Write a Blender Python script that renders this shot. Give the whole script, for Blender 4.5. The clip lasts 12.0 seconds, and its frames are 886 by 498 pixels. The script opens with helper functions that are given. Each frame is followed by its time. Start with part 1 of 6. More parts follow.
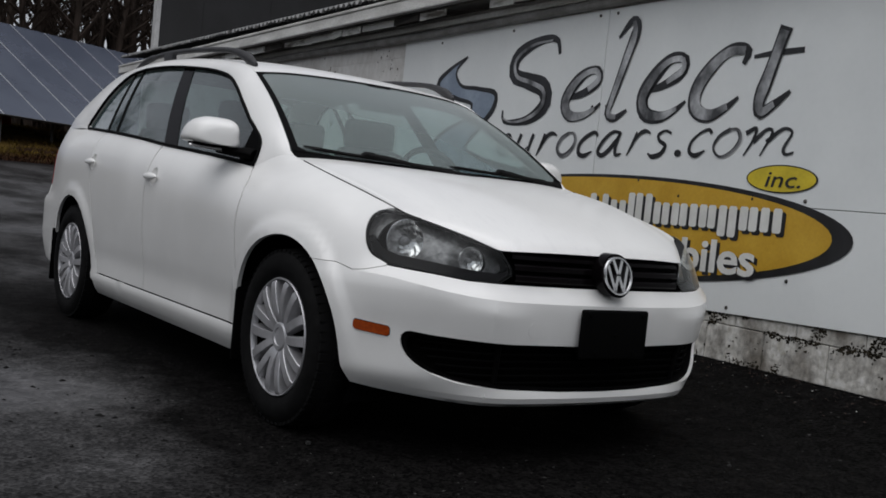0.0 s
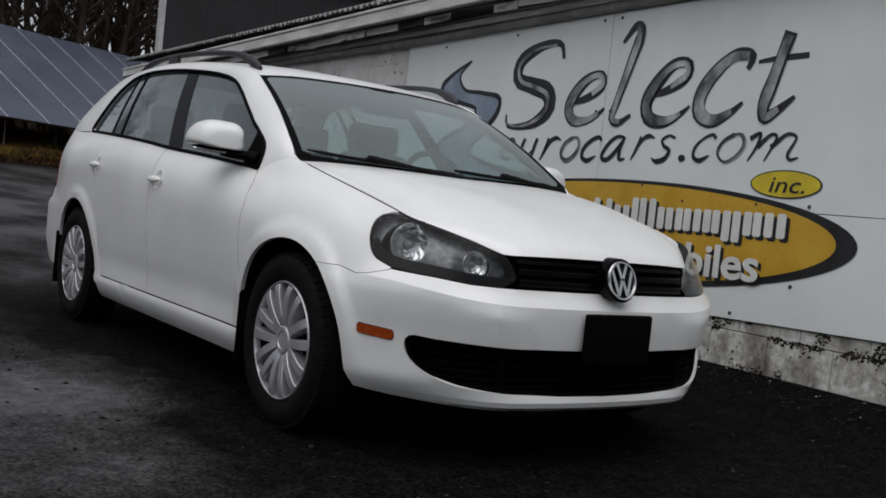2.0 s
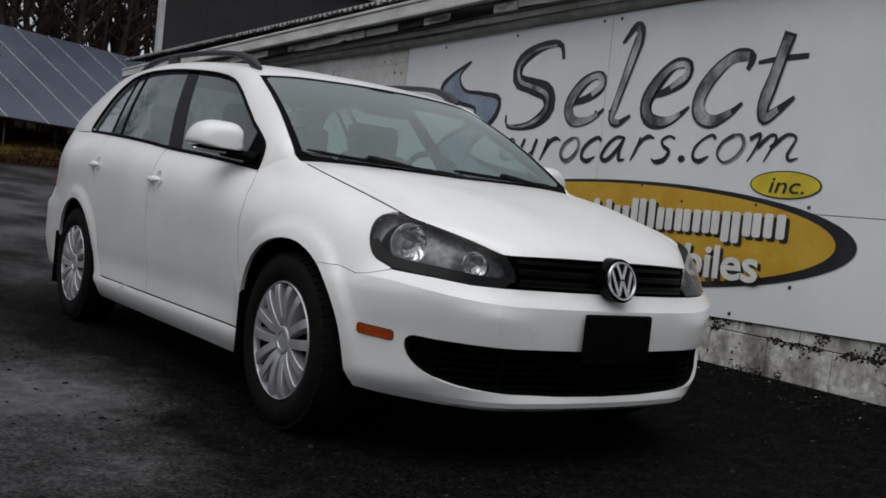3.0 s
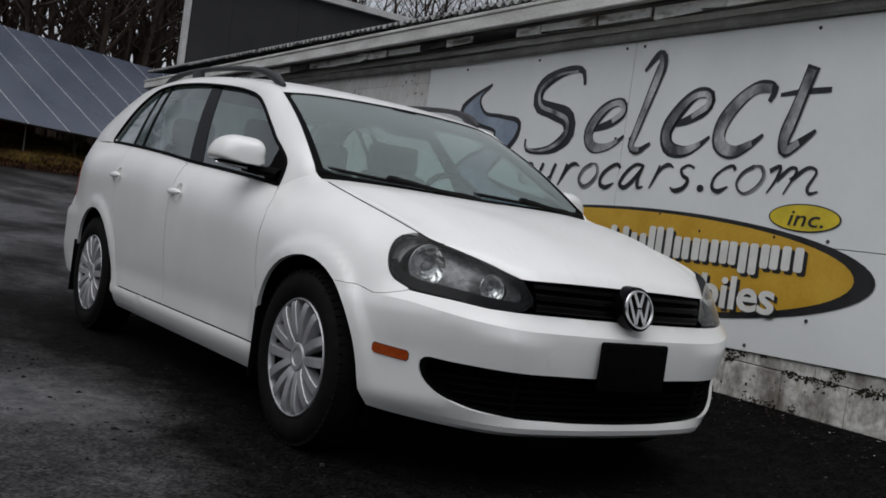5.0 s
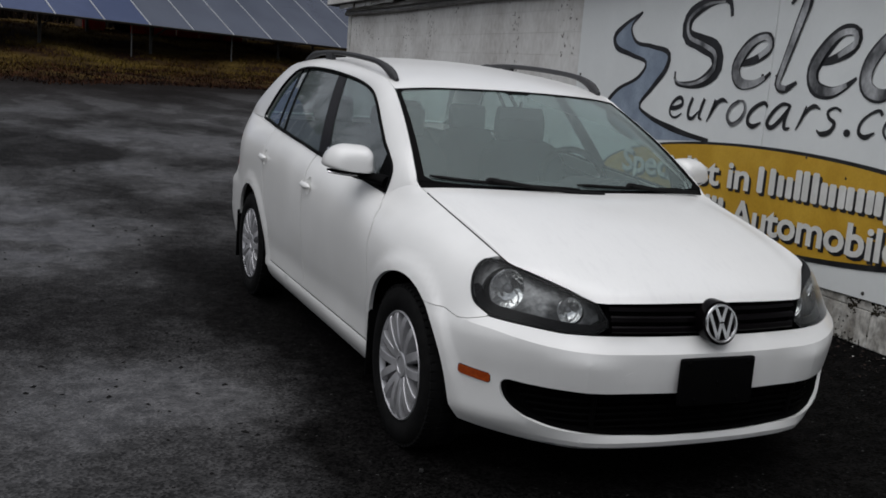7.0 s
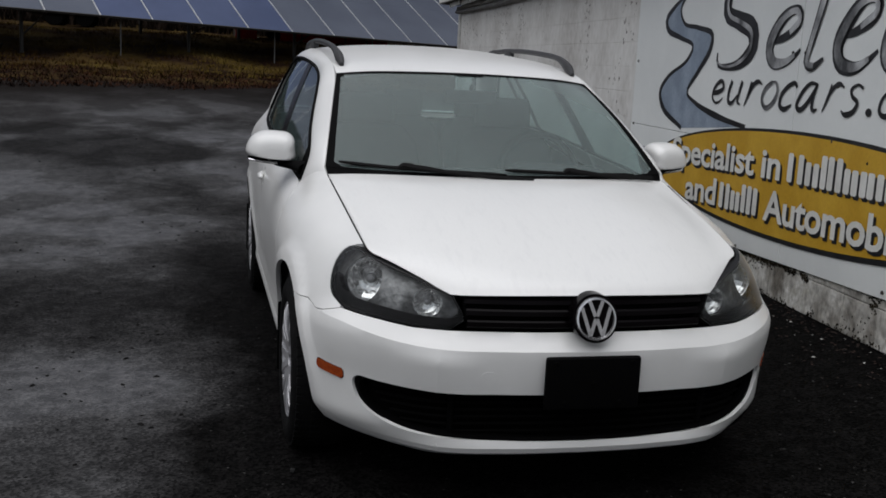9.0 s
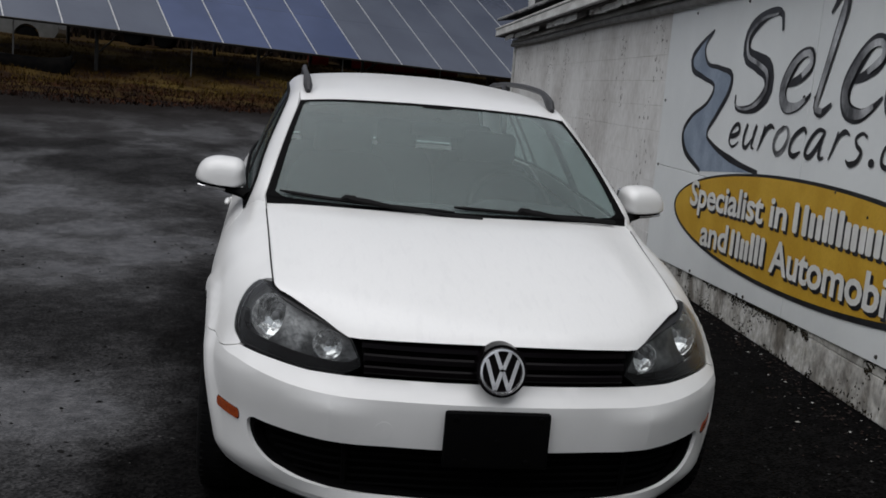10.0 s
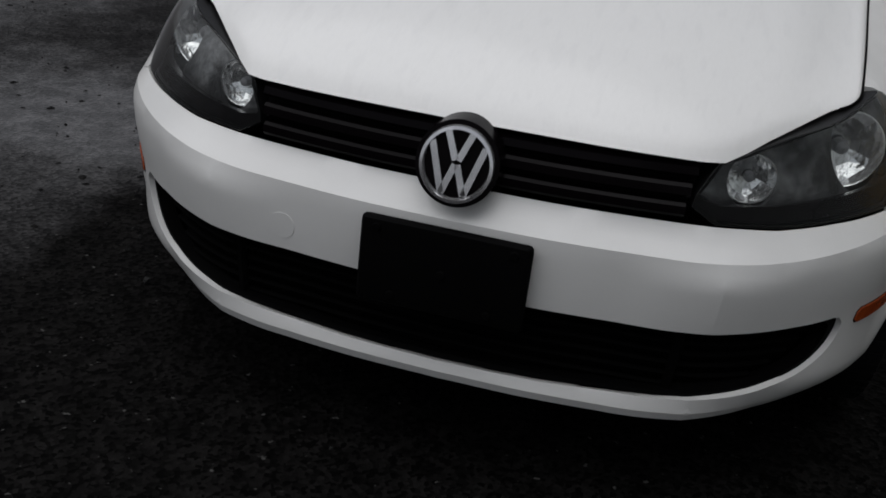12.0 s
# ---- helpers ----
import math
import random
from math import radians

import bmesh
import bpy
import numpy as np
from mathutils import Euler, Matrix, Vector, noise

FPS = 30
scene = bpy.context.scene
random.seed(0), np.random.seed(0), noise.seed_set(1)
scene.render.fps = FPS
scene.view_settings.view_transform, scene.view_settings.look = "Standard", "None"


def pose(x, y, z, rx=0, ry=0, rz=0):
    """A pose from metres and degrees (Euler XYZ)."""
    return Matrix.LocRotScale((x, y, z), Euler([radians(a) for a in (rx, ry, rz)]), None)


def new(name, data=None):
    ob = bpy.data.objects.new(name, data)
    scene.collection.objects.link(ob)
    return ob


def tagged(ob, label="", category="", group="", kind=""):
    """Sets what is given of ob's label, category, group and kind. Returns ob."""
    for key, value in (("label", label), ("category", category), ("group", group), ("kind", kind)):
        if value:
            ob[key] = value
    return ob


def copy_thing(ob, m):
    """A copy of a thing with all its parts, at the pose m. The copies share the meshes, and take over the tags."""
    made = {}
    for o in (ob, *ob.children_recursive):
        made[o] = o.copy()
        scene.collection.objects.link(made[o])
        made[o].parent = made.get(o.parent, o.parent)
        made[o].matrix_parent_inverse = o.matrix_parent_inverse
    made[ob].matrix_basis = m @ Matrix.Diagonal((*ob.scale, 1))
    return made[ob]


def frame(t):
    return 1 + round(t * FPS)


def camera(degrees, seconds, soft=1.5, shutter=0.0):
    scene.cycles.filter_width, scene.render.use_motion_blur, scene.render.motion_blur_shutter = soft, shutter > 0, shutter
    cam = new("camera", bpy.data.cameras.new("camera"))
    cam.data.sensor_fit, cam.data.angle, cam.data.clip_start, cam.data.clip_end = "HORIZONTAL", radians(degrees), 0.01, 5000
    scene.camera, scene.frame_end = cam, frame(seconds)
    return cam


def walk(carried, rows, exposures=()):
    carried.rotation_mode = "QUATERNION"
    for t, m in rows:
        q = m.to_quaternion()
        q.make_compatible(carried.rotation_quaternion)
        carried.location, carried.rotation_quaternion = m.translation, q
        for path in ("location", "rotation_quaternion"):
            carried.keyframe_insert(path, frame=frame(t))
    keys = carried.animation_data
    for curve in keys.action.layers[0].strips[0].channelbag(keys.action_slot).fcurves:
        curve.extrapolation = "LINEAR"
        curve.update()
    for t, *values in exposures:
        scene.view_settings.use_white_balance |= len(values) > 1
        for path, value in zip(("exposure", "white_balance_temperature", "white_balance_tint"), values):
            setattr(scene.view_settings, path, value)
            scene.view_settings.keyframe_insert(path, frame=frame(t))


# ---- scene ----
EXPOSURE = 0.50
cam = camera(46.93, 12.0, soft=1.7)
# seconds, eye (x, y, z), yaw, pitch, roll
ROWS = [
    (0.0, -2.540, -2.469, 0.852, -35.765, -2.671, -5.752),
    (0.5, -2.547, -2.463, 0.854, -35.661, -2.851, -5.838),
    (1.0, -2.545, -2.462, 0.850, -35.740, -2.362, -6.387),
    (1.5, -2.542, -2.465, 0.854, -35.628, -2.470, -6.017),
    (2.0, -2.542, -2.465, 0.851, -35.601, -2.455, -5.965),
    (2.5, -2.543, -2.463, 0.849, -35.646, -2.431, -6.012),
    (4.5, -2.548, -2.467, 0.854, -35.422, -2.212, -6.174),
    (5.0, -2.560, -2.454, 0.854, -34.847, -1.386, -7.932),
    (5.5, -2.569, -2.391, 0.856, -33.031, -3.071, -11.118),
    (5.7, -2.569, -2.362, 0.940, -33.888, -5.905, -9.831),
    (5.9, -2.569, -2.333, 1.025, -32.952, -5.935, -5.413),
    (6.0, -2.569, -2.318, 1.067, -31.105, -5.349, -5.394),
    (6.2, -2.541, -2.378, 1.187, -29.500, -7.202, -3.741),
    (6.3, -2.527, -2.409, 1.246, -27.765, -10.361, -3.037),
    (6.4, -2.513, -2.439, 1.306, -25.727, -9.891, -2.241),
    (6.5, -2.499, -2.469, 1.366, -24.344, -9.020, -1.928),
    (6.6, -2.455, -2.524, 1.381, -23.735, -6.484, -0.554),
    (6.7, -2.410, -2.579, 1.396, -24.053, -5.073, -0.944),
    (6.8, -2.366, -2.635, 1.411, -24.078, -8.070, -2.567),
    (6.9, -2.321, -2.690, 1.426, -23.913, -9.985, -4.482),
    (7.0, -2.277, -2.745, 1.441, -23.113, -9.926, -4.314),
    (7.2, -2.179, -2.770, 1.437, -21.089, -8.102, -4.116),
    (7.3, -2.129, -2.782, 1.436, -20.097, -7.340, -5.501),
    (7.5, -2.031, -2.807, 1.432, -22.166, -9.668, -6.328),
    (9.5, -0.922, -2.857, 1.409, -9.121, -10.043, -4.304),
    (9.8, -0.766, -2.804, 1.428, -7.644, -9.551, -5.957),
    (10.0, -0.662, -2.768, 1.441, -8.704, -8.922, -4.828),
    (10.2, -0.523, -2.733, 1.434, -6.070, -9.854, -4.470),
    (10.3, -0.454, -2.715, 1.431, -3.011, -10.861, -5.312),
    (10.4, -0.384, -2.698, 1.427, -0.353, -12.424, -7.133),
    (10.5, -0.315, -2.680, 1.424, 1.183, -12.718, -7.706),
    (10.6, -0.262, -2.632, 1.412, 2.499, -11.930, -6.566),
    (10.8, -0.156, -2.537, 1.388, 4.062, -11.896, -5.630),
    (11.0, -0.050, -2.442, 1.364, 6.092, -15.590, -5.586),
    (11.2, 0.031, -2.295, 1.349, 5.191, -17.133, -3.779),
    (11.5, 0.153, -2.076, 1.327, 9.103, -22.321, -5.063),
    (11.7, 0.231, -1.888, 1.297, 13.152, -23.978, -7.578),
    (12.0, 0.348, -1.604, 1.253, 15.360, -24.947, -6.205),
]
walk(cam, [(t, pose(x, y, z, 90 + pitch, roll, yaw)) for t, x, y, z, yaw, pitch, roll in ROWS],
     exposures=[(t, EXPOSURE + e, 6260, 12) for t, e in ((0.0, 0.0), (10.3, 0.0), (11.0, -0.18), (11.5, -0.38), (12.0, -0.34))])

# ---- sky and sun: flat overcast daylight ----
world = bpy.data.worlds.new("overcast")
scene.world = world
world.use_nodes = True
wn, wl = world.node_tree.nodes, world.node_tree.links
sky = wn.new("ShaderNodeTexSky")
sky.sky_type, sky.sun_disc = "NISHITA", False
sky.sun_elevation, sky.sun_rotation = radians(74), radians(150)
sky.air_density, sky.dust_density, sky.ozone_density = 1.0, 1.6, 1.0
hue = wn.new("ShaderNodeHueSaturation")
hue.inputs["Saturation"].default_value = 0.18
wl.new(sky.outputs[0], hue.inputs["Color"])
wl.new(hue.outputs[0], wn["Background"].inputs["Color"])
wn["Background"].inputs["Strength"].default_value = 0.070
sun_data = bpy.data.lights.new("sun", "SUN")
sun_data.energy, sun_data.angle, sun_data.color = 1.42, radians(84), (1.0, 0.98, 0.95)
sun = new("sun", sun_data)
sun.matrix_world = pose(0, 0, 30, 22, 0, -64)


# ---- materials ----
def mat(name, color, rough=0.5, metal=0.0, dark=None, scale=6.0, fine=80.0, mix=0.5, bump=0.0, bump_scale=120.0,
        rough_var=0.0, coat=0.0, spec=0.5, stretch=(1, 1, 1), low=0.4, high=0.65, placed=False):
    """A surface: base colour with stains at a broad scale and grain at a fine one, and a fine relief."""
    m = bpy.data.materials.new(name)
    m.use_nodes = True
    nd, ln = m.node_tree.nodes, m.node_tree.links
    b = nd["Principled BSDF"]
    b.inputs["Roughness"].default_value, b.inputs["Metallic"].default_value = rough, metal
    b.inputs["Coat Weight"].default_value, b.inputs["Coat Roughness"].default_value = coat, 0.15
    b.inputs["Specular IOR Level"].default_value = spec
    co = nd.new("ShaderNodeTexCoord")
    mp = nd.new("ShaderNodeMapping")
    mp.inputs["Scale"].default_value = stretch
    ln.new(nd.new("ShaderNodeNewGeometry").outputs["Position"] if placed else co.outputs["Object"], mp.inputs["Vector"])
    n1, n2 = nd.new("ShaderNodeTexNoise"), nd.new("ShaderNodeTexNoise")
    for n, s, det in ((n1, scale, 6), (n2, fine, 3)):
        n.inputs["Scale"].default_value, n.inputs["Detail"].default_value = s, det
        ln.new(mp.outputs[0], n.inputs["Vector"])
    dark = dark or tuple(c * 0.8 for c in color)
    ramp = nd.new("ShaderNodeMapRange")
    ramp.inputs["From Min"].default_value, ramp.inputs["From Max"].default_value = low, high
    ln.new(n1.outputs["Fac"], ramp.inputs["Value"])
    mx = nd.new("ShaderNodeMix")
    mx.data_type = "RGBA"
    mx.inputs["A"].default_value, mx.inputs["B"].default_value = (*dark, 1), (*color, 1)
    ln.new(ramp.outputs[0], mx.inputs["Factor"])
    mg = nd.new("ShaderNodeMix")
    mg.data_type, mg.blend_type = "RGBA", "OVERLAY"
    mg.inputs["Factor"].default_value = mix
    ln.new(mx.outputs["Result"], mg.inputs["A"])
    ln.new(n2.outputs["Fac"], mg.inputs["B"])
    ln.new(mg.outputs["Result"], b.inputs["Base Color"])
    if rough_var:
        rr = nd.new("ShaderNodeMapRange")
        rr.inputs["From Min"].default_value, rr.inputs["From Max"].default_value = 0.35, 0.65
        rr.inputs["To Min"].default_value, rr.inputs["To Max"].default_value = max(rough - rough_var, 0.02), min(rough + rough_var, 1)
        ln.new(n1.outputs["Fac"], rr.inputs["Value"])
        ln.new(rr.outputs[0], b.inputs["Roughness"])
    if bump:
        n3, bp = nd.new("ShaderNodeTexNoise"), nd.new("ShaderNodeBump")
        n3.inputs["Scale"].default_value, n3.inputs["Detail"].default_value = bump_scale, 4
        bp.inputs["Strength"].default_value, bp.inputs["Distance"].default_value = bump, 0.01
        ln.new(mp.outputs[0], n3.inputs["Vector"])
        ln.new(n3.outputs["Fac"], bp.inputs["Height"])
        ln.new(bp.outputs[0], b.inputs["Normal"])
    return m


def glass(name, tint, rough=0.0, clear=0.9, haze=0.0, veil_color=(0.8, 0.86, 0.86), uneven=0.25):
    """A thin pane: clear with the gloss of glass, tinted, under a painted haze."""
    m = bpy.data.materials.new(name)
    m.use_nodes = True
    nd, ln = m.node_tree.nodes, m.node_tree.links
    out = nd["Material Output"]
    nd.remove(nd["Principled BSDF"])
    tr, gl, mx, fr = (nd.new("ShaderNodeBsdfTransparent"), nd.new("ShaderNodeBsdfGlossy"), nd.new("ShaderNodeMixShader"),
                      nd.new("ShaderNodeLayerWeight"))
    tr.inputs[0].default_value, gl.inputs[0].default_value = (*tint, 1), (1, 1, 1, 1)
    gl.inputs["Roughness"].default_value, fr.inputs["Blend"].default_value = rough, 0.5
    pw, sc = nd.new("ShaderNodeMath"), nd.new("ShaderNodeMapRange")
    pw.operation, pw.inputs[1].default_value = "POWER", 4.2
    sc.inputs["To Min"].default_value, sc.inputs["To Max"].default_value = 1 - clear, 1.0
    ln.new(fr.outputs["Facing"], pw.inputs[0])
    ln.new(pw.outputs[0], sc.inputs["Value"])
    ln.new(sc.outputs[0], mx.inputs[0])
    ln.new(tr.outputs[0], mx.inputs[1])
    ln.new(gl.outputs[0], mx.inputs[2])
    # diffuse veil: dust and droplets, and the sky's reflection put in as colour
    veil, top = nd.new("ShaderNodeBsdfDiffuse"), nd.new("ShaderNodeMixShader")
    veil.inputs[0].default_value = (*veil_color, 1)
    spots, amount = nd.new("ShaderNodeTexNoise"), nd.new("ShaderNodeMapRange")
    spots.inputs["Scale"].default_value, spots.inputs["Detail"].default_value = 3.0, 8
    ln.new(nd.new("ShaderNodeTexCoord").outputs["Object"], spots.inputs["Vector"])
    amount.inputs["From Min"].default_value, amount.inputs["From Max"].default_value = 0.3, 0.7
    amount.inputs["To Min"].default_value, amount.inputs["To Max"].default_value = haze * (1 - uneven), haze * (1 + uneven)
    ln.new(spots.outputs["Fac"], amount.inputs["Value"])
    ln.new(amount.outputs[0], top.inputs[0])
    ln.new(mx.outputs[0], top.inputs[1])
    ln.new(veil.outputs[0], top.inputs[2])
    ln.new(top.outputs[0], out.inputs["Surface"])
    return m


PAINT = mat("white_car_paint", (0.76, 0.76, 0.74), 0.42, dark=(0.71, 0.71, 0.69), scale=3, fine=300, mix=0.05, coat=0.6, rough_var=0.06)
WET_PAINT = mat("rain_wet_white_paint", (0.76, 0.76, 0.74), 0.42, dark=(0.738, 0.738, 0.72), scale=30, fine=110, mix=0.08, stretch=(1.5, 0.22, 1), low=0.34, high=0.47, coat=0.6, rough_var=0.05, bump=0.03, bump_scale=150)
BLACK = mat("black_plastic", (0.0022, 0.0022, 0.0023), 0.65, spec=0.04, scale=20, fine=400, mix=0.2, bump=0.05, bump_scale=500)
GLOSSY_BLACK = mat("gloss_black", (0.003, 0.0022, 0.0027), 0.22, spec=0.06, scale=12, fine=300, mix=0.1)
DEEP = mat("deep_black", (0.002, 0.002, 0.002), 0.95, spec=0.05, scale=10, fine=100, mix=0.2)
RUBBER = mat("tyre_rubber", (0.006, 0.006, 0.006), 0.8, spec=0.1, dark=(0.0035, 0.0035, 0.0035), scale=30, fine=300, mix=0.3, bump=0.2, bump_scale=300)
SILVER = mat("silver_wheel_paint", (0.50, 0.50, 0.515), 0.36, 0.55, dark=(0.42, 0.42, 0.43), scale=20, fine=300, mix=0.1)
CHROME = mat("chrome", (0.82, 0.82, 0.83), 0.22, 0.9, dark=(0.65, 0.65, 0.66), scale=20, fine=200, mix=0.1)
REFLECTOR = mat("headlight_reflector", (0.95, 0.95, 0.95), 0.18, 0.85, scale=40, fine=200, mix=0.15, bump=0.25, bump_scale=70, stretch=(1, 1, 0.25))
SMOKED = mat("smoked_lamp_plate", (0.26, 0.26, 0.265), 0.36, 0.5, dark=(0.035, 0.035, 0.036), scale=9, fine=60, mix=0.5, bump=0.5, bump_scale=45)
HOUSING = mat("headlight_housing", (0.007, 0.007, 0.0073), 0.40, 0.0, spec=0.22, scale=20, fine=200, mix=0.2)
BULB = mat("bulb_grey", (0.30, 0.30, 0.31), 0.35, 0.3, scale=40, fine=200, mix=0.2)
AMBER = mat("amber_lens", (0.33, 0.058, 0.008), 0.22, dark=(0.26, 0.04, 0.006), scale=60, fine=300, mix=0.2)
RED_LENS = mat("red_lens", (0.25, 0.012, 0.012), 0.2, scale=40, fine=200, mix=0.2)
RAIL = mat("roof_rail_grey", (0.035, 0.035, 0.037), 0.5, 0.0, spec=0.3, scale=30, fine=200, mix=0.2)
SEAT = mat("dark_seat_cloth", (0.018, 0.018, 0.019), 0.9, spec=0.1, scale=20, fine=400, mix=0.4, bump=0.2, bump_scale=400)
DASH = mat("dark_dashboard", (0.014, 0.014, 0.015), 0.8, spec=0.2, scale=20, fine=400, mix=0.3)
LINER = mat("grey_headliner", (0.35, 0.35, 0.34), 0.9, scale=20, fine=400, mix=0.2)
SIDE_GLASS = glass("side_glass", (0.42, 0.51, 0.50), rough=0.05, clear=0.89, haze=0.055, veil_color=(0.48, 0.66, 0.65))
SCREEN_GLASS = glass("windscreen_glass", (0.76, 0.89, 0.86), rough=0.42, clear=0.965, haze=0.108, veil_color=(0.52, 0.70, 0.67), uneven=0.10)
LAMP_GLASS = glass("headlight_lens", (0.88, 0.90, 0.89), rough=0.30, clear=0.991, haze=0.006)
BLOCK = mat("painted_block", (0.70, 0.695, 0.67), 0.85, dark=(0.50, 0.485, 0.46), scale=1.1, fine=17, mix=0.40, bump=0.4, bump_scale=45,
            stretch=(1, 1, 0.7), low=0.36, high=0.62, placed=True)
BASE_BLOCK = mat("weathered_base_block", (0.55, 0.54, 0.50), 0.9, dark=(0.17, 0.155, 0.13), scale=5, fine=30, mix=0.85, bump=0.9, bump_scale=35,
                 stretch=(1, 1, 0.7), low=0.33, high=0.56, placed=True)
MORTAR = mat("mortar", (0.50, 0.485, 0.46), 0.95, scale=8, fine=70, mix=0.5, bump=0.5)
SIGN = mat("white_sign_sheet", (0.815, 0.84, 0.825), 0.42, dark=(0.74, 0.765, 0.755), scale=1.2, fine=30, mix=0.08)
INK = mat("brushed_black_paint", (0.022, 0.023, 0.026), 0.4, dark=(0.008, 0.008, 0.009), scale=9, fine=60, mix=0.3, stretch=(1, 1, 0.4))
GREY_INK = mat("thin_grey_paint", (0.52, 0.53, 0.54), 0.45, dark=(0.045, 0.047, 0.05), scale=5, fine=45, mix=0.5, stretch=(1, 1, 0.8), low=0.36, high=0.70)
BLUE_INK = mat("grey_blue_paint", (0.30, 0.36, 0.44), 0.45, dark=(0.21, 0.26, 0.33), scale=5, fine=60, mix=0.2)
YELLOW_INK = mat("ochre_yellow_paint", (0.61, 0.37, 0.035), 0.45, dark=(0.52, 0.30, 0.02), scale=4, fine=60, mix=0.15)
LEMON_INK = mat("lemon_yellow_paint", (0.70, 0.54, 0.03), 0.45, scale=6, fine=60, mix=0.15)
WHITE_INK = mat("white_letter_paint", (0.76, 0.76, 0.72), 0.45, dark=(0.66, 0.66, 0.62), scale=7, fine=80, mix=0.15)
FASCIA = mat("weathered_white_board", (0.66, 0.66, 0.63), 0.75, dark=(0.48, 0.475, 0.45), scale=4, fine=60, mix=0.4, bump=0.2, stretch=(1, 0.5, 2))
PEELING = mat("peeling_white_board", (0.74, 0.74, 0.71), 0.8, dark=(0.16, 0.145, 0.12), scale=7, fine=50, mix=0.6, bump=0.5, stretch=(1, 0.5, 2), low=0.30, high=0.46)
OLD_WOOD = mat("dark_rotten_wood", (0.10, 0.09, 0.08), 0.9, dark=(0.02, 0.018, 0.015), scale=6, fine=60, mix=0.5, bump=0.5, stretch=(1, 0.4, 2))
ROOFING = mat("dark_corrugated_roof", (0.10, 0.10, 0.10), 0.6, 0.3, dark=(0.05, 0.05, 0.05), scale=5, fine=60, mix=0.4)
PIPE = mat("grey_pipe", (0.27, 0.265, 0.255), 0.55, dark=(0.17, 0.165, 0.155), scale=5, fine=60, mix=0.3)
DARK_WALL = mat("dark_grey_siding", (0.018, 0.018, 0.019), 0.8, dark=(0.013, 0.013, 0.013), scale=2, fine=40, mix=0.3, bump=0.2, bump_scale=20)
TRIM_WHITE = mat("white_trim", (0.5, 0.5, 0.49), 0.7, scale=5, fine=50, mix=0.3)
MODULE = mat("solar_cells", (0.068, 0.079, 0.107), 0.26, dark=(0.056, 0.066, 0.092), scale=0.7, fine=30, mix=0.1, spec=0.6)
BLUE_MODULE = mat("blue_solar_cells", (0.046, 0.065, 0.138), 0.26, dark=(0.036, 0.052, 0.112), scale=0.7, fine=30, mix=0.1, spec=0.5)
MODULE_FRAME = mat("aluminium_frame", (0.55, 0.56, 0.57), 0.4, 0.5, scale=8, fine=80, mix=0.1)
STEEL = mat("dark_steel_post", (0.035, 0.033, 0.03), 0.6, 0.4, scale=8, fine=80, mix=0.3)
POLE = mat("weathered_grey_pole", (0.11, 0.11, 0.105), 0.7, scale=8, fine=80, mix=0.3)
BARK = mat("bark", (0.062, 0.047, 0.039), 0.95, spec=0.1, dark=(0.026, 0.020, 0.016), scale=6, fine=60, mix=0.5, bump=0.6, bump_scale=25, stretch=(1, 1, 0.25))
RED_PAINT = mat("faded_red_paint", (0.36, 0.014, 0.012), 0.6, spec=0.2, dark=(0.20, 0.010, 0.009), scale=3, fine=60, mix=0.3)
DRY_GRASS = mat("dry_grass_blades", (0.085, 0.060, 0.012), 0.9, spec=0.02, dark=(0.026, 0.011, 0.0035), scale=0.5, fine=50, mix=0.4)
LITTER = mat("dead_leaves", (0.040, 0.018, 0.011), 0.9, dark=(0.012, 0.007, 0.005), scale=30, fine=100, mix=0.4)
PALE = mat("pale_scraps", (0.5, 0.49, 0.46), 0.8, scale=30, fine=100, mix=0.2)


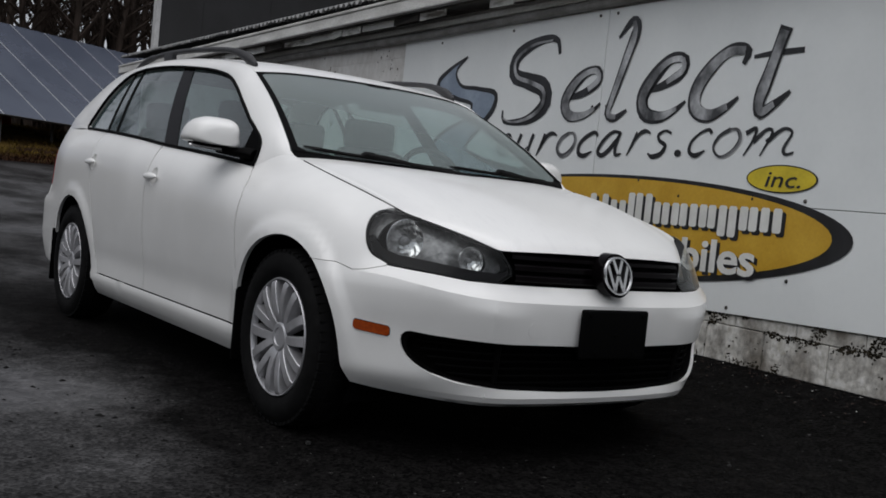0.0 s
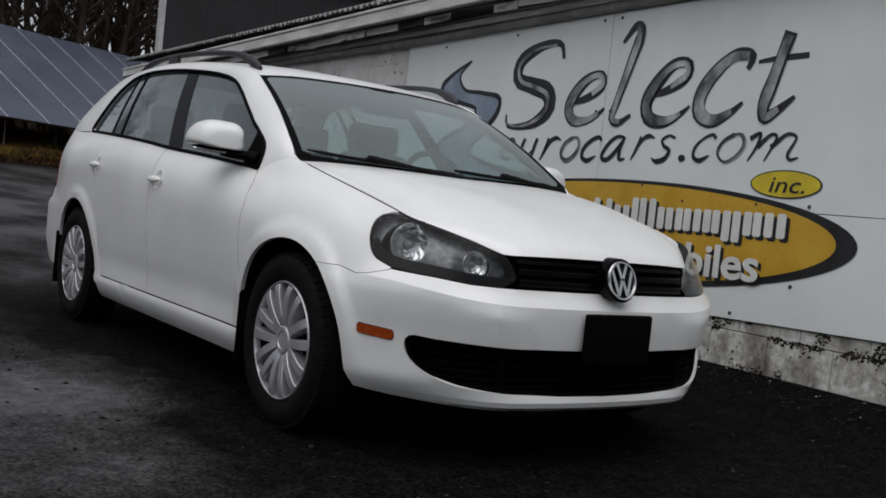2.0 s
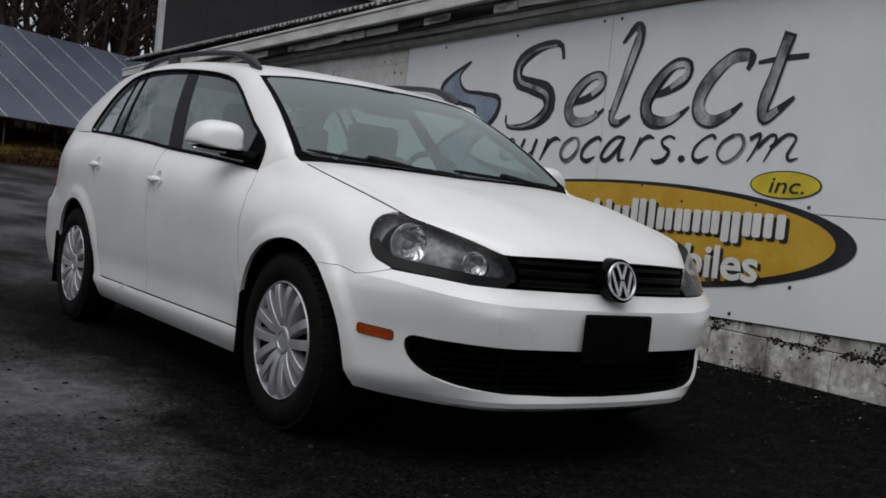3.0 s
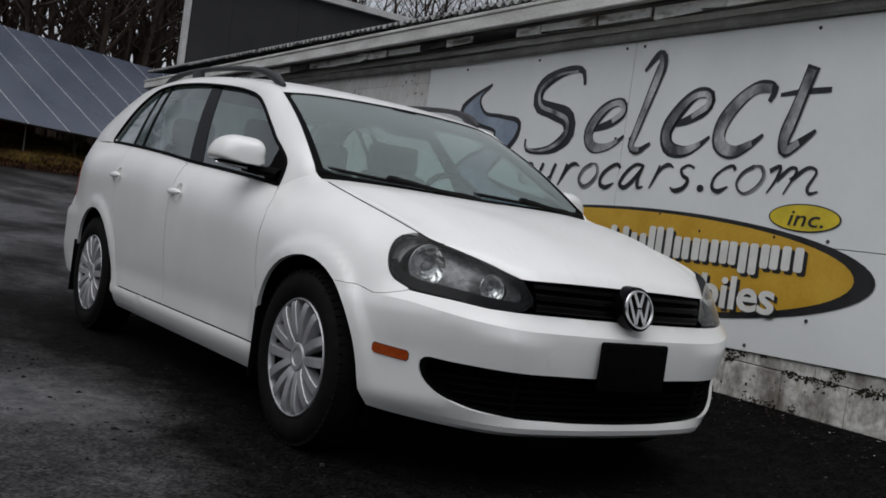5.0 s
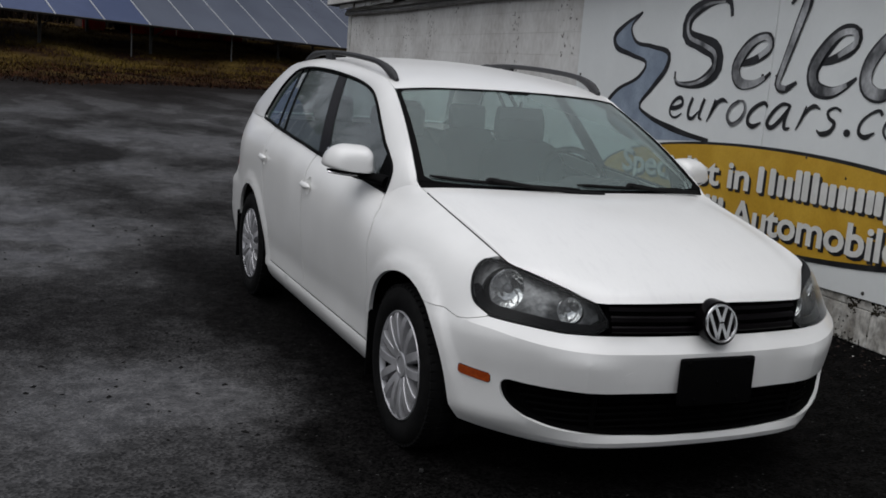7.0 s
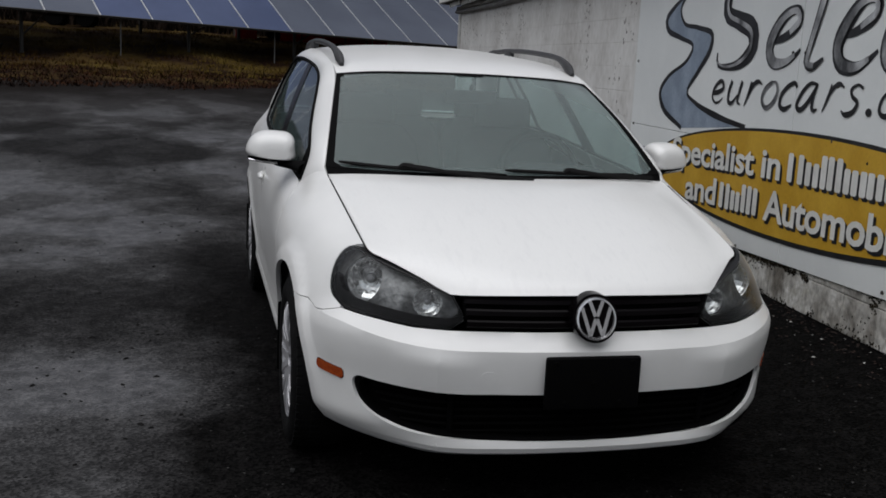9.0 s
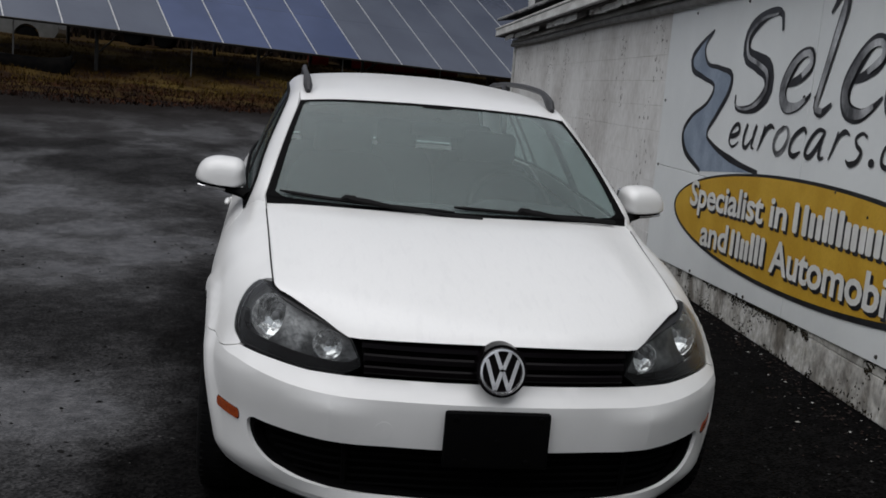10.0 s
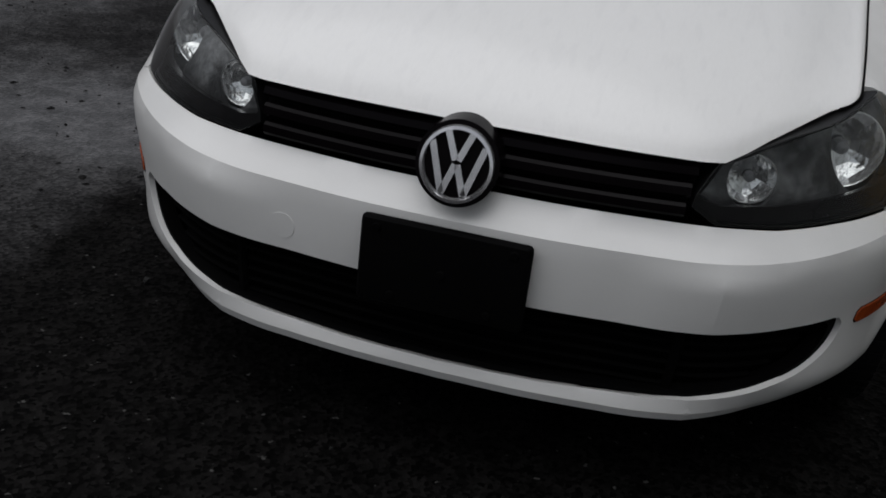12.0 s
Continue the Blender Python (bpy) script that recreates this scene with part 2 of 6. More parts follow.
def asphalt():
    m = bpy.data.materials.new("damp_asphalt")
    m.use_nodes = True
    nd, ln = m.node_tree.nodes, m.node_tree.links
    b = nd["Principled BSDF"]
    co = nd.new("ShaderNodeTexCoord")

    def noise_at(scale, detail=5, stretch=None):
        n = nd.new("ShaderNodeTexNoise")
        n.inputs["Scale"].default_value, n.inputs["Detail"].default_value = scale, detail
        mp = nd.new("ShaderNodeMapping")
        mp.inputs["Scale"].default_value = stretch or (1, 1, 1)
        ln.new(co.outputs["Object"], mp.inputs["Vector"])
        ln.new(mp.outputs[0], n.inputs["Vector"])
        return n.outputs["Fac"]

    def span(value, a, c, lo, hi):
        r = nd.new("ShaderNodeMapRange")
        for key, v in (("From Min", a), ("From Max", c), ("To Min", lo), ("To Max", hi)):
            r.inputs[key].default_value = v
        ln.new(value, r.inputs["Value"])
        return r.outputs[0]

    def mixed(fac, a, c, blend="MIX"):
        x = nd.new("ShaderNodeMix")
        x.data_type, x.blend_type = "RGBA", blend
        for key, v in (("Factor", fac), ("A", a), ("B", c)):
            if isinstance(v, (tuple, float)):
                x.inputs[key].default_value = v
            else:
                ln.new(v, x.inputs[key])
        return x.outputs["Result"]

    split = nd.new("ShaderNodeSeparateXYZ")
    ln.new(co.outputs["Object"], split.inputs[0])

    def calc(op, a, c):
        x = nd.new("ShaderNodeMath")
        x.operation = op
        for i, v in enumerate((a, c)):
            if isinstance(v, (int, float)):
                x.inputs[i].default_value = v
            else:
                ln.new(v, x.inputs[i])
        return x.outputs[0]

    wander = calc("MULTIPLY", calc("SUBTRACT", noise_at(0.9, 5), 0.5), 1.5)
    # greyer to one side and far end; shade by car and wall painted near-black
    clear_of_shade = calc("MAXIMUM", span(calc("ADD", split.outputs["X"], wander), -1.02, -1.5, 0, 1), span(calc("ADD", split.outputs["Y"], wander), 3.6, 6.0, 0, 1))
    clear_of_shade = calc("MULTIPLY", clear_of_shade, span(calc("ADD", split.outputs["Y"], wander), -0.5, 1.3, 0, 1))
    clear_of_shade = calc("MULTIPLY", clear_of_shade, span(calc("ADD", split.outputs["X"], wander), -3.2, -5.2, 1, 0.45))
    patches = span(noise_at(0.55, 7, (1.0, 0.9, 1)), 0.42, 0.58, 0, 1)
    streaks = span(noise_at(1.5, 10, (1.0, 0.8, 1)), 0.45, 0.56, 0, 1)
    wet = calc("MULTIPLY", clear_of_shade, calc("MULTIPLY", calc("ADD", calc("MULTIPLY", patches, 0.80), 0.20), calc("ADD", calc("MULTIPLY", streaks, 0.50), 0.50)))
    # mud and leaf mould washed on to the edge below the bank
    edge = span(calc("ADD", calc("SUBTRACT", split.outputs["Y"], calc("MULTIPLY", split.outputs["X"], 0.36)), wander), 10.8, 15.6, 0, 1)
    grains = nd.new("ShaderNodeTexVoronoi")
    grains.inputs["Scale"].default_value = 95
    ln.new(co.outputs["Object"], grains.inputs["Vector"])
    # the near-black tone holds the shade under and before the car
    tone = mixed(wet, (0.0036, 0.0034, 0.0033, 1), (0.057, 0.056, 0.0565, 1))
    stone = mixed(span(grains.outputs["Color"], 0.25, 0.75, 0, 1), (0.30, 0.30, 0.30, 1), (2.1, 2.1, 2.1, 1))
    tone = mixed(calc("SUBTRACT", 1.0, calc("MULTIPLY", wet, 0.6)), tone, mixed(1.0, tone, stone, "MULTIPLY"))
    mottle = mixed(span(noise_at(11, 6), 0.36, 0.64, 0, 1), (0.62, 0.62, 0.62, 1), (1.3, 1.3, 1.3, 1))
    tone = mixed(1.0, tone, mottle, "MULTIPLY")
    specks = span(noise_at(38, 2), 0.70, 0.75, 0, 0.6)
    tone = mixed(specks, tone, (0.085, 0.083, 0.08, 1))
    clods = span(noise_at(17, 3), 0.67, 0.71, 0, 0.85)
    tone = mixed(clods, tone, (0.003, 0.003, 0.0028, 1))
    tone = mixed(calc("MULTIPLY", edge, 0.9), tone, (0.006, 0.0042, 0.0032, 1))
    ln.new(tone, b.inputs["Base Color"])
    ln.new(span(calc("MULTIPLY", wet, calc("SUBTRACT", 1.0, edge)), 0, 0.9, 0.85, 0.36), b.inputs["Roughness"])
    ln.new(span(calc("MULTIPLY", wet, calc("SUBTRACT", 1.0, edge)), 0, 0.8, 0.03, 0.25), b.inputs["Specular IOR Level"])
    bp = nd.new("ShaderNodeBump")
    bp.inputs["Strength"].default_value, bp.inputs["Distance"].default_value = 0.5, 0.004
    ln.new(grains.outputs["Distance"], bp.inputs["Height"])
    bp2 = nd.new("ShaderNodeBump")
    bp2.inputs["Strength"].default_value, bp2.inputs["Distance"].default_value = 0.25, 0.03
    ln.new(noise_at(7, 5), bp2.inputs["Height"])
    ln.new(bp.outputs[0], bp2.inputs["Normal"])
    ln.new(bp2.outputs[0], b.inputs["Normal"])
    return m


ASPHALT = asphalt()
EARTH = mat("rough_earth_and_grass", (0.060, 0.040, 0.011), 0.95, spec=0.02, dark=(0.014, 0.007, 0.004), scale=0.7, fine=10, mix=0.7, bump=0.9, bump_scale=9)


# ---- building blocks ----
def mesh_of(name, verts, faces, materials, smooth=True):
    me = bpy.data.meshes.new(name)
    me.from_pydata([tuple(v) for v in verts], [], faces)
    for m in materials if isinstance(materials, (list, tuple)) else [materials]:
        me.materials.append(m)
    if smooth:
        me.polygons.foreach_set("use_smooth", [True] * len(me.polygons))
    me.validate()
    me.update()
    return me


def under(ob, parent):
    if parent:
        ob.parent = parent
        m = Matrix.Identity(4)
        p = parent
        while p:
            m = p.matrix_basis @ m if p.parent is None else p.matrix_parent_inverse @ p.matrix_basis @ m
            p = p.parent
        ob.matrix_parent_inverse = m.inverted()
    return ob


def part(name, shape, material, parent=None, label="", smooth=True, auto=35):
    """One mesh object, from (verts, faces) or a bmesh, under a thing or a part."""
    if isinstance(shape, bmesh.types.BMesh):
        me = bpy.data.meshes.new(name)
        shape.to_mesh(me)
        shape.free()
        for m in material if isinstance(material, (list, tuple)) else [material]:
            me.materials.append(m)
        if smooth:
            me.polygons.foreach_set("use_smooth", [True] * len(me.polygons))
    else:
        me = mesh_of(name, shape[0], shape[1], material, smooth)
    if smooth and auto:
        me.set_sharp_from_angle(angle=radians(auto))
    ob = under(new(name, me), parent)
    return tagged(ob, label) if label else ob


def thing(name, at, label, category, group="", kind=""):
    ob = new(name)
    ob.empty_display_size = 0.2
    ob.matrix_basis = Matrix.Translation(at)
    return tagged(ob, label, category, group, kind)


def box(x0, x1, y0, y1, z0, z1, bevel=0.0, seg=2):
    bm = bmesh.new()
    bmesh.ops.create_cube(bm, size=1.0)
    for v in bm.verts:
        v.co = Vector(((x0 + x1) / 2 + v.co.x * (x1 - x0), (y0 + y1) / 2 + v.co.y * (y1 - y0), (z0 + z1) / 2 + v.co.z * (z1 - z0)))
    if bevel:
        bmesh.ops.bevel(bm, geom=bm.edges[:], offset=bevel, segments=seg, affect="EDGES", profile=0.6)
    return bm


def pchip(table):
    """A smooth monotone curve through the (x, y) pairs of a table."""
    xs, ys = np.array([t[0] for t in table], float), np.array([t[1] for t in table], float)
    h, d = np.diff(xs), np.diff(ys) / np.diff(xs)
    m = np.zeros_like(ys)
    m[0], m[-1] = d[0], d[-1]
    for i in range(1, len(xs) - 1):
        if d[i - 1] * d[i] > 0:
            w1, w2 = 2 * h[i] + h[i - 1], h[i] + 2 * h[i - 1]
            m[i] = (w1 + w2) / (w1 / d[i - 1] + w2 / d[i])

    def f(x):
        x = min(max(float(x), xs[0]), xs[-1])
        i = min(max(int(np.searchsorted(xs, x)) - 1, 0), len(h) - 1)
        t = (x - xs[i]) / h[i]
        return float((1 + 2 * t) * (1 - t) ** 2 * ys[i] + t * (1 - t) ** 2 * h[i] * m[i] + t * t * (3 - 2 * t) * ys[i + 1] + t * t * (t - 1) * h[i] * m[i + 1])
    return f


def spline(points, n, closed=False):
    """n points along a smooth curve through the given ones (centripetal Catmull-Rom)."""
    p = [np.array(q, float) for q in points]
    p = [p[-1]] + p + [p[0], p[1]] if closed else [2 * p[0] - p[1]] + p + [2 * p[-1] - p[-2]]
    dense = []
    for i in range(1, len(p) - 2):
        t = [0.0]
        for a, b in zip(p[i - 1:i + 2], p[i:i + 3]):
            t.append(t[-1] + max(float(np.linalg.norm(b - a)), 1e-6) ** 0.5)
        for k in range(24):
            u = t[1] + (t[2] - t[1]) * k / 24
            a1 = (t[1] - u) / (t[1] - t[0]) * p[i - 1] + (u - t[0]) / (t[1] - t[0]) * p[i]
            a2 = (t[2] - u) / (t[2] - t[1]) * p[i] + (u - t[1]) / (t[2] - t[1]) * p[i + 1]
            a3 = (t[3] - u) / (t[3] - t[2]) * p[i + 1] + (u - t[2]) / (t[3] - t[2]) * p[i + 2]
            b1 = (t[2] - u) / (t[2] - t[0]) * a1 + (u - t[0]) / (t[2] - t[0]) * a2
            b2 = (t[3] - u) / (t[3] - t[1]) * a2 + (u - t[1]) / (t[3] - t[1]) * a3
            dense.append((t[2] - u) / (t[2] - t[1]) * b1 + (u - t[1]) / (t[2] - t[1]) * b2)
    dense.append(p[1] if closed else p[-2])
    dense = np.array(dense)
    run = np.concatenate([[0], np.cumsum(np.linalg.norm(np.diff(dense, axis=0), axis=1))])
    at = np.linspace(0, run[-1], n + 1)[:-1] if closed else np.linspace(0, run[-1], n)
    return np.stack([np.interp(at, run, dense[:, k]) for k in range(dense.shape[1])], 1)


def tube(points, radius, sides=8, flat=1.0, cap=True):
    """A tube along points; radius a number or one for each point; flat squeezes it upright."""
    pts = [Vector(p) for p in points]
    rad = radius if isinstance(radius, (list, tuple, np.ndarray)) else [radius] * len(pts)
    vs, fs = [], []
    side = None
    for i, p in enumerate(pts):
        d = (pts[min(i + 1, len(pts) - 1)] - pts[max(i - 1, 0)]).normalized()
        if side is None:
            side = d.cross(Vector((0, 0, 1)))
            if side.length < 1e-3:
                side = d.cross(Vector((1, 0, 0)))
        side = (side - d * side.dot(d)).normalized()
        up = side.cross(d)
        for k in range(sides):
            a = 2 * math.pi * k / sides
            vs.append(p + (side * math.cos(a) + up * math.sin(a) * flat) * rad[i])
    for i in range(len(pts) - 1):
        for k in range(sides):
            j = (k + 1) % sides
            fs.append((i * sides + k, i * sides + j, (i + 1) * sides + j, (i + 1) * sides + k))
    if cap:
        fs += [tuple(range(sides))[::-1], tuple(range((len(pts) - 1) * sides, len(pts) * sides))]
    return vs, fs


def joined(shapes):
    vs, fs = [], []
    for v, f in shapes:
        k = len(vs)
        vs += list(v)
        fs += [tuple(i + k for i in q) for q in f]
    return vs, fs


def grid_faces(nu, nv, off=0, flip=False):
    fs = []
    for i in range(nu - 1):
        for j in range(nv - 1):
            q = (off + i * nv + j, off + (i + 1) * nv + j, off + (i + 1) * nv + j + 1, off + i * nv + j + 1)
            fs.append(q[::-1] if flip else q)
    return fs


def inside(p, poly):
    x, y = p[0], p[1]
    hit = False
    for (ax, ay), (bx, by) in zip(poly, np.roll(poly, -1, axis=0)):
        if (ay > y) != (by > y) and x < (bx - ax) * (y - ay) / (by - ay) + ax:
            hit = not hit
    return hit


def resample(poly, step, closed=True):
    out = []
    n = len(poly)
    for i in range(n if closed else n - 1):
        a, b = np.array(poly[i], float), np.array(poly[(i + 1) % n], float)
        k = max(1, int(math.ceil(np.linalg.norm(b - a) / step)))
        out += [a + (b - a) * j / k for j in range(k)]
    if not closed:
        out.append(np.array(poly[-1], float))
    return np.array(out)


def filled(outer, holes, step, lines=()):
    """Triangles that fill a flat outline with holes: 2D points, triangles and the border edges."""
    from mathutils.geometry import delaunay_2d_cdt
    rings = [resample(r, step) for r in [outer, *holes]]
    pts, edges = [], []
    for r in rings:
        k = len(pts)
        pts += [tuple(p) for p in r]
        edges += [(k + i, k + (i + 1) % len(r)) for i in range(len(r))]
    for line in lines:
        r = resample(line, step * 0.6, False)
        k = len(pts)
        pts += [tuple(p) for p in r]
        edges += [(k + i, k + i + 1) for i in range(len(r) - 1)]
    lo, hi = rings[0].min(0), rings[0].max(0)
    border = np.array(pts)
    row = 0
    y = lo[1] + step * 0.5
    while y < hi[1]:
        x = lo[0] + step * (0.5 if row % 2 else 1.0)
        while x < hi[0]:
            q = (x, y)
            if np.min(np.abs(border[:, 0] - x) + np.abs(border[:, 1] - y)) > step * 0.6 and inside(q, rings[0]) and not any(inside(q, h) for h in rings[1:]):
                pts.append(q)
            x += step
        y += step * 0.87
        row += 1
    v, e, f, *_ = delaunay_2d_cdt([Vector(p) for p in pts], edges, [], 0, 1e-6)
    v = np.array([tuple(p) for p in v])
    keep = []
    for t in f:
        c = v[list(t)].mean(0)
        if inside(c, rings[0]) and not any(inside(c, h) for h in rings[1:]):
            keep.append(tuple(t))
    count = {}
    for t in keep:
        for a, b in zip(t, t[1:] + t[:1]):
            count[(a, b)] = 1
    rim = [(a, b) for a, b in count if (b, a) not in count]
    return v, keep, rim


# ---- ground ----
def lot_edge(x):
    """Where the asphalt ends and the bank begins."""
    return 15.7 + 0.36 * (x + 4.7) + 0.35 * math.sin(x * 0.9) + 0.2 * math.sin(x * 2.3 + 1)


def wall_x(y):
    return 2.08 + 0.0745 * (y - 2)


RISE_Y = pchip([(-600, 0), (4.0, 0), (6, 0.06), (9, 0.27), (12, 0.50), (15.5, 0.78), (17, 0.80), (600, 0.80)])
BANK = pchip([(0, 0), (0.6, 0.05), (3, 0.12), (6, 0.25), (9, 0.64), (12, 1.00), (14, 1.12), (20, 1.26), (60, 3.5), (120, 6.0), (900, 6.0)])
RISE_X = pchip([(-600, 0), (0.9, 0), (1.3, 0.02), (1.9, 0.12), (2.3, 0.14), (600, 0.14)])


def ground_z(x, y):
    z = RISE_Y(y)
    near = min(max((12 - y) / 5, 0), 1)
    z += near * RISE_X(x - 0.0745 * (y - 2) * (1 if y < 9 else 0))
    past = y - lot_edge(max(min(x, 12), -30))
    if past > 0:
        z += BANK(past) + 0.07 * noise.noise(Vector((x * 0.7, y * 0.7, 2.0))) * min(past, 1)
    wavy = 0.012 * noise.noise(Vector((x * 0.35, y * 0.35, 0))) * min(max(abs(x) - 1.2, 0), 1)
    return z + wavy


def stations(lo, hi, near_lo, near_hi, step, growth=1.25):
    out = list(np.arange(near_lo, near_hi + 1e-6, step))
    d, s = near_hi, step
    while d < hi:
        s *= growth
        d += s
        out.append(min(d, hi))
    d, s = near_lo, step
    while d > lo:
        s *= growth
        d -= s
        out.insert(0, max(d, lo))
    return out


gx, gy = stations(-500, 500, -9, 9, 0.3), stations(-300, 500, -4, 26, 0.3)
gv = [(x, y, ground_z(x, y)) for x in gx for y in gy]
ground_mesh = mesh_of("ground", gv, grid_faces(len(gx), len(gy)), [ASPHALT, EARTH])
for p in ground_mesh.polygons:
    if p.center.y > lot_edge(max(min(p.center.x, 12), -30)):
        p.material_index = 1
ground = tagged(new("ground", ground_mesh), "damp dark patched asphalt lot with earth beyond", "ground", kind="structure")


# ---- block building with the sign ----
END_Y, START_Y, TOP_Z = 13.45, -6.0, 2.50
ANGLE = math.degrees(math.atan(0.0745))
ALONG = Vector((0.0745, 1, 0)).normalized()
OUT = Vector((-ALONG.y, ALONG.x, 0))
wall_origin = Vector((wall_x(0), 0, 0))


def on_wall(u, z, out=0.0):
    """A place on the wall: u metres along it (from the foot at y = 0), z up, out from its face."""
    return wall_origin + ALONG * u + OUT * out + Vector((0, 0, z))


def slab(u0, u1, z0, z1, d0, d1, bevel=0.0, z0b=None, z1b=None):
    """A board along the wall, from d0 to d1 out of its face; the ends may differ in height."""
    z0b, z1b = z0 if z0b is None else z0b, z1 if z1b is None else z1b
    bm = bmesh.new()
    vs = [bm.verts.new(on_wall(u, z, d)) for d in (d0, d1) for u, z in ((u0, z0), (u1, z0b), (u1, z1b), (u0, z1))]
    for q in ((0, 1, 2, 3), (7, 6, 5, 4), (0, 4, 5, 1), (1, 5, 6, 2), (2, 6, 7, 3), (3, 7, 4, 0)):
        bm.faces.new([vs[i] for i in q])
    bmesh.ops.recalc_face_normals(bm, faces=bm.faces)
    if bevel:
        bmesh.ops.bevel(bm, geom=bm.edges[:], offset=bevel, segments=1, affect="EDGES")
    return bm


wall = part("wall_front", slab(START_Y, END_Y, -0.3, TOP_Z, -0.30, -0.012), MORTAR, smooth=False)
tagged(wall, "painted concrete block wall with peeling paint", "wall", kind="structure")
bm = bmesh.new()
for a, b in ((START_Y, START_Y + 0.3), (END_Y - 0.3, END_Y)):
    vs = [bm.verts.new(on_wall(u, z, d)) for z in (-0.3, TOP_Z) for u, d in ((a, -0.30), (b, -0.30), (b, -7.0), (a, -7.0))]
    for q in ((0, 1, 2, 3), (7, 6, 5, 4), (0, 4, 5, 1), (1, 5, 6, 2), (2, 6, 7, 3), (3, 7, 4, 0)):
        bm.faces.new([vs[i] for i in q])
bmesh.ops.recalc_face_normals(bm, faces=bm.faces)
tagged(part("wall_side", bm, BLOCK, smooth=False), "pale painted block end walls", "wall", kind="structure")

# the eave: pipe, broken soffit boards, fascia, corrugated sheet edge
eave = thing("eave", on_wall(4, 2.2), "weathered eave with a white fascia board, gutter pipe and broken soffit", "eave", kind="structure")
part("gutter_pipe", tube([on_wall(u, 2.215 + 0.01 * math.sin(u), 0.045) for u in np.linspace(START_Y, END_Y + 0.1, 30)], 0.032, 10), PIPE, eave)
part("corner_board", slab(END_Y - 0.10, END_Y + 0.02, 0.30, 2.25, 0.002, 0.030, 0.004), FASCIA, eave, "pale corner board at the wall's end", smooth=False)
part("drip_board", slab(START_Y, END_Y + 0.08, 2.255, 2.30, 0.0, 0.06, 0.006), FASCIA, eave, smooth=False)
rng = random.Random(4)
u = START_Y
while u < END_Y:
    w = rng.uniform(0.18, 0.75)
    sag, end_sag, out = rng.uniform(-0.012, 0.010), rng.uniform(-0.022, 0.012), rng.uniform(0.16, 0.205)
    if rng.random() < 0.84:
        part("soffit_board", slab(u, min(u + w - rng.uniform(0.004, 0.03), END_Y), 2.288 + sag, 2.352, out - 0.018, out, 0.004, z0b=2.288 + end_sag),
             rng.choice([PEELING, PEELING, PEELING, OLD_WOOD]), eave, smooth=False)
    u += w
part("fascia_board", slab(START_Y, END_Y + 0.55, 2.362, 2.458, 0.235, 0.272, 0.006), FASCIA, eave, smooth=False)
part("fascia_lip", slab(START_Y, END_Y + 0.55, 2.46, 2.488, 0.235, 0.284, 0.006), FASCIA, eave, smooth=False)
part("fascia_bead", slab(START_Y, END_Y + 0.55, 2.352, 2.366, 0.235, 0.280, 0.003), PIPE, eave, smooth=False)
part("soffit", slab(START_Y, END_Y + 0.5, 2.345, 2.365, -0.05, 0.22), OLD_WOOD, eave, smooth=False)
vs, fs = [], []
nu = int((END_Y + 0.5 - START_Y) / 0.019)
for i in range(nu):
    uu = START_Y + 0.019 * i
    wave = 0.016 * math.sin(uu * 2 * math.pi / 0.076)
    for d, z in ((0.275, 2.525), (0.275, 2.537), (-1.5, 2.80), (-4.0, 3.2)):
        vs.append(on_wall(uu, z + wave + 0.010 * (uu - 6), d + (0.012 * math.sin(uu * 7) if d > 0 else 0)))
fs = grid_faces(nu, 4)
TOOTH = 0.11
rng = random.Random(17)
edge_vs, edge_fs = [], []
for i in range(int((END_Y + 0.4 - START_Y) / TOOTH)):
    uu = START_Y + TOOTH * i
    drop, k = rng.uniform(0.022, 0.040), len(edge_vs)
    if rng.random() < 0.08:
        continue
    for du, dz in ((0.004, 0.0), (TOOTH - 0.004, 0.0), (TOOTH * 0.5 + 0.014, -drop), (TOOTH * 0.5 - 0.014, -drop)):
        edge_vs += [on_wall(uu + du, 2.555 + 0.010 * (uu - 6) + dz, 0.292), on_wall(uu + du, 2.561 + 0.010 * (uu - 6) + dz, 0.255)]
    edge_fs += [(k, k + 2, k + 4, k + 6), (k + 1, k + 7, k + 5, k + 3), (k, k + 1, k + 3, k + 2), (k + 2, k + 3, k + 5, k + 4), (k + 4, k + 5, k + 7, k + 6), (k + 6, k + 7, k + 1, k)]
part("sheet_edge", (edge_vs, edge_fs), TRIM_WHITE, eave, "pale chipped teeth along the edge of the corrugated sheet", smooth=False)
roof = part("roof_sheet", (vs, fs), ROOFING, smooth=True, auto=0)
tagged(roof, "dark corrugated metal lean-to roof", "roof", kind="structure")

# dark upper building beyond the lean-to, its end turned to the lot
UP_X, UP_Y, UP_Z = 3.295, 14.0, 4.47
upper = thing("upper_building", (UP_X, UP_Y, 0), "dark grey sided false front with white corner and roof trim", "building", kind="structure")
part("wall", box(UP_X, 13.0, UP_Y, UP_Y + 0.14, 0.0, UP_Z), DARK_WALL, upper, smooth=False)
for k in range(8):
    part("siding_batten", box(UP_X + 0.73 + 1.22 * k, UP_X + 0.74 + 1.22 * k, UP_Y - 0.006, UP_Y, 2.4, UP_Z), DARK_WALL, upper, smooth=False)
part("corner_trim", box(UP_X - 0.075, UP_X + 0.005, UP_Y - 0.03, UP_Y + 0.1, 0.0, UP_Z + 0.05, 0.006), TRIM_WHITE, upper, "white corner trim", smooth=False)
part("roof_trim", box(UP_X - 0.10, 13.1, UP_Y - 0.10, UP_Y + 0.02, UP_Z, UP_Z + 0.115, 0.008), TRIM_WHITE, upper, "white roof edge trim", smooth=False)
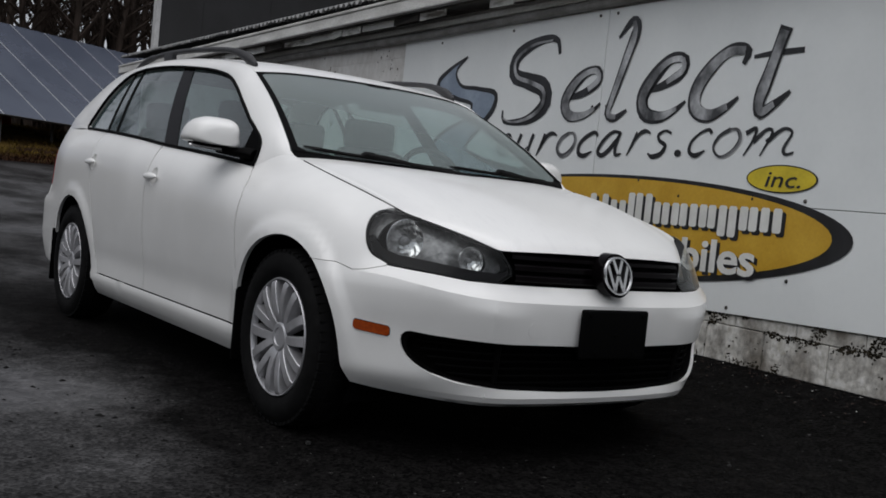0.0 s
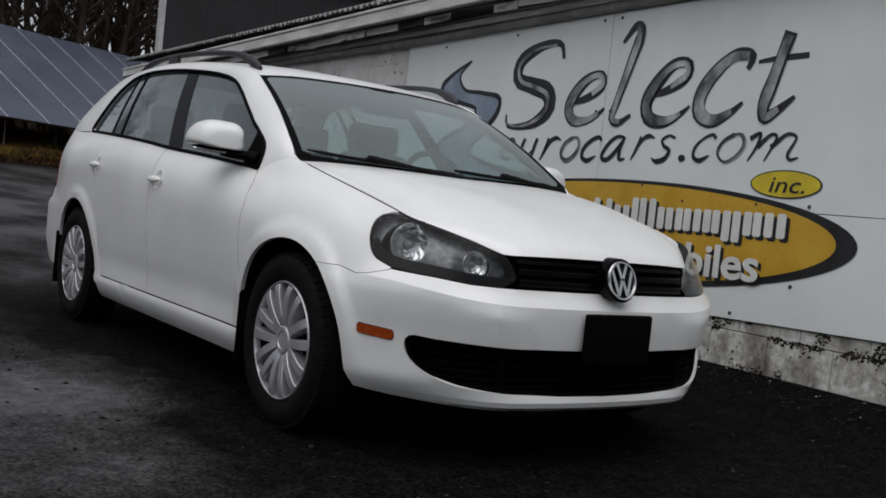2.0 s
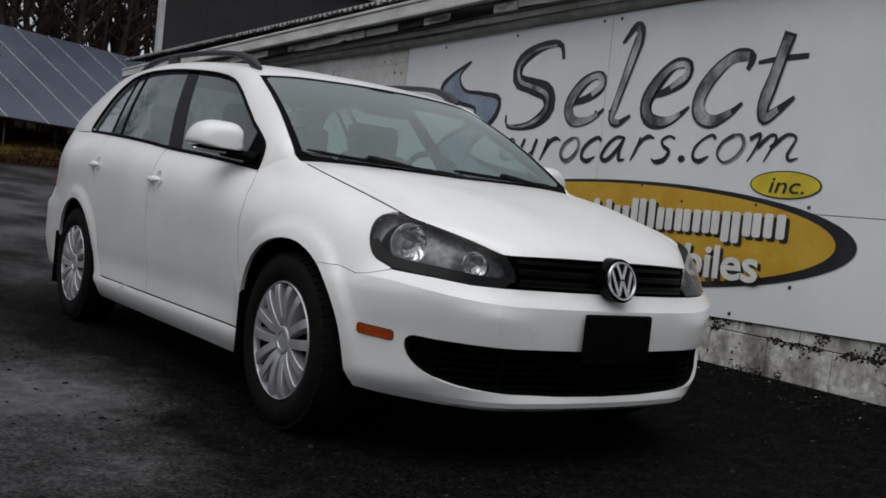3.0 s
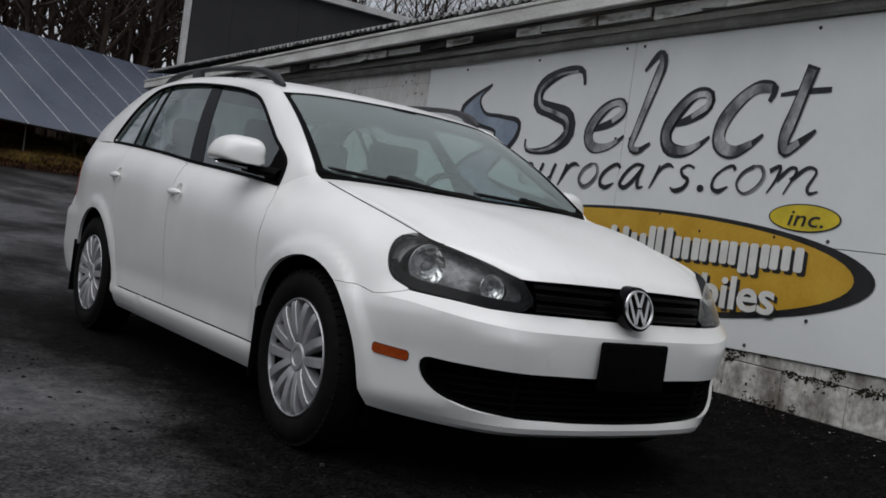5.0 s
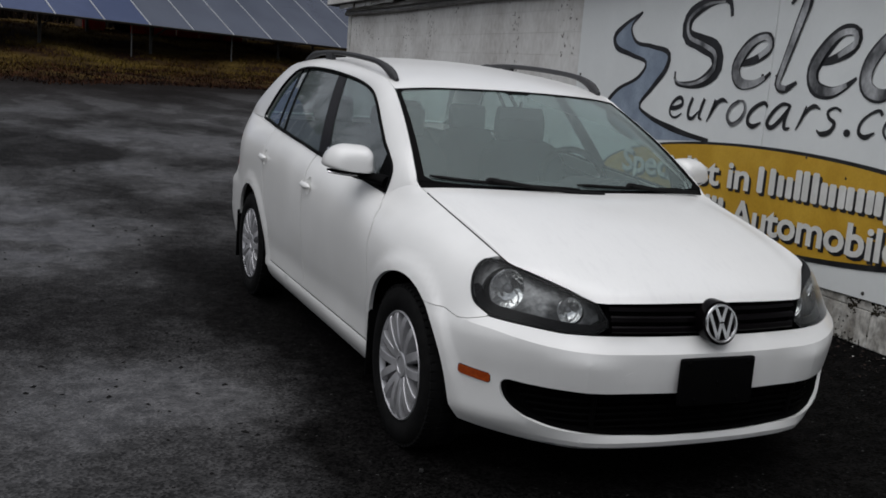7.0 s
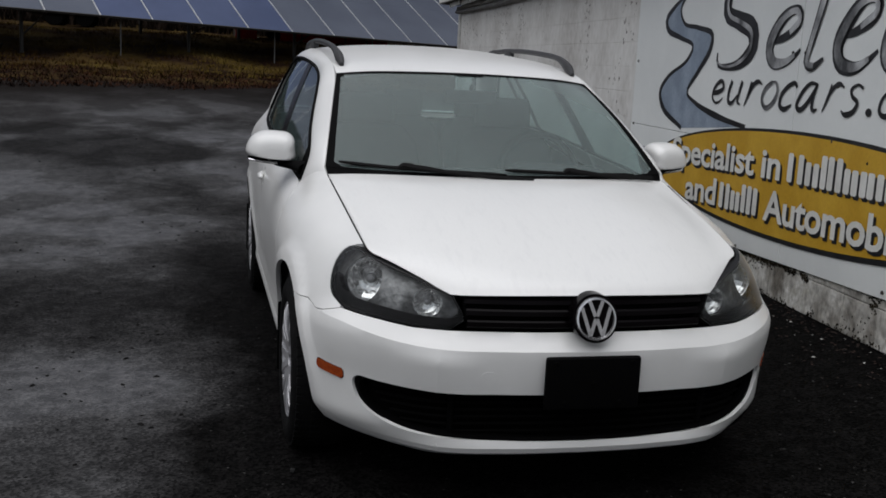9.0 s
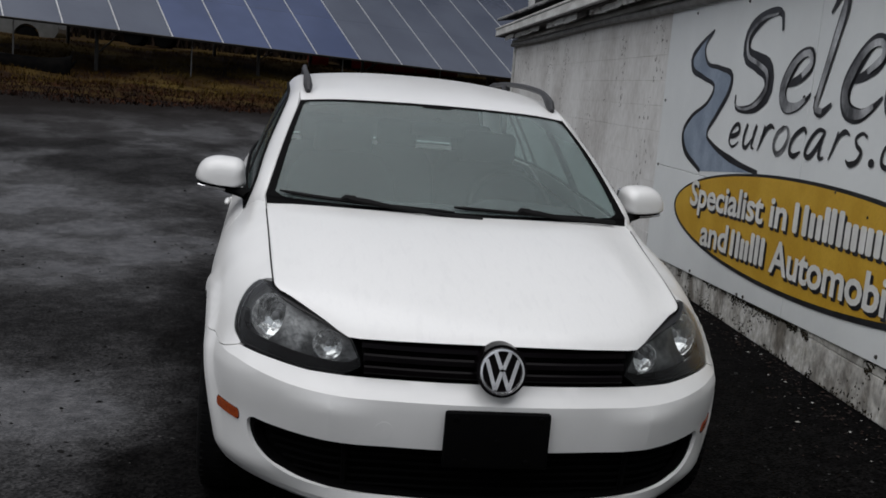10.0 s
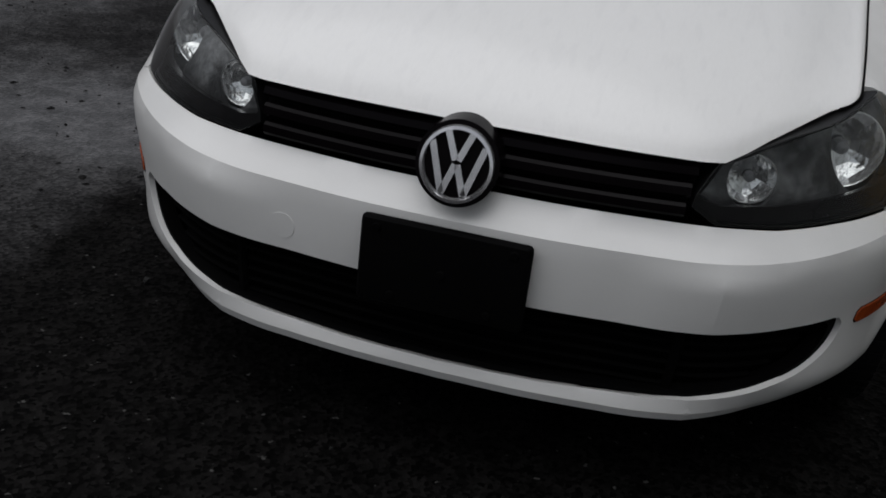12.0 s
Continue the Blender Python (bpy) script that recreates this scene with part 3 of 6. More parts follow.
part("roof", box(UP_X - 0.08, 13.1, UP_Y + 0.02, UP_Y + 0.2, UP_Z, UP_Z + 0.10), ROOFING, upper, smooth=False)
# loose pale sheeting heaped where the lean-to roof meets the dark face
vs = []
for i in range(15):
    for j in range(6):
        a, b = i / 14, j / 5
        hump = 0.13 * math.sin(math.pi * a) ** 0.7 * math.sin(math.pi * (0.15 + 0.85 * b)) * (0.7 + 0.5 * noise.noise(Vector((a * 5, b * 3, 1.0))))
        vs.append((UP_X + 0.02 + 0.62 * a, UP_Y - 0.55 + 0.52 * b, 2.74 + 0.10 * a + hump + 0.05 * b))
part("flashing", (vs, grid_faces(15, 6)), TRIM_WHITE, upper, "crumpled pale sheeting")

# ---- the sign: six sheets, painted ----
sign = thing("painted_sign", on_wall(1.3, 0.4, 0.02), "large white sheet-metal sign with black, grey and yellow hand-painted lettering", "sign")


def sign_foot(u):
    return 0.432 - 0.030 * u


SHEET = 0.018
for a, b in ((-3.4, -0.10), (-0.10, 2.345), (2.345, 5.02)):
    part("sheet", slab(a + 0.0025, b - 0.0025, sign_foot(a), 0.999, 0.004, SHEET, 0.002, z0b=sign_foot(b)), SIGN, sign, smooth=False)
    part("sheet", slab(a + 0.0025, b - 0.0025, 1.003, 2.185, 0.004, SHEET, 0.002), SIGN, sign, smooth=False)
for u, z in ((2.26, 2.15), (2.43, 2.15), (3.4, 2.14), (4.4, 2.13), (0.9, 2.14), (2.42, 1.56), (2.28, 1.56), (0.66, 1.035), (1.1, 0.43), (1.3, 0.425),
             (2.9, 0.36), (3.0, 0.355), (3.9, 0.335), (0.72, 0.62), (1.9, 1.10), (1.55, 1.02), (4.95, 1.5), (4.95, 1.0), (1.0, 1.03), (1.75, 0.60)):
    bm = bmesh.new()
    bmesh.ops.create_uvsphere(bm, u_segments=8, v_segments=5, radius=0.011)
    bmesh.ops.transform(bm, matrix=Matrix.Translation(on_wall(u, z, SHEET)), verts=bm.verts)
    part("screw", bm, OLD_WOOD, sign)


def paint(name, outline, layer, material, holes=(), label=""):
    """A painted shape on the sign, from a flat outline in (u, z); u runs to the viewer's left."""
    v, f, rim = filled(np.array(outline), [np.array(h) for h in holes], 0.08)
    d = SHEET + 0.0015 + 0.0016 * layer
    return part(name, ([on_wall(p[0], p[1], d) for p in v], [t[::-1] for t in f]), material, sign, label, smooth=False)


def brush(points, widths, n=40):
    """The outline of a brush stroke along points with its widths."""
    c = spline(points, n)
    w = np.interp(np.linspace(0, 1, n), np.linspace(0, 1, len(widths)), widths) / 2
    t = np.gradient(c, axis=0)
    t /= np.linalg.norm(t, axis=1)[:, None]
    nrm = np.stack([-t[:, 1], t[:, 0]], 1)
    return np.concatenate([c + nrm * w[:, None], (c - nrm * w[:, None])[::-1]])


def strip(points, widths, layer, material, name="brush_stroke", n=40, label=""):
    """A brush stroke as a ribbon of quads, so that it may cross itself."""
    c = spline(points, n)
    o = brush(points, widths, n)
    d = SHEET + 0.0015 + 0.0016 * layer
    vs = [on_wall(*o[i], d) for i in range(n)] + [on_wall(*o[2 * n - 1 - i], d) for i in range(n)]
    fs = [(i, i + 1, n + i + 1, n + i) for i in range(n - 1)]
    return part(name, (vs, fs), material, sign, label, smooth=False)


# swoosh: grey-blue ribbon with a dark rim, running into the oval
LEFT_SIDE = [(3.99, 1.99), (4.25, 1.90), (4.40, 1.807), (4.36, 1.735), (4.10, 1.67), (3.86, 1.606), (3.95, 1.51), (4.28, 1.39), (4.42, 1.273), (4.34, 1.16), (3.95, 1.03)]
RIGHT_SIDE = [(3.99, 1.99), (4.14, 1.88), (4.06, 1.775), (3.80, 1.735), (3.55, 1.68), (3.56, 1.59), (3.74, 1.43), (3.90, 1.29), (3.74, 1.22), (3.30, 1.14), (2.93, 1.105)]
left_line, right_line = spline(LEFT_SIDE, 60), spline(RIGHT_SIDE, 60)
swoosh = np.concatenate([left_line, right_line[:0:-1]])
paint("swoosh", swoosh, 0, BLUE_INK, label="grey-blue painted swoosh")
strip(LEFT_SIDE, [0.02, 0.03, 0.05, 0.04, 0.03, 0.03, 0.025, 0.035, 0.05, 0.04, 0.03], 1, INK, "swoosh_rim", 60)
strip(RIGHT_SIDE, [0.02, 0.025, 0.03, 0.035, 0.05, 0.04, 0.025, 0.035, 0.045, 0.035, 0.03], 1, INK, "swoosh_rim", 60)


def ellipse(cu, cz, ru, rz, n=72, tilt=0.0):
    return [(cu + ru * math.cos(a) , cz + rz * math.sin(a) + tilt * ru * math.cos(a)) for a in np.linspace(0, 2 * math.pi, n, endpoint=False)]


paint("oval_rim", ellipse(2.385, 0.800, 2.035, 0.325, tilt=-0.024), 2, INK, label="dark brushed rim of the oval")
paint("oval", ellipse(2.425, 0.803, 1.955, 0.302, tilt=-0.024), 3, YELLOW_INK, label="ochre yellow painted oval")
paint("small_oval_rim", ellipse(0.826, 1.143, 0.232, 0.074), 2, INK)
paint("small_oval", ellipse(0.826, 1.143, 0.222, 0.067), 3, LEMON_INK, label="lemon yellow painted oval")


def lettering(body, u_left, u_right, z0, height, layer, material, slant=0.0, name="letter", grow=0.0, shift=(0, 0), climb=0.0, tight=1.0):
    """Painted words in the built-in font, stretched to run from u_left to u_right."""
    cu = bpy.data.curves.new(name, "FONT")
    cu.body, cu.resolution_u, cu.offset = body, 3, grow
    cu.space_character = tight
    cu.shear = slant
    ob = bpy.data.objects.new(name, cu)
    scene.collection.objects.link(ob)
    bpy.context.view_layer.update()
    me = bpy.data.meshes.new_from_object(ob.evaluated_get(bpy.context.evaluated_depsgraph_get()))
    bpy.data.objects.remove(ob)
    xs = [v.co.x for v in me.vertices]
    x0, x1 = min(xs), max(xs)
    d = SHEET + 0.0015 + 0.0016 * layer
    for v in me.vertices:
        s = (v.co.x - x0) / (x1 - x0)
        v.co = on_wall(u_left + (u_right - u_left) * s + shift[0], z0 + v.co.y * height / 0.73 + shift[1] + climb * (u_left - u_right) * s, d)
    link = {i: i for i in range(len(me.vertices))}

    def root(i):
        while link[i] != i:
            link[i] = link[link[i]]
            i = link[i]
        return i
    for p in me.polygons:
        for a in p.vertices[1:]:
            link[root(a)] = root(p.vertices[0])
    islands = {}
    for p in me.polygons:
        islands.setdefault(root(p.vertices[0]), []).append(tuple(p.vertices))
    spans = []
    for fs in islands.values():
        us = [(me.vertices[i].co - wall_origin).dot(ALONG) for f in fs for i in f]
        lo, hi = min(us), max(us)
        for sp in spans:
            if min(hi, sp[1]) - max(lo, sp[0]) > 0.5 * min(hi - lo, sp[1] - sp[0]):
                sp[2].extend(fs)
                sp[0], sp[1] = min(lo, sp[0]), max(hi, sp[1])
                break
        else:
            spans.append([lo, hi, list(fs)])
    for lo, hi, fs in spans:
        ids = sorted({i for f in fs for i in f})
        at = {i: k for k, i in enumerate(ids)}
        part(name, ([me.vertices[i].co.copy() for i in ids], [tuple(at[i] for i in f) for f in fs]), material, sign, smooth=False)
    bpy.data.meshes.remove(me)


def words(body, u_left, u_right, z0, height, layer=5, climb=0.036):
    lettering(body, u_left, u_right, z0, height, layer, INK, grow=0.026, shift=(-0.022, -0.016), climb=climb, tight=0.96)
    lettering(body, u_left, u_right, z0, height, layer + 1, WHITE_INK, grow=0.022, climb=climb, tight=0.96)


words("Specialist in", 4.05, 2.41, 0.788, 0.178, climb=0.030)
words("and", 3.755, 3.245, 0.550, 0.178, climb=0.045)
words("Automobiles", 2.565, 0.93, 0.585, 0.185, climb=0.022)
lettering("inc.", 0.925, 0.695, 1.100, 0.088, 5, INK, slant=0.2, name="letter", grow=0.004)


def blank_word(spans, z0, climb=0.015, layer=5, stroke=0.058):
    """A maker's name as plain upright bars of its size and colour, one or two for each character: (left, right, height, drop)."""
    first = spans[0][0]
    for a, b, h, drop in spans:
        z = z0 + climb * (first - a)
        feet = [(a, a - stroke)] if a - b < 0.09 else [(a, a - stroke), (b + stroke, b)]
        for k, (m, du, dz) in enumerate(((INK, -0.024, -0.017), (WHITE_INK, 0, 0))):
            for p, q in feet:
                c = 0.010
                outline = [(p - c, z - drop), (q + c, z - drop), (q, z - drop + c), (q, z + h - c), (q + c, z + h), (p - c, z + h), (p, z + h - c), (p, z - drop + c)]
                paint("letter_bar", [(u + du, w + dz) for u, w in outline], layer + k, m)


blank_word([(2.325, 2.15, 0.165, 0), (2.125, 1.985, 0.13, 0), (1.965, 1.915, 0.178, 0), (1.895, 1.755, 0.178, 0), (1.735, 1.605, 0.13, 0), (1.585, 1.46, 0.13, 0), (1.44, 1.385, 0.13, 0), (1.365, 1.24, 0.13, 0),
            (1.22, 1.09, 0.13, 0.04), (1.07, 0.945, 0.13, 0), (0.925, 0.785, 0.13, 0)], 0.838)
blank_word([(3.19, 3.04, 0.165, 0), (3.02, 2.89, 0.125, 0), (2.87, 2.735, 0.175, 0), (2.715, 2.655, 0.165, 0)], 0.568, climb=0.04)

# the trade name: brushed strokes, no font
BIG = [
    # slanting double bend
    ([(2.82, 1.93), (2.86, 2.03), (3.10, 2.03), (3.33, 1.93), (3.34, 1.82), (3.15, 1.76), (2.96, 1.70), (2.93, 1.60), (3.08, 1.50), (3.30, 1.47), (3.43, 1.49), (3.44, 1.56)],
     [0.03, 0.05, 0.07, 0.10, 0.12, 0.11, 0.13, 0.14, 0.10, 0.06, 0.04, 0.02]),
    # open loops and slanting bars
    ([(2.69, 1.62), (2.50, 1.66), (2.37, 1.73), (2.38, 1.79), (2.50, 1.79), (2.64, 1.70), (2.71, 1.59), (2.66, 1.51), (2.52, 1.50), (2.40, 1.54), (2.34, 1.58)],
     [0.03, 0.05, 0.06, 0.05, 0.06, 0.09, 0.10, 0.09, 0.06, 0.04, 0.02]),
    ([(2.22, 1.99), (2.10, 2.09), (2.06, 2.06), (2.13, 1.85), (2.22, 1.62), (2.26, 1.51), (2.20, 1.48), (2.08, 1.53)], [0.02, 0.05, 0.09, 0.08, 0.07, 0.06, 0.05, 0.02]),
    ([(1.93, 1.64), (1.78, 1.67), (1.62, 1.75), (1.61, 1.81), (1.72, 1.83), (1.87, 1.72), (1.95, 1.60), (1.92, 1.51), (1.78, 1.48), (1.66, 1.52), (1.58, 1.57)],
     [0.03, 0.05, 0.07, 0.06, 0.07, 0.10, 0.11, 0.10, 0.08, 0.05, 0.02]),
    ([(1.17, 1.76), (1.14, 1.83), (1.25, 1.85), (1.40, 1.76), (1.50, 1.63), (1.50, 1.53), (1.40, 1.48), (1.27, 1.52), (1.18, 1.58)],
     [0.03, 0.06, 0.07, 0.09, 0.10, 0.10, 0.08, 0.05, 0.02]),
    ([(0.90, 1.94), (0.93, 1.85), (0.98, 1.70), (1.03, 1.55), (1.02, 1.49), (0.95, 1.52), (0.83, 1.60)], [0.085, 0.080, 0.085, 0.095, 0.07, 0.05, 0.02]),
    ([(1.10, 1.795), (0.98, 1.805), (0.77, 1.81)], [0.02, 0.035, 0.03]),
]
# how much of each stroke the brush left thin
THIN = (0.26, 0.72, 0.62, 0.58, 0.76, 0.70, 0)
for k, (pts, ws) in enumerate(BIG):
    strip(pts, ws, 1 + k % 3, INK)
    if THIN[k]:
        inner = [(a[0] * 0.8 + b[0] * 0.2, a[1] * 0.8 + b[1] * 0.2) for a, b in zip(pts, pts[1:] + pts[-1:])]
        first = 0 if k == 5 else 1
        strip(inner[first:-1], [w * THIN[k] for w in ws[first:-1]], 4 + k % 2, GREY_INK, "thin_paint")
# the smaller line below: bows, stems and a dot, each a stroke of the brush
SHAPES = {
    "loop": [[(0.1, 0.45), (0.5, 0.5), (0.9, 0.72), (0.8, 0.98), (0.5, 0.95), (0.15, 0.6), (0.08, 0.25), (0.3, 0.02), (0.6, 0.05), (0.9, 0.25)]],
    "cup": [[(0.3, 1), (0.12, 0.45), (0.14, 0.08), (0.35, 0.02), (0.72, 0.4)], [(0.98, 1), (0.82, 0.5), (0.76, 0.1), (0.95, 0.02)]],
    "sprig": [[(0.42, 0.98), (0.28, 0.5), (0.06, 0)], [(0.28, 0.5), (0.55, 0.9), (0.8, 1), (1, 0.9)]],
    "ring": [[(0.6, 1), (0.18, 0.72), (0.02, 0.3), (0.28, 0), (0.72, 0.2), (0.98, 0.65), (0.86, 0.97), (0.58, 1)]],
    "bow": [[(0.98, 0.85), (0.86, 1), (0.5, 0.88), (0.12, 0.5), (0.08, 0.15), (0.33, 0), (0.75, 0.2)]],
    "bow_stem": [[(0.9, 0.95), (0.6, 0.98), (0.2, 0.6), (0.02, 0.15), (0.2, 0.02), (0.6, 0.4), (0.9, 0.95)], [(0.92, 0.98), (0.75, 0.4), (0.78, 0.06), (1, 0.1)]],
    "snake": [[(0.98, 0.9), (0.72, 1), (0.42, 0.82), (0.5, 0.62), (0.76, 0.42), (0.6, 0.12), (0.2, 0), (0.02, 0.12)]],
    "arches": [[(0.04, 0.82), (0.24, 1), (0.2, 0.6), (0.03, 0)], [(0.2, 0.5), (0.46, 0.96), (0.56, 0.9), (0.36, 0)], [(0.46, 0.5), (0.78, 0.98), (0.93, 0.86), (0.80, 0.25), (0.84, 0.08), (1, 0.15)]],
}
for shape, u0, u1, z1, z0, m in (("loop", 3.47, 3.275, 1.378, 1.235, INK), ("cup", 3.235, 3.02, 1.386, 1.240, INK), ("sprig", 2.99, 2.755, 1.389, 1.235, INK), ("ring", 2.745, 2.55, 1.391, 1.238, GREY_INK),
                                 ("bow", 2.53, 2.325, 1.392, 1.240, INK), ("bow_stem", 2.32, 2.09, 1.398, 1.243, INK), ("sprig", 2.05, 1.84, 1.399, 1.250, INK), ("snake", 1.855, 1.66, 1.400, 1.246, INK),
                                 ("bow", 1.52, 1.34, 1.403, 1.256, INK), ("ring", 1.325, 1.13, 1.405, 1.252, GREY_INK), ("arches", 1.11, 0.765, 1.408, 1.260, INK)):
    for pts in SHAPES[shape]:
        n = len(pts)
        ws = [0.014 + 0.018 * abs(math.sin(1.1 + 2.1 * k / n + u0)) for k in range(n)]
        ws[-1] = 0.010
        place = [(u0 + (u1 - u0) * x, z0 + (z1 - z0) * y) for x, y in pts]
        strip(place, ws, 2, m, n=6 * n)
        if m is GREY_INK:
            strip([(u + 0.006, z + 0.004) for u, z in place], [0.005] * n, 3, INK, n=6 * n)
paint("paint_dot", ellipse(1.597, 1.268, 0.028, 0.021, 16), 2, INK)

# ---- solar panels on posts ----
P0, STEP = Vector((-5.737, 22.141, 2.186)), Vector((1.1733, 0.4753, -0.0271))
BACK = Vector((-0.361, 0.9326, 0))
TILT_DEG = 29.2
UPWARD = BACK * math.cos(radians(TILT_DEG)) + Vector((0, 0, math.sin(radians(TILT_DEG))))
array = thing("solar_array", (P0.x, P0.y + 1.2, 1.0), "long row of tilted dark-blue solar panels on dark steel posts", "solar panels")
face = STEP.cross(UPWARD).normalized()


def slanted(u0, u1, v0, v1, lift0, lift1):
    vs = [P0 + STEP * a + UPWARD * b + face * c for c in (lift0, lift1) for a, b in ((u0, v0), (u1, v0), (u1, v1), (u0, v1))]
    return vs, [(0, 3, 2, 1), (4, 5, 6, 7), (0, 1, 5, 4), (1, 2, 6, 5), (2, 3, 7, 6), (3, 0, 4, 7)]


ROWS_UP = (0.0, 2.25, 4.42, 6.577)
for k in range(-5, 16):
    for row in range(3):
        v0, v1 = ROWS_UP[row], ROWS_UP[row + 1]
        part("solar_panel", slanted(k + 0.018, k + 0.982, v0 + 0.004, v1 - 0.004, -0.03, 0.0), BLUE_MODULE if 2 <= k < 6 else MODULE, array, "bluer solar panel" if 2 <= k < 6 else "", smooth=False)
    part("rail", slanted(k - 0.012, k + 0.012, 0.0, 6.577, -0.04, 0.004), MODULE_FRAME, array, "bright aluminium strip", smooth=False)
for v in ROWS_UP[1:3]:
    part("edge_strip", slanted(-5, 16, v - 0.006, v + 0.006, -0.035, 0.002), MODULE, array, smooth=False)
part("edge_strip", slanted(-5, 16, -0.02, 0.008, -0.05, 0.002), STEEL, array, smooth=False)
for v in (0.9, 3.2, 5.3):
    part("beam", slanted(-5, 16, v, v + 0.08, -0.16, -0.05), STEEL, array, smooth=False)
for k in (-2.5, 0.75, 4.0, 6.4, 9.7, 13.0):
    top = P0 + STEP * k + UPWARD * 0.95 - face * 0.15
    foot = Vector((top.x, top.y, ground_z(top.x, top.y) - 0.1))
    part("post", tube([foot, top], 0.045, 8), STEEL, array)
    low = P0 + STEP * (k + 0.75) + UPWARD * 0.92 - face * 0.12
    part("brace", tube([foot + Vector((0, 0, 0.5)), low], 0.022, 6), STEEL, array)
    high = P0 + STEP * k + UPWARD * 5.3 - face * 0.15
    part("rear_post", tube([Vector((high.x, high.y, ground_z(high.x, high.y) - 0.1)), high], 0.05, 8), STEEL, array)
    mid_low = P0 + STEP * (k + 1.7) + UPWARD * 0.3 - face * 0.06
    part("thin_pole", tube([Vector((mid_low.x, mid_low.y, ground_z(mid_low.x, mid_low.y) - 0.1)), mid_low], 0.016, 6), POLE, array, "thin grey pole")


# ---- the car: nose towards -y, its middle on x = 0, wheels on z = 0 ----
car = thing("station_wagon", (0, 2.2, 0), "white compact station wagon with dark roof rails and silver wheel covers", "car")

# half outline in plan at the widest height, from the nose round to the tail
plan = spline([(0, 0.0), (0.2, 0.007), (0.40, 0.036), (0.55, 0.088), (0.66, 0.158), (0.75, 0.252), (0.812, 0.355), (0.856, 0.485), (0.881, 0.65), (0.890, 0.9),
               (0.889, 1.5), (0.888, 2.5), (0.884, 3.2), (0.87, 3.7), (0.845, 4.0), (0.80, 4.22), (0.70, 4.37), (0.5, 4.45), (0.25, 4.485), (0, 4.49)], 700)
plan_s = np.concatenate([[0], np.cumsum(np.linalg.norm(np.diff(plan, axis=0), axis=1))])
tangent = np.gradient(plan, plan_s, axis=0)
tangent /= np.linalg.norm(tangent, axis=1)[:, None]
plan_n = np.stack([tangent[:, 1], -tangent[:, 0]], 1)
S_END = float(plan_s[-1])


def at_y(y):
    """The run along the outline at which it reaches y."""
    return float(np.interp(y, plan[:, 1], plan_s))


def at_x(x):
    """The run along the nose at which it reaches x."""
    return float(np.interp(x, plan[:300, 0], plan_s[:300]))


def ease(v, a, b):
    t = min(max((v - a) / (b - a), 0), 1)
    return t * t * (3 - 2 * t)


# how far the skin lies inside the outline, by height
NOSE = pchip([(0.15, 0.12), (0.19, 0.075), (0.208, 0.034), (0.218, 0.022), (0.236, 0.018), (0.26, 0.026), (0.40, 0.010), (0.44, 0.005), (0.50, 0.001), (0.547, 0.0), (0.553, 0.003), (0.578, 0.025), (0.60, 0.040),
              (0.62, 0.042), (0.66, 0.046), (0.70, 0.058), (0.72, 0.072), (0.76, 0.13)])
CHEEK = pchip([(0.15, 0.14), (0.20, 0.085), (0.236, 0.050), (0.275, 0.022), (0.29, 0.017), (0.36, 0.013), (0.44, 0.006), (0.52, 0.0), (0.565, 0.001), (0.575, 0.004), (0.60, 0.014), (0.64, 0.030), (0.70, 0.056),
               (0.76, 0.088), (0.81, 0.130), (0.85, 0.185)])
FLANK = pchip([(0.15, 0.11), (0.20, 0.060), (0.24, 0.036), (0.285, 0.026), (0.30, 0.034), (0.36, 0.034), (0.48, 0.018), (0.60, 0.005), (0.72, 0.0), (0.83, 0.002), (0.86, 0.010),
               (0.93, 0.022), (1.0, 0.048), (1.06, 0.076), (1.12, 0.105)])
TAIL = pchip([(0.15, 0.12), (0.25, 0.04), (0.45, 0.0), (0.62, 0.0), (0.68, 0.035), (0.9, 0.055), (1.12, 0.13)])
SHOULDER = pchip([(0, 0.192), (0.012, 0.162), (0.04, 0.118), (0.08, 0.081), (0.125, 0.052), (0.18, 0.027), (0.26, 0.008), (0.35, 0.0), (0.5, 0.02), (0.65, 0.035), (0.72, 0.055), (0.8, 0.1)])
HOOD_SIDE_Z = pchip([(0.30, 0.778), (0.354, 0.800), (0.5, 0.838), (0.8, 0.905), (1.05, 0.962), (1.16, 0.99), (1.4, 1.03)])
# the belt line: its height, the half width there, and how the doors round in below it
BELT = pchip([(0.9, 0.895), (1.27, 0.919), (1.5, 0.939), (1.75, 0.957), (2.2, 0.985), (2.5, 1.010), (3.0, 1.040), (3.5, 1.062), (4.3, 1.085)])
BELT_X = pchip([(0.9, 0.765), (1.27, 0.787), (1.6, 0.802), (2.2, 0.814), (2.6, 0.816), (3.0, 0.803), (3.42, 0.768), (3.9, 0.715), (4.3, 0.66)])
ROUND = pchip([(-0.30, 1.5), (-0.10, 1.25), (-0.04, 1.12), (0, 1.0), (0.03, 0.72), (0.06, 0.48), (0.10, 0.25), (0.15, 0.09), (0.20, 0.02), (0.25, 0), (1, 0)])


def flank(y, z):
    return FLANK(min(z, 0.80)) + (float(np.interp(y, plan[:, 1], plan[:, 0])) - BELT_X(y)) * ROUND(BELT(y) - z)


HUBS = ((0.776, 0.315), (3.353, 0.315))
ARCH = 0.366


CREASE = pchip([(0, 0.550), (at_x(0.40), 0.551), (at_x(0.50), 0.556), (at_x(0.60), 0.567), (at_x(0.70), 0.585), (at_x(0.76), 0.597), (at_x(0.83), 0.603)])
BEND = at_x(0.475)


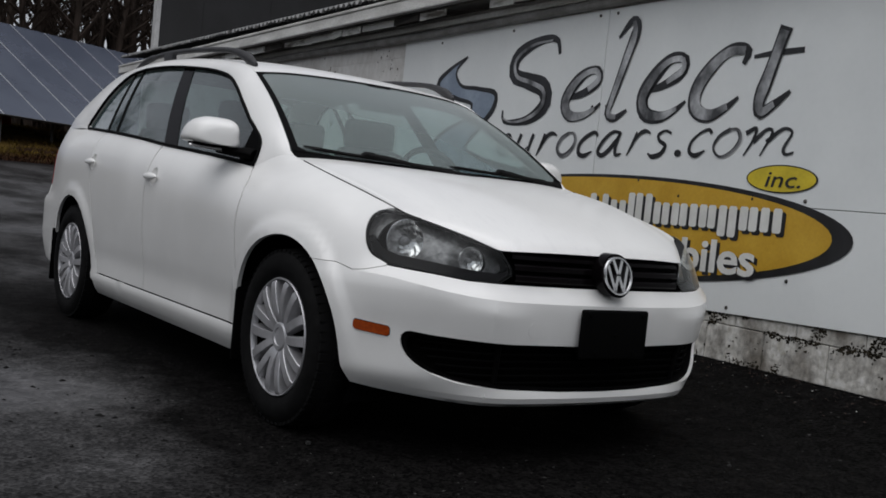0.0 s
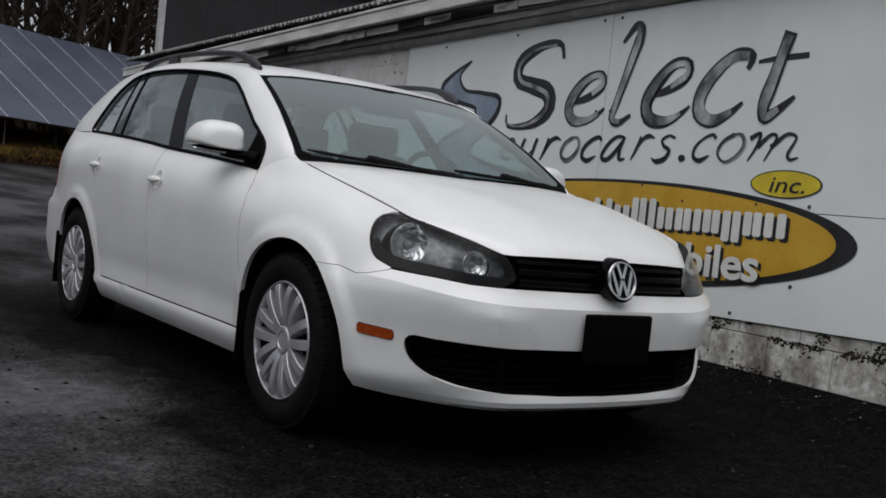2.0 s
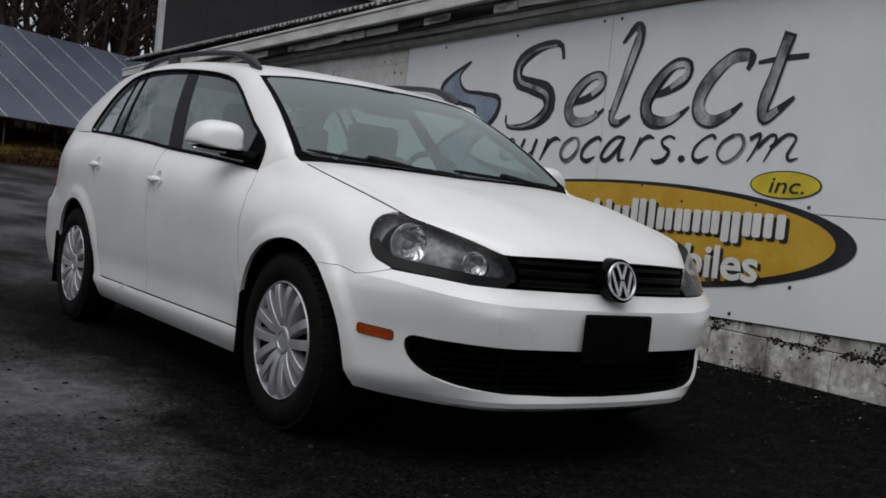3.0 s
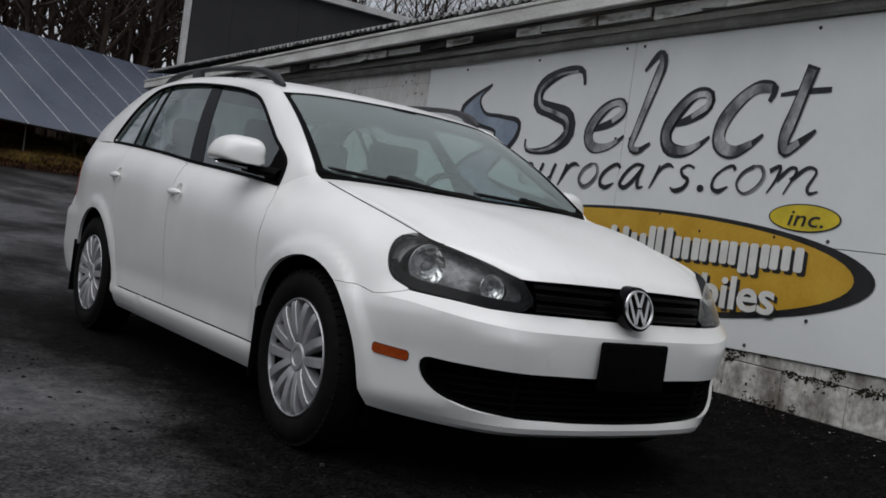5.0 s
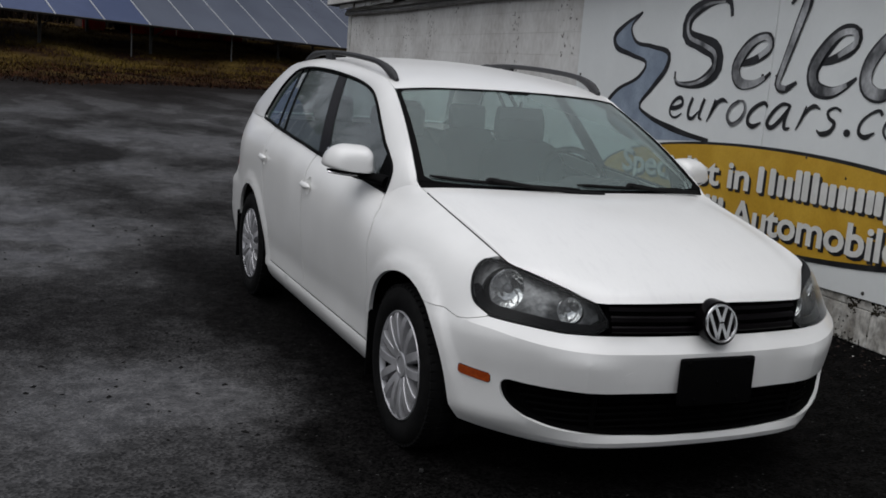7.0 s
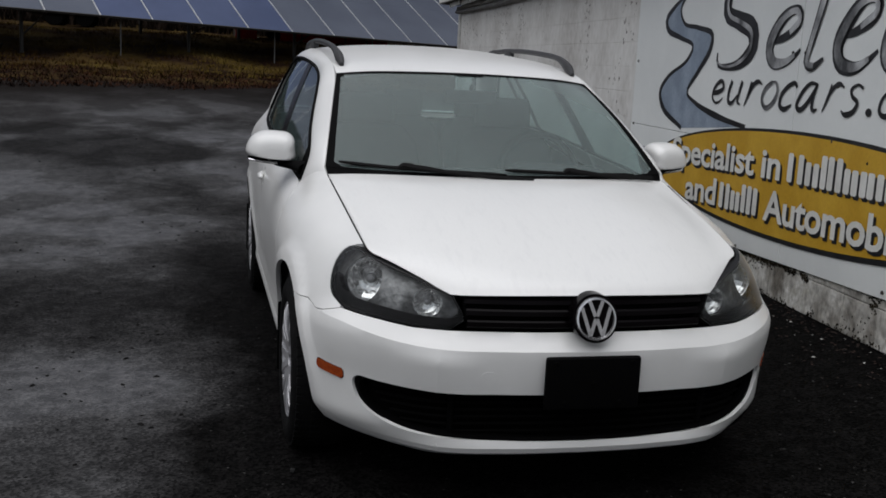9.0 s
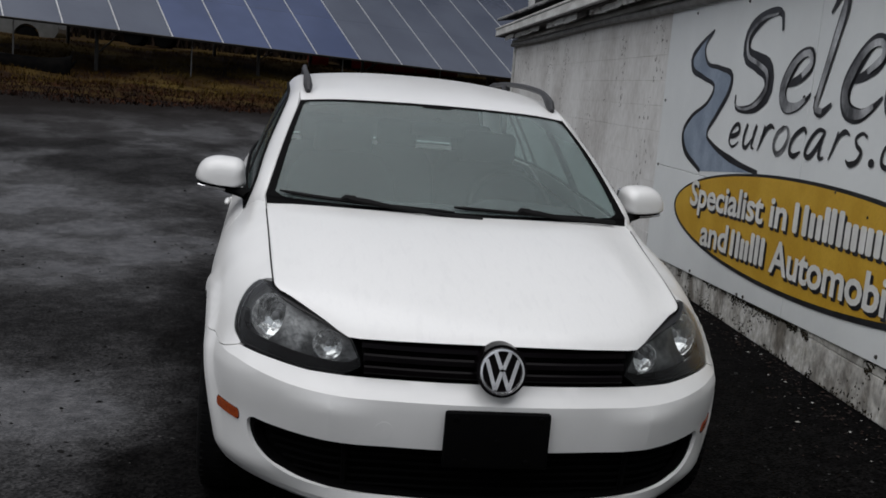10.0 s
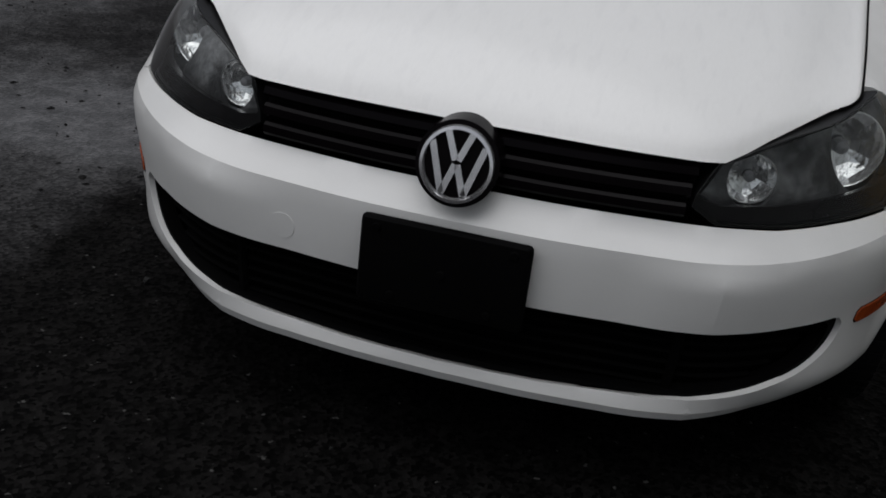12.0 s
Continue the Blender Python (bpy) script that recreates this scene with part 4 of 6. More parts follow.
def depth(a, z):
    y = float(np.interp(a, plan_s, plan[:, 1]))
    if y < 0.28:
        w = ease(a, 0.30, 0.80)
        d = NOSE(z) * (1 - w) + CHEEK(z) * w
    elif y < 0.66:
        w = ease(y, 0.28, 0.66)
        d = CHEEK(z) * (1 - w) + SHOULDER(HOOD_SIDE_Z(y) - z) * w
    elif y < 1.4:
        w = ease(y, 0.74, 1.10)
        d = SHOULDER(HOOD_SIDE_Z(y) - z) * (1 - w) + flank(y, z) * w
    elif y < 3.6:
        d = flank(y, z)
    else:
        w = ease(y, 3.6, 4.25)
        d = flank(y, z) * (1 - w) + TAIL(z) * w
    if y < 0.44:
        c = CREASE(a)
        d -= 0.015 * ease(a, 0.30, 0.56) * (1 - ease(y, 0.27, 0.44)) * (max(0, 1 - (z - c) / 0.045) if z > c else max(0, 1 - (c - z) / 0.16))
        d -= 0.015 * max(0, 1 - abs(a - BEND) / 0.17) * (1 - ease(z, c - 0.045, c - 0.002)) * ease(z, 0.17, 0.21)
    for hy, hz in HUBS:
        r = math.hypot(y - hy, z - hz)
        if z > 0.24 and r < 0.62:
            d -= 0.013 * (1 - ease(r, 0.402, 0.434)) * ease(z, 0.24, 0.4)
    return d


def skin(s, z, lift=0.0):
    a = abs(s)
    d = depth(a, z) - lift
    x = float(np.interp(a, plan_s, plan[:, 0]) - np.interp(a, plan_s, plan_n[:, 0]) * d)
    y = float(np.interp(a, plan_s, plan[:, 1]) - np.interp(a, plan_s, plan_n[:, 1]) * d)
    return Vector((math.copysign(x, s) if s else 0.0, y, z))


EDGE_LINE = pchip([(0.356, 0.6575), (0.5, 0.6708), (0.8, 0.6888), (1.02, 0.703), (1.16, 0.710)])


def wing_skin(s, z):
    """The wing: the body's skin, drawn in to the bonnet's edge along its top."""
    p = skin(s, z)
    h = HOOD_SIDE_Z(p.y) - z
    reach = 0.014 + 0.071 * ease(p.y, 0.42, 1.0)
    if h < reach and 0.34 < p.y:
        t = ((reach - max(h, 0)) / reach) ** 1.7 * ease(p.y, 0.34, 0.40)
        p = p.lerp(Vector((EDGE_LINE(p.y), p.y, HOOD_SIDE_Z(p.y) - 0.001)), t)
    return p


def find(x, y, z):
    """The run on the skin nearest to a place at height z."""
    runs = np.linspace(0, 2.2, 441)
    return float(min(runs, key=lambda r: (skin(r, z) - Vector((x, y, z))).length))


def panel(name, outer, material, surface, holes=(), step=0.03, flange=0.016, side=1, label="", parent=None, lift=0.0, auto=50, lines=()):
    """A sheet on a surface, from its flat outline, with its edges turned in. side -1 mirrors it."""
    v, f, rim = filled(np.array(outer), [np.array(h) for h in holes], step, lines)
    top = [surface(a, b) for a, b in v]
    normals = [Vector() for _ in top]
    for t in f:
        n = (top[t[1]] - top[t[0]]).cross(top[t[2]] - top[t[0]])
        for i in t:
            normals[i] += n
    centre = sum(top, Vector()) / len(top)
    mid = Vector((0, 2.2, 0.6))
    total = sum(normals, Vector())
    flip = total.dot(centre - mid) < 0
    normals = [(-n if flip else n).normalized() for n in normals]
    top = [p + n * lift for p, n in zip(top, normals)]
    faces = [t[::-1] if flip else t for t in f]
    verts = list(top)
    if flange:
        used = sorted({i for e in rim for i in e})
        slot = {i: len(verts) + k for k, i in enumerate(used)}
        inner = {i: len(verts) + len(used) + k for k, i in enumerate(used)}
        verts += [top[i] for i in used] + [top[i] - normals[i] * flange for i in used]
        for a, b in rim:
            q = (slot[a], inner[a], inner[b], slot[b])
            faces.append(q[::-1] if flip else q)
    if side < 0:
        verts = [Vector((-p.x, p.y, p.z)) for p in verts]
        faces = [q[::-1] for q in faces]
    ob = part(name, (verts, faces), material, parent or car, label, auto=auto)
    marks = np.concatenate([resample(q, step * 0.6, False) for q in lines]) if lines else ()
    if len(marks):
        on = {i for i, p in enumerate(v) if np.min(np.abs(marks - p).sum(axis=1)) < 1e-5}
        for e in ob.data.edges:
            if e.vertices[0] in on and e.vertices[1] in on:
                e.use_edge_sharp = True
    return ob


def arc(hub, r, a0, a1, n=24):
    return [(hub[0] + r * math.cos(radians(a)), hub[1] + r * math.sin(radians(a))) for a in np.linspace(a0, a1, n)]


def to_run(yz):
    return [(at_y(y), z) for y, z in yz]


# the headlight's outline on the skin
LAMP_TOP, LAMP_LOW = (find(0.708, 0.417, 0.806), 0.806), (find(0.735, 0.297, 0.637), 0.634)
lamp_corners = [(find(0.428, 0.103, 0.706), 0.708), (at_x(0.412), 0.655), (at_x(0.408), 0.634), (at_x(0.452), 0.607), (at_x(0.56), 0.610), (at_x(0.66), 0.622), LAMP_LOW]
lamp_outer = [LAMP_LOW, (at_y(0.345), 0.664), (at_y(0.385), 0.715), (at_y(0.402), 0.765), (at_y(0.398), 0.795), LAMP_TOP]
lamp_upper = [LAMP_TOP, (find(0.655, 0.354, 0.801), 0.801), (find(0.60, 0.285, 0.776), 0.778), (find(0.50, 0.17, 0.735), 0.738), (find(0.428, 0.103, 0.706), 0.708)]
lamp = lamp_corners[:-1] + [tuple(p) for p in spline(lamp_outer, 14)] + [tuple(p) for p in spline(lamp_upper, 14)][1:-1]
for side in (1, -1):
    # wing
    seam = [(1.128, 0.235), (1.130, 0.334), (1.150, 0.5), (1.164, 0.66), (1.165, 0.78), (1.196, 0.862), (1.262, 0.917)]
    top_edge = []
    for y in np.linspace(1.08, 0.405, 22):
        run, z = at_y(y), HOOD_SIDE_Z(y)
        for _ in range(6):
            p = skin(run, z)
            run += y - p.y
            z = HOOD_SIDE_Z(y) - 0.001
        top_edge.append((run, z))
    low_edge = [(find(0.735, 0.297, 0.637) + 0.010, 0.628), (at_y(0.345), 0.6095), (at_y(0.39), 0.6035), (at_y(0.47), 0.6195)]
    outer = to_run(seam) + top_edge + [(s + 0.004, z) for s, z in [tuple(p) for p in spline(lamp_outer, 12)][::-1]] + low_edge + to_run(arc(HUBS[0], ARCH, 124, -8))
    panel("wing", outer, PAINT, wing_skin, side=side, step=0.025)
    # doors, sill and rear quarter
    front = [(1.135, 0.302), (1.157, 0.5), (1.171, 0.66), (1.172, 0.78), (1.203, 0.862), (1.268, 0.916)]
    door_f = front + [(y, BELT(y) - 0.002) for y in np.linspace(1.30, 2.195, 12)] + [(2.198, 0.9), (2.198, 0.6), (2.195, 0.302)]
    rear_seam = [(3.105, 1.0), (3.075, 0.86), (3.04, 0.74), (2.985, 0.60), (2.955, 0.5), (2.935, 0.40), (2.90, 0.302)]
    door_r = [(2.202, 0.302), (2.205, 0.6), (2.205, 0.9)] + [(y, BELT(y) - 0.002) for y in np.linspace(2.205, 3.10, 10)] + rear_seam
    cups = [to_run([(y - 0.012 + 0.040 * math.cos(a), z + 0.043 * math.sin(a)) for a in np.linspace(0, 2 * math.pi, 24, endpoint=False)]) for y, z in ((2.124, 0.833), (3.041, 0.876))]
    front_door = panel("front_door", to_run(door_f), PAINT, skin, holes=[cups[0]], side=side, flange=0.008)
    rear_door = panel("rear_door", to_run(door_r), PAINT, skin, holes=[cups[1]], side=side, flange=0.008)
    quarter = ([(y + 0.005, z) for y, z in rear_seam[::-1]] + [(y, BELT(y) - 0.002) for y in np.linspace(3.11, 4.18, 10)] +
               [(4.20, 0.9), (4.22, 0.7), (4.20, 0.42), (4.15, 0.26)] + [(3.76, 0.25)] + arc(HUBS[1], ARCH, -8, 188) + [(2.93, 0.235), (2.91, 0.28)])
    panel("rear_quarter", to_run(quarter), PAINT, skin, side=side)
    panel("sill", to_run([(1.13, 0.185), (2.98, 0.185), (2.94, 0.296), (1.133, 0.296)]), PAINT, skin, side=side)
    # door handles with their cups
    for door, y, z in ((front_door, 2.124, 0.833), (rear_door, 3.041, 0.876)):
        bm = bmesh.new()
        bmesh.ops.create_uvsphere(bm, u_segments=20, v_segments=12, radius=1)
        for v in bm.verts:
            c = v.co
            q = skin(at_y(y + c.y * 0.082), z + c.z * 0.016 * (1 - 0.15 * abs(c.y)))
            v.co = Vector((side * (q.x + 0.016 + c.x * 0.013), q.y, q.z))
        handle = part("door_handle", bm, PAINT, door)
        cup = cups[0] if y < 2.5 else cups[1]
        v, f, rim = filled(np.array(cup), [], 0.010)
        c0 = np.mean(np.array(cup), axis=0)
        vs = []
        for p in v:
            r = min(np.hypot((p[0] - c0[0]) / 0.040, (p[1] - c0[1]) / 0.043), 1)
            q = skin(p[0], p[1])
            vs.append(Vector((side * (q.x - 0.0015 - 0.017 * (1 - r ** 2.5)), q.y, q.z)))
        part("handle_cup", (vs, [t if side < 0 else t[::-1] for t in f]), PAINT, door)
        bm = bmesh.new()
        bmesh.ops.create_cone(bm, segments=16, radius1=0.011, radius2=0.010, depth=0.008, cap_ends=True)
        q = skin(at_y(y + 0.095), z)
        bmesh.ops.transform(bm, matrix=Matrix.Translation((side * (q.x + 0.003), q.y, q.z)) @ pose(0, 0, 0, 0, 90, 0), verts=bm.verts)
        part("lock_cap", bm, PAINT, door)
    # amber side marker and its dark rim
    mk = [(0.813, 0.369, 0.446), (0.742, 0.243, 0.432), (0.742, 0.243, 0.404), (0.813, 0.369, 0.416)]
    pts = [(find(x, y, z), z) for x, y, z in mk]
    pts = [(pts[0][0], 0.446), (pts[1][0], 0.437), (pts[2][0], 0.404), (pts[3][0], 0.413)]
    mid = np.mean(pts, axis=0)
    pts = [mid + (np.array(p) - mid) * (0.92, 0.94) for p in pts]
    pts = [tuple(a + (np.array(b) - a) * f) for p, a, q in zip(pts[-1:] + pts[:-1], pts, pts[1:] + pts[:1]) for b, f in ((p, 0.22 if abs(p[1] - a[1]) > 0.02 else 0.06), (a, 0), (q, 0.22 if abs(q[1] - a[1]) > 0.02 else 0.06)) if f]
    panel("marker_frame", [tuple(mid + (np.array(p) - mid) * (1.03, 1.14)) for p in pts], BLACK, skin, side=side, step=0.02, flange=0.004, lift=0.001)
    panel("side_marker", pts, AMBER, skin, side=side, step=0.02, flange=0.004, lift=0.004, label="amber side marker lens")
    # tail lamp
    panel("tail_lamp", [(at_y(4.14), 0.72), (at_y(4.36), 0.69), (at_y(4.39), 0.90), (at_y(4.18), 0.93)], RED_LENS, skin, side=side, step=0.04, flange=0.006, lift=0.004, label="red tail lamp")
    # wheel-house liner and mud flaps
    for hy, hz in HUBS:
        vs = [Vector((side * min(x, float(np.interp(hy + 0.385 * math.cos(a), plan[:, 1], plan[:, 0])) - 0.055), hy + 0.385 * math.cos(a), hz + 0.385 * math.sin(a))) for x in (0.45, 0.845) for a in np.linspace(radians(-25), radians(205), 25)]
        part("wheel_liner", (vs, grid_faces(2, 25)), DEEP, car)
        part("liner_back", box(side * 0.45 - 0.01, side * 0.45 + 0.01, hy - 0.4, hy + 0.4, 0.16, 0.70), DEEP, car, smooth=False)
        bm = box(side * 0.815 - 0.065, side * 0.815 + 0.065, hy + 0.340, hy + 0.354, 0.17, 0.47, 0.006)
        part("mud_flap", bm, BLACK, car, "black moulded mud flap")

# front bumper with the lower air intake cut through
half_top = [(0.0, 0.603), (at_x(0.2), 0.603), (at_x(0.40), 0.603), (at_x(0.452), 0.603), (at_x(0.56), 0.606), (at_x(0.66), 0.618), (find(0.735, 0.297, 0.637), 0.629),
            (find(0.735, 0.297, 0.637) + 0.012, 0.625), (at_y(0.345), 0.607), (at_y(0.39), 0.601), (at_y(0.468), 0.617)]
half_side = to_run(arc(HUBS[0], ARCH, 124.4, 172, 12)) + [(at_y(0.405), 0.28), (at_y(0.385), 0.228)]
half_low = [(at_y(0.30), 0.222), (at_x(0.60), 0.208), (at_x(0.40), 0.200), (0.0, 0.198)]
half = half_top + half_side + half_low
outer = half + [(-s, z) for s, z in half[::-1] if s > 0]
run_gr = find(0.709, 0.224, 0.419)
half_hole = [(0.0, 0.410), (at_x(0.40), 0.413), (run_gr - 0.10, 0.425), (run_gr - 0.03, 0.431)] + [tuple(q) for q in spline([(run_gr - 0.03, 0.431), (run_gr - 0.004, 0.423), (run_gr + 0.004, 0.400), (run_gr - 0.012, 0.358),
             (run_gr - 0.07, 0.315), (run_gr - 0.18, 0.279), (at_x(0.42), 0.262)], 26)][1:] + [(at_x(0.2), 0.254), (0.0, 0.252)]
hole = half_hole + [(-s, z) for s, z in half_hole[::-1] if s > 0]
panel("front_bumper", outer, PAINT, skin, holes=[hole], step=0.022, flange=0.022, auto=60, lines=[
    [(s, CREASE(abs(s))) for s in np.linspace(-at_y(0.36), at_y(0.36), 71)], [(BEND, 0.43), (BEND, 0.535)], [(-BEND, 0.43), (-BEND, 0.535)], [(BEND, 0.206), (BEND, 0.250)], [(-BEND, 0.206), (-BEND, 0.250)],
    [(s, 0.214 + 0.010 * ease(abs(s), 0.3, 0.9)) for s in np.linspace(-at_y(0.2), at_y(0.2), 51)],
    [(s, 0.232 + 0.012 * ease(abs(s), 0.3, 0.9)) for s in np.linspace(-at_y(0.2), at_y(0.2), 51)]])
# intake rim, mesh and slats
mid = np.array((0.0, 0.335))
rim_in = [tuple(mid + (np.array(p) - mid) * (0.975, 0.88)) for p in hole]
panel("intake_rim", hole, BLACK, lambda s, z: skin(s, z, -0.012), holes=[rim_in], step=0.03, flange=0.03)
panel("intake_back", hole, DEEP, lambda s, z: skin(s, z, -0.055), step=0.05, flange=0)
for k in range(6):
    z = 0.277 + 0.024 * k
    reach = run_gr - 0.05 - 0.16 * (1 - k / 5) ** 1.6
    pts = [skin(s, z, -0.036) for s in np.linspace(-reach, reach, 40)]
    part("intake_slat", tube(pts, 0.006, 6, 0.75), DEEP, car)
for s in (-0.44, 0.44):
    part("intake_divider", tube([skin(s, 0.26, -0.03), skin(s, 0.40, -0.03)], 0.01, 6), BLACK, car)

# grille between the lamps: backing and two glossy bars
half_g = [(0.0, 0.607), (at_x(0.40), 0.607), (at_x(0.404), 0.635), (at_x(0.422), 0.712), (at_x(0.3), 0.714), (0.0, 0.716)]
gr = half_g + [(-s, z) for s, z in half_g[::-1] if s > 0]
panel("grille", gr, BLACK, lambda s, z: skin(s, z, -0.022), step=0.04, flange=0)
for z, h, reach in ((0.694, 0.011, 0.413), (0.660, 0.0125, 0.405), (0.626, 0.0125, 0.400)):
    vs = []
    for s in np.linspace(-reach, reach, 41):
        for dz, out in ((-h, -0.018), (-h, -0.002), (-h * 0.5, 0.004), (h * 0.6, 0.004), (h, -0.001), (h, -0.018)):
            vs.append(skin(s, z + dz, out))
    part("grille_bar", (vs, grid_faces(41, 6, flip=True)), GLOSSY_BLACK, car, "glossy black grille bar")

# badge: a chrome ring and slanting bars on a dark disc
badge = part("badge", (lambda n: ([Vector((0.074 * math.cos(a), -0.002 + dy + 0.22 * 0.074 * math.sin(a), 0.658 + 0.074 * math.sin(a))) for dy in (0.05, 0.0) for a in np.linspace(0, 2 * math.pi, n, endpoint=False)],
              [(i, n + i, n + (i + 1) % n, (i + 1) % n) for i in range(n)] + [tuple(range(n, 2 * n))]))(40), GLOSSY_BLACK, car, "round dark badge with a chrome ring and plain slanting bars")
LEAN_BACK = 0.22


def on_badge(x, z, out):
    return Vector((x, -0.004 - out + LEAN_BACK * z, 0.658 + z))


vs, fs = [], []
for i, a in enumerate(np.linspace(0, 2 * math.pi, 48, endpoint=False)):
    for r, o in ((0.0660, 0.0), (0.0645, 0.007), (0.0590, 0.008), (0.0565, 0.001)):
        vs.append(on_badge(r * math.cos(a), r * math.sin(a), o))
for i in range(48):
    for k in range(3):
        j = (i + 1) % 48
        fs.append((i * 4 + k, i * 4 + k + 1, j * 4 + k + 1, j * 4 + k))
part("ring", (vs, fs), CHROME, badge, "chrome ring")


def badge_bar(a, b, w=0.0115):
    a, b = np.array(a), np.array(b)
    d = (b - a) / np.linalg.norm(b - a)
    n = np.array((-d[1], d[0])) * w / 2
    vs = [on_badge(*p, o) for o in (0.0, 0.0055) for p in (a + n, b + n, b - n, a - n)]
    part("bar", (vs, [(4, 5, 6, 7), (0, 4, 7, 3), (1, 2, 6, 5), (0, 1, 5, 4), (3, 7, 6, 2)]), CHROME, badge, smooth=False)


for a, b in (((q[0] * 0.9, q[1] * 0.9), (r[0] * 0.9, r[1] * 0.9)) for q, r in (((-0.024, 0.060), (-0.003, 0.008)), ((0.024, 0.060), (0.003, 0.008)), ((-0.052, 0.038), (-0.022, -0.056)), ((0.052, 0.038), (0.022, -0.056)),
             ((-0.022, -0.056), (-0.002, 0.0)), ((0.022, -0.056), (0.002, 0.0)))):
    badge_bar(a, b)

# black plate bracket with its screw holes
bm = box(-0.156, 0.156, -0.026, -0.004, 0.372, 0.541, 0.012, 3)
plate = part("plate_bracket", bm, BLACK, car, "empty black number plate bracket")
part("bracket_back", box(-0.13, 0.13, -0.006, 0.03, 0.39, 0.53), BLACK, car, smooth=False)
for x, z in ((-0.125, 0.522), (0.125, 0.522), (0.0, 0.455), (-0.09, 0.395), (0.09, 0.395)):
    bm = bmesh.new()
    bmesh.ops.create_cone(bm, segments=14, radius1=0.009, radius2=0.007, depth=0.006, cap_ends=True)
    bmesh.ops.transform(bm, matrix=Matrix.Translation((x, -0.027, z)) @ pose(0, 0, 0, 90, 0, 0), verts=bm.verts)
    part("screw_boss", bm, DEEP, plate)
# round tow-hook cap in the bumper
cap = [(-0.325 + 0.026 * math.cos(a), 0.462 + 0.026 * math.sin(a)) for a in np.linspace(0, 2 * math.pi, 28, endpoint=False)]
panel("tow_hook_cap", cap, PAINT, skin, step=0.012, flange=0.002, lift=0.0008)

# headlights: housing, two bowls, bulbs, clear lens
for side in (1, -1):
    light = panel("headlight", lamp, HOUSING, lambda s, z: skin(s, z) + Vector((-0.03, 0.19, 0)), side=side, step=0.035, flange=0)
    v, f, rim = filled(np.array(lamp), [], 0.03)
    vs, fs = [], []
    for a, b in rim:
        k = len(vs)
        vs += [skin(*v[a], -0.002), skin(*v[b], -0.002), skin(*v[b]) + Vector((-0.035, 0.195, 0)), skin(*v[a]) + Vector((-0.035, 0.195, 0))]
        fs.append((k, k + 1, k + 2, k + 3))
    vs = [Vector((side * p.x, p.y, p.z)) for p in vs]
    part("housing_wall", (vs, fs), HOUSING, light, smooth=False)
    ring = [tuple(p) for p in lamp]
    c = np.mean(np.array(lamp), axis=0)
    inner_ring = [tuple(c + (np.array(p) - c) * (0.978, 0.962)) for p in ring]
    panel("lens_edge", ring, BLACK, skin, holes=[inner_ring], side=side, step=0.03, flange=0.01, lift=-0.001, parent=light)
    # the smoke-grey plate that carries the two bowls
    plate_edge = [tuple(c + (np.array(p) - c) * (0.93, 0.90)) for p in ring]
    sockets = [[(find(x, y, z) + k * r * math.cos(a), z + 0.99 * r * math.sin(a)) for a in np.linspace(0, 2 * math.pi, 28, endpoint=False)]
               for x, y, z, r, k in ((0.651, 0.320, 0.709, 0.074, 1.22), (0.489, 0.178, 0.666, 0.047, 1.06))]
    panel("bowl_plate", plate_edge, SMOKED, lambda s, z: skin(s, z) + Vector((-0.02, 0.055, 0)), holes=sockets, side=side, step=0.03, flange=0.01, parent=light, label="smoke-grey plate round the bowls")
    band = lamp_corners[1:] + lamp_outer[1:3] + [(at_y(0.385) - 0.020, 0.722), (at_y(0.345) - 0.030, 0.682), (LAMP_LOW[0] - 0.022, 0.664), (at_x(0.66), 0.653), (at_x(0.56), 0.640), (at_x(0.46), 0.633), (at_x(0.425), 0.640)]
    panel("lamp_bezel", [tuple(c + (np.array(p) - c) * (0.985, 0.97)) for p in band], GLOSSY_BLACK, lambda s, z: skin(s, z, -0.012), side=side, step=0.03, flange=0.02, parent=light, label="black lower bezel")
    lens = panel("lens", ring, LAMP_GLASS, skin, side=side, step=0.03, flange=0.004, lift=0.001, parent=light, label="clear headlight lens")
    lens.visible_shadow = False
    for x, y, z, r, deep in ((0.651, 0.320, 0.709, 0.074, 0.042), (0.489, 0.178, 0.666, 0.047, 0.027)):
        aim = Vector((0.26, -1, 0.05)).normalized() if r > 0.06 else Vector((0.12, -1, 0.05)).normalized()
        turn = aim.to_track_quat("Z", "Y").to_matrix()
        vs, fs = [], []
        prof = [(0.12, -1.0), (0.34, -0.95), (0.55, -0.82), (0.72, -0.62), (0.84, -0.42), (0.93, -0.2), (0.97, 0.0)]
        rnd = random.Random(int(r * 1000))
        n = 22
        for i in range(n):
            a = 2 * math.pi * i / n
            for k, (rr, h) in enumerate(prof):
                wob = 1 + (rnd.uniform(-0.06, 0.06) if 0 < k < 6 else 0)
                vs.append(turn @ Vector((r * rr * wob * math.cos(a), r * rr * wob * math.sin(a), deep * h)) + Vector((x, y + 0.01, z)))
        m = len(prof)
        for i in range(n):
            j = (i + 1) % n
            fs += [(i * m + k, j * m + k, j * m + k + 1, i * m + k + 1) for k in range(m - 1)]
        vs = [Vector((side * p.x, p.y, p.z)) for p in vs]
        part("reflector_bowl", (vs, fs), REFLECTOR, light, "silvered reflector bowl", smooth=False)
        loop = [turn @ Vector((r * 0.985 * math.cos(a), r * 0.985 * math.sin(a), 0)) + Vector((x, y + 0.01, z)) for a in np.linspace(0, 2 * math.pi, 37)]
        part("bowl_ring", tube([(side * p.x, p.y, p.z) for p in loop], 0.0018, 6, cap=False), CHROME, light, "thin chrome ring")
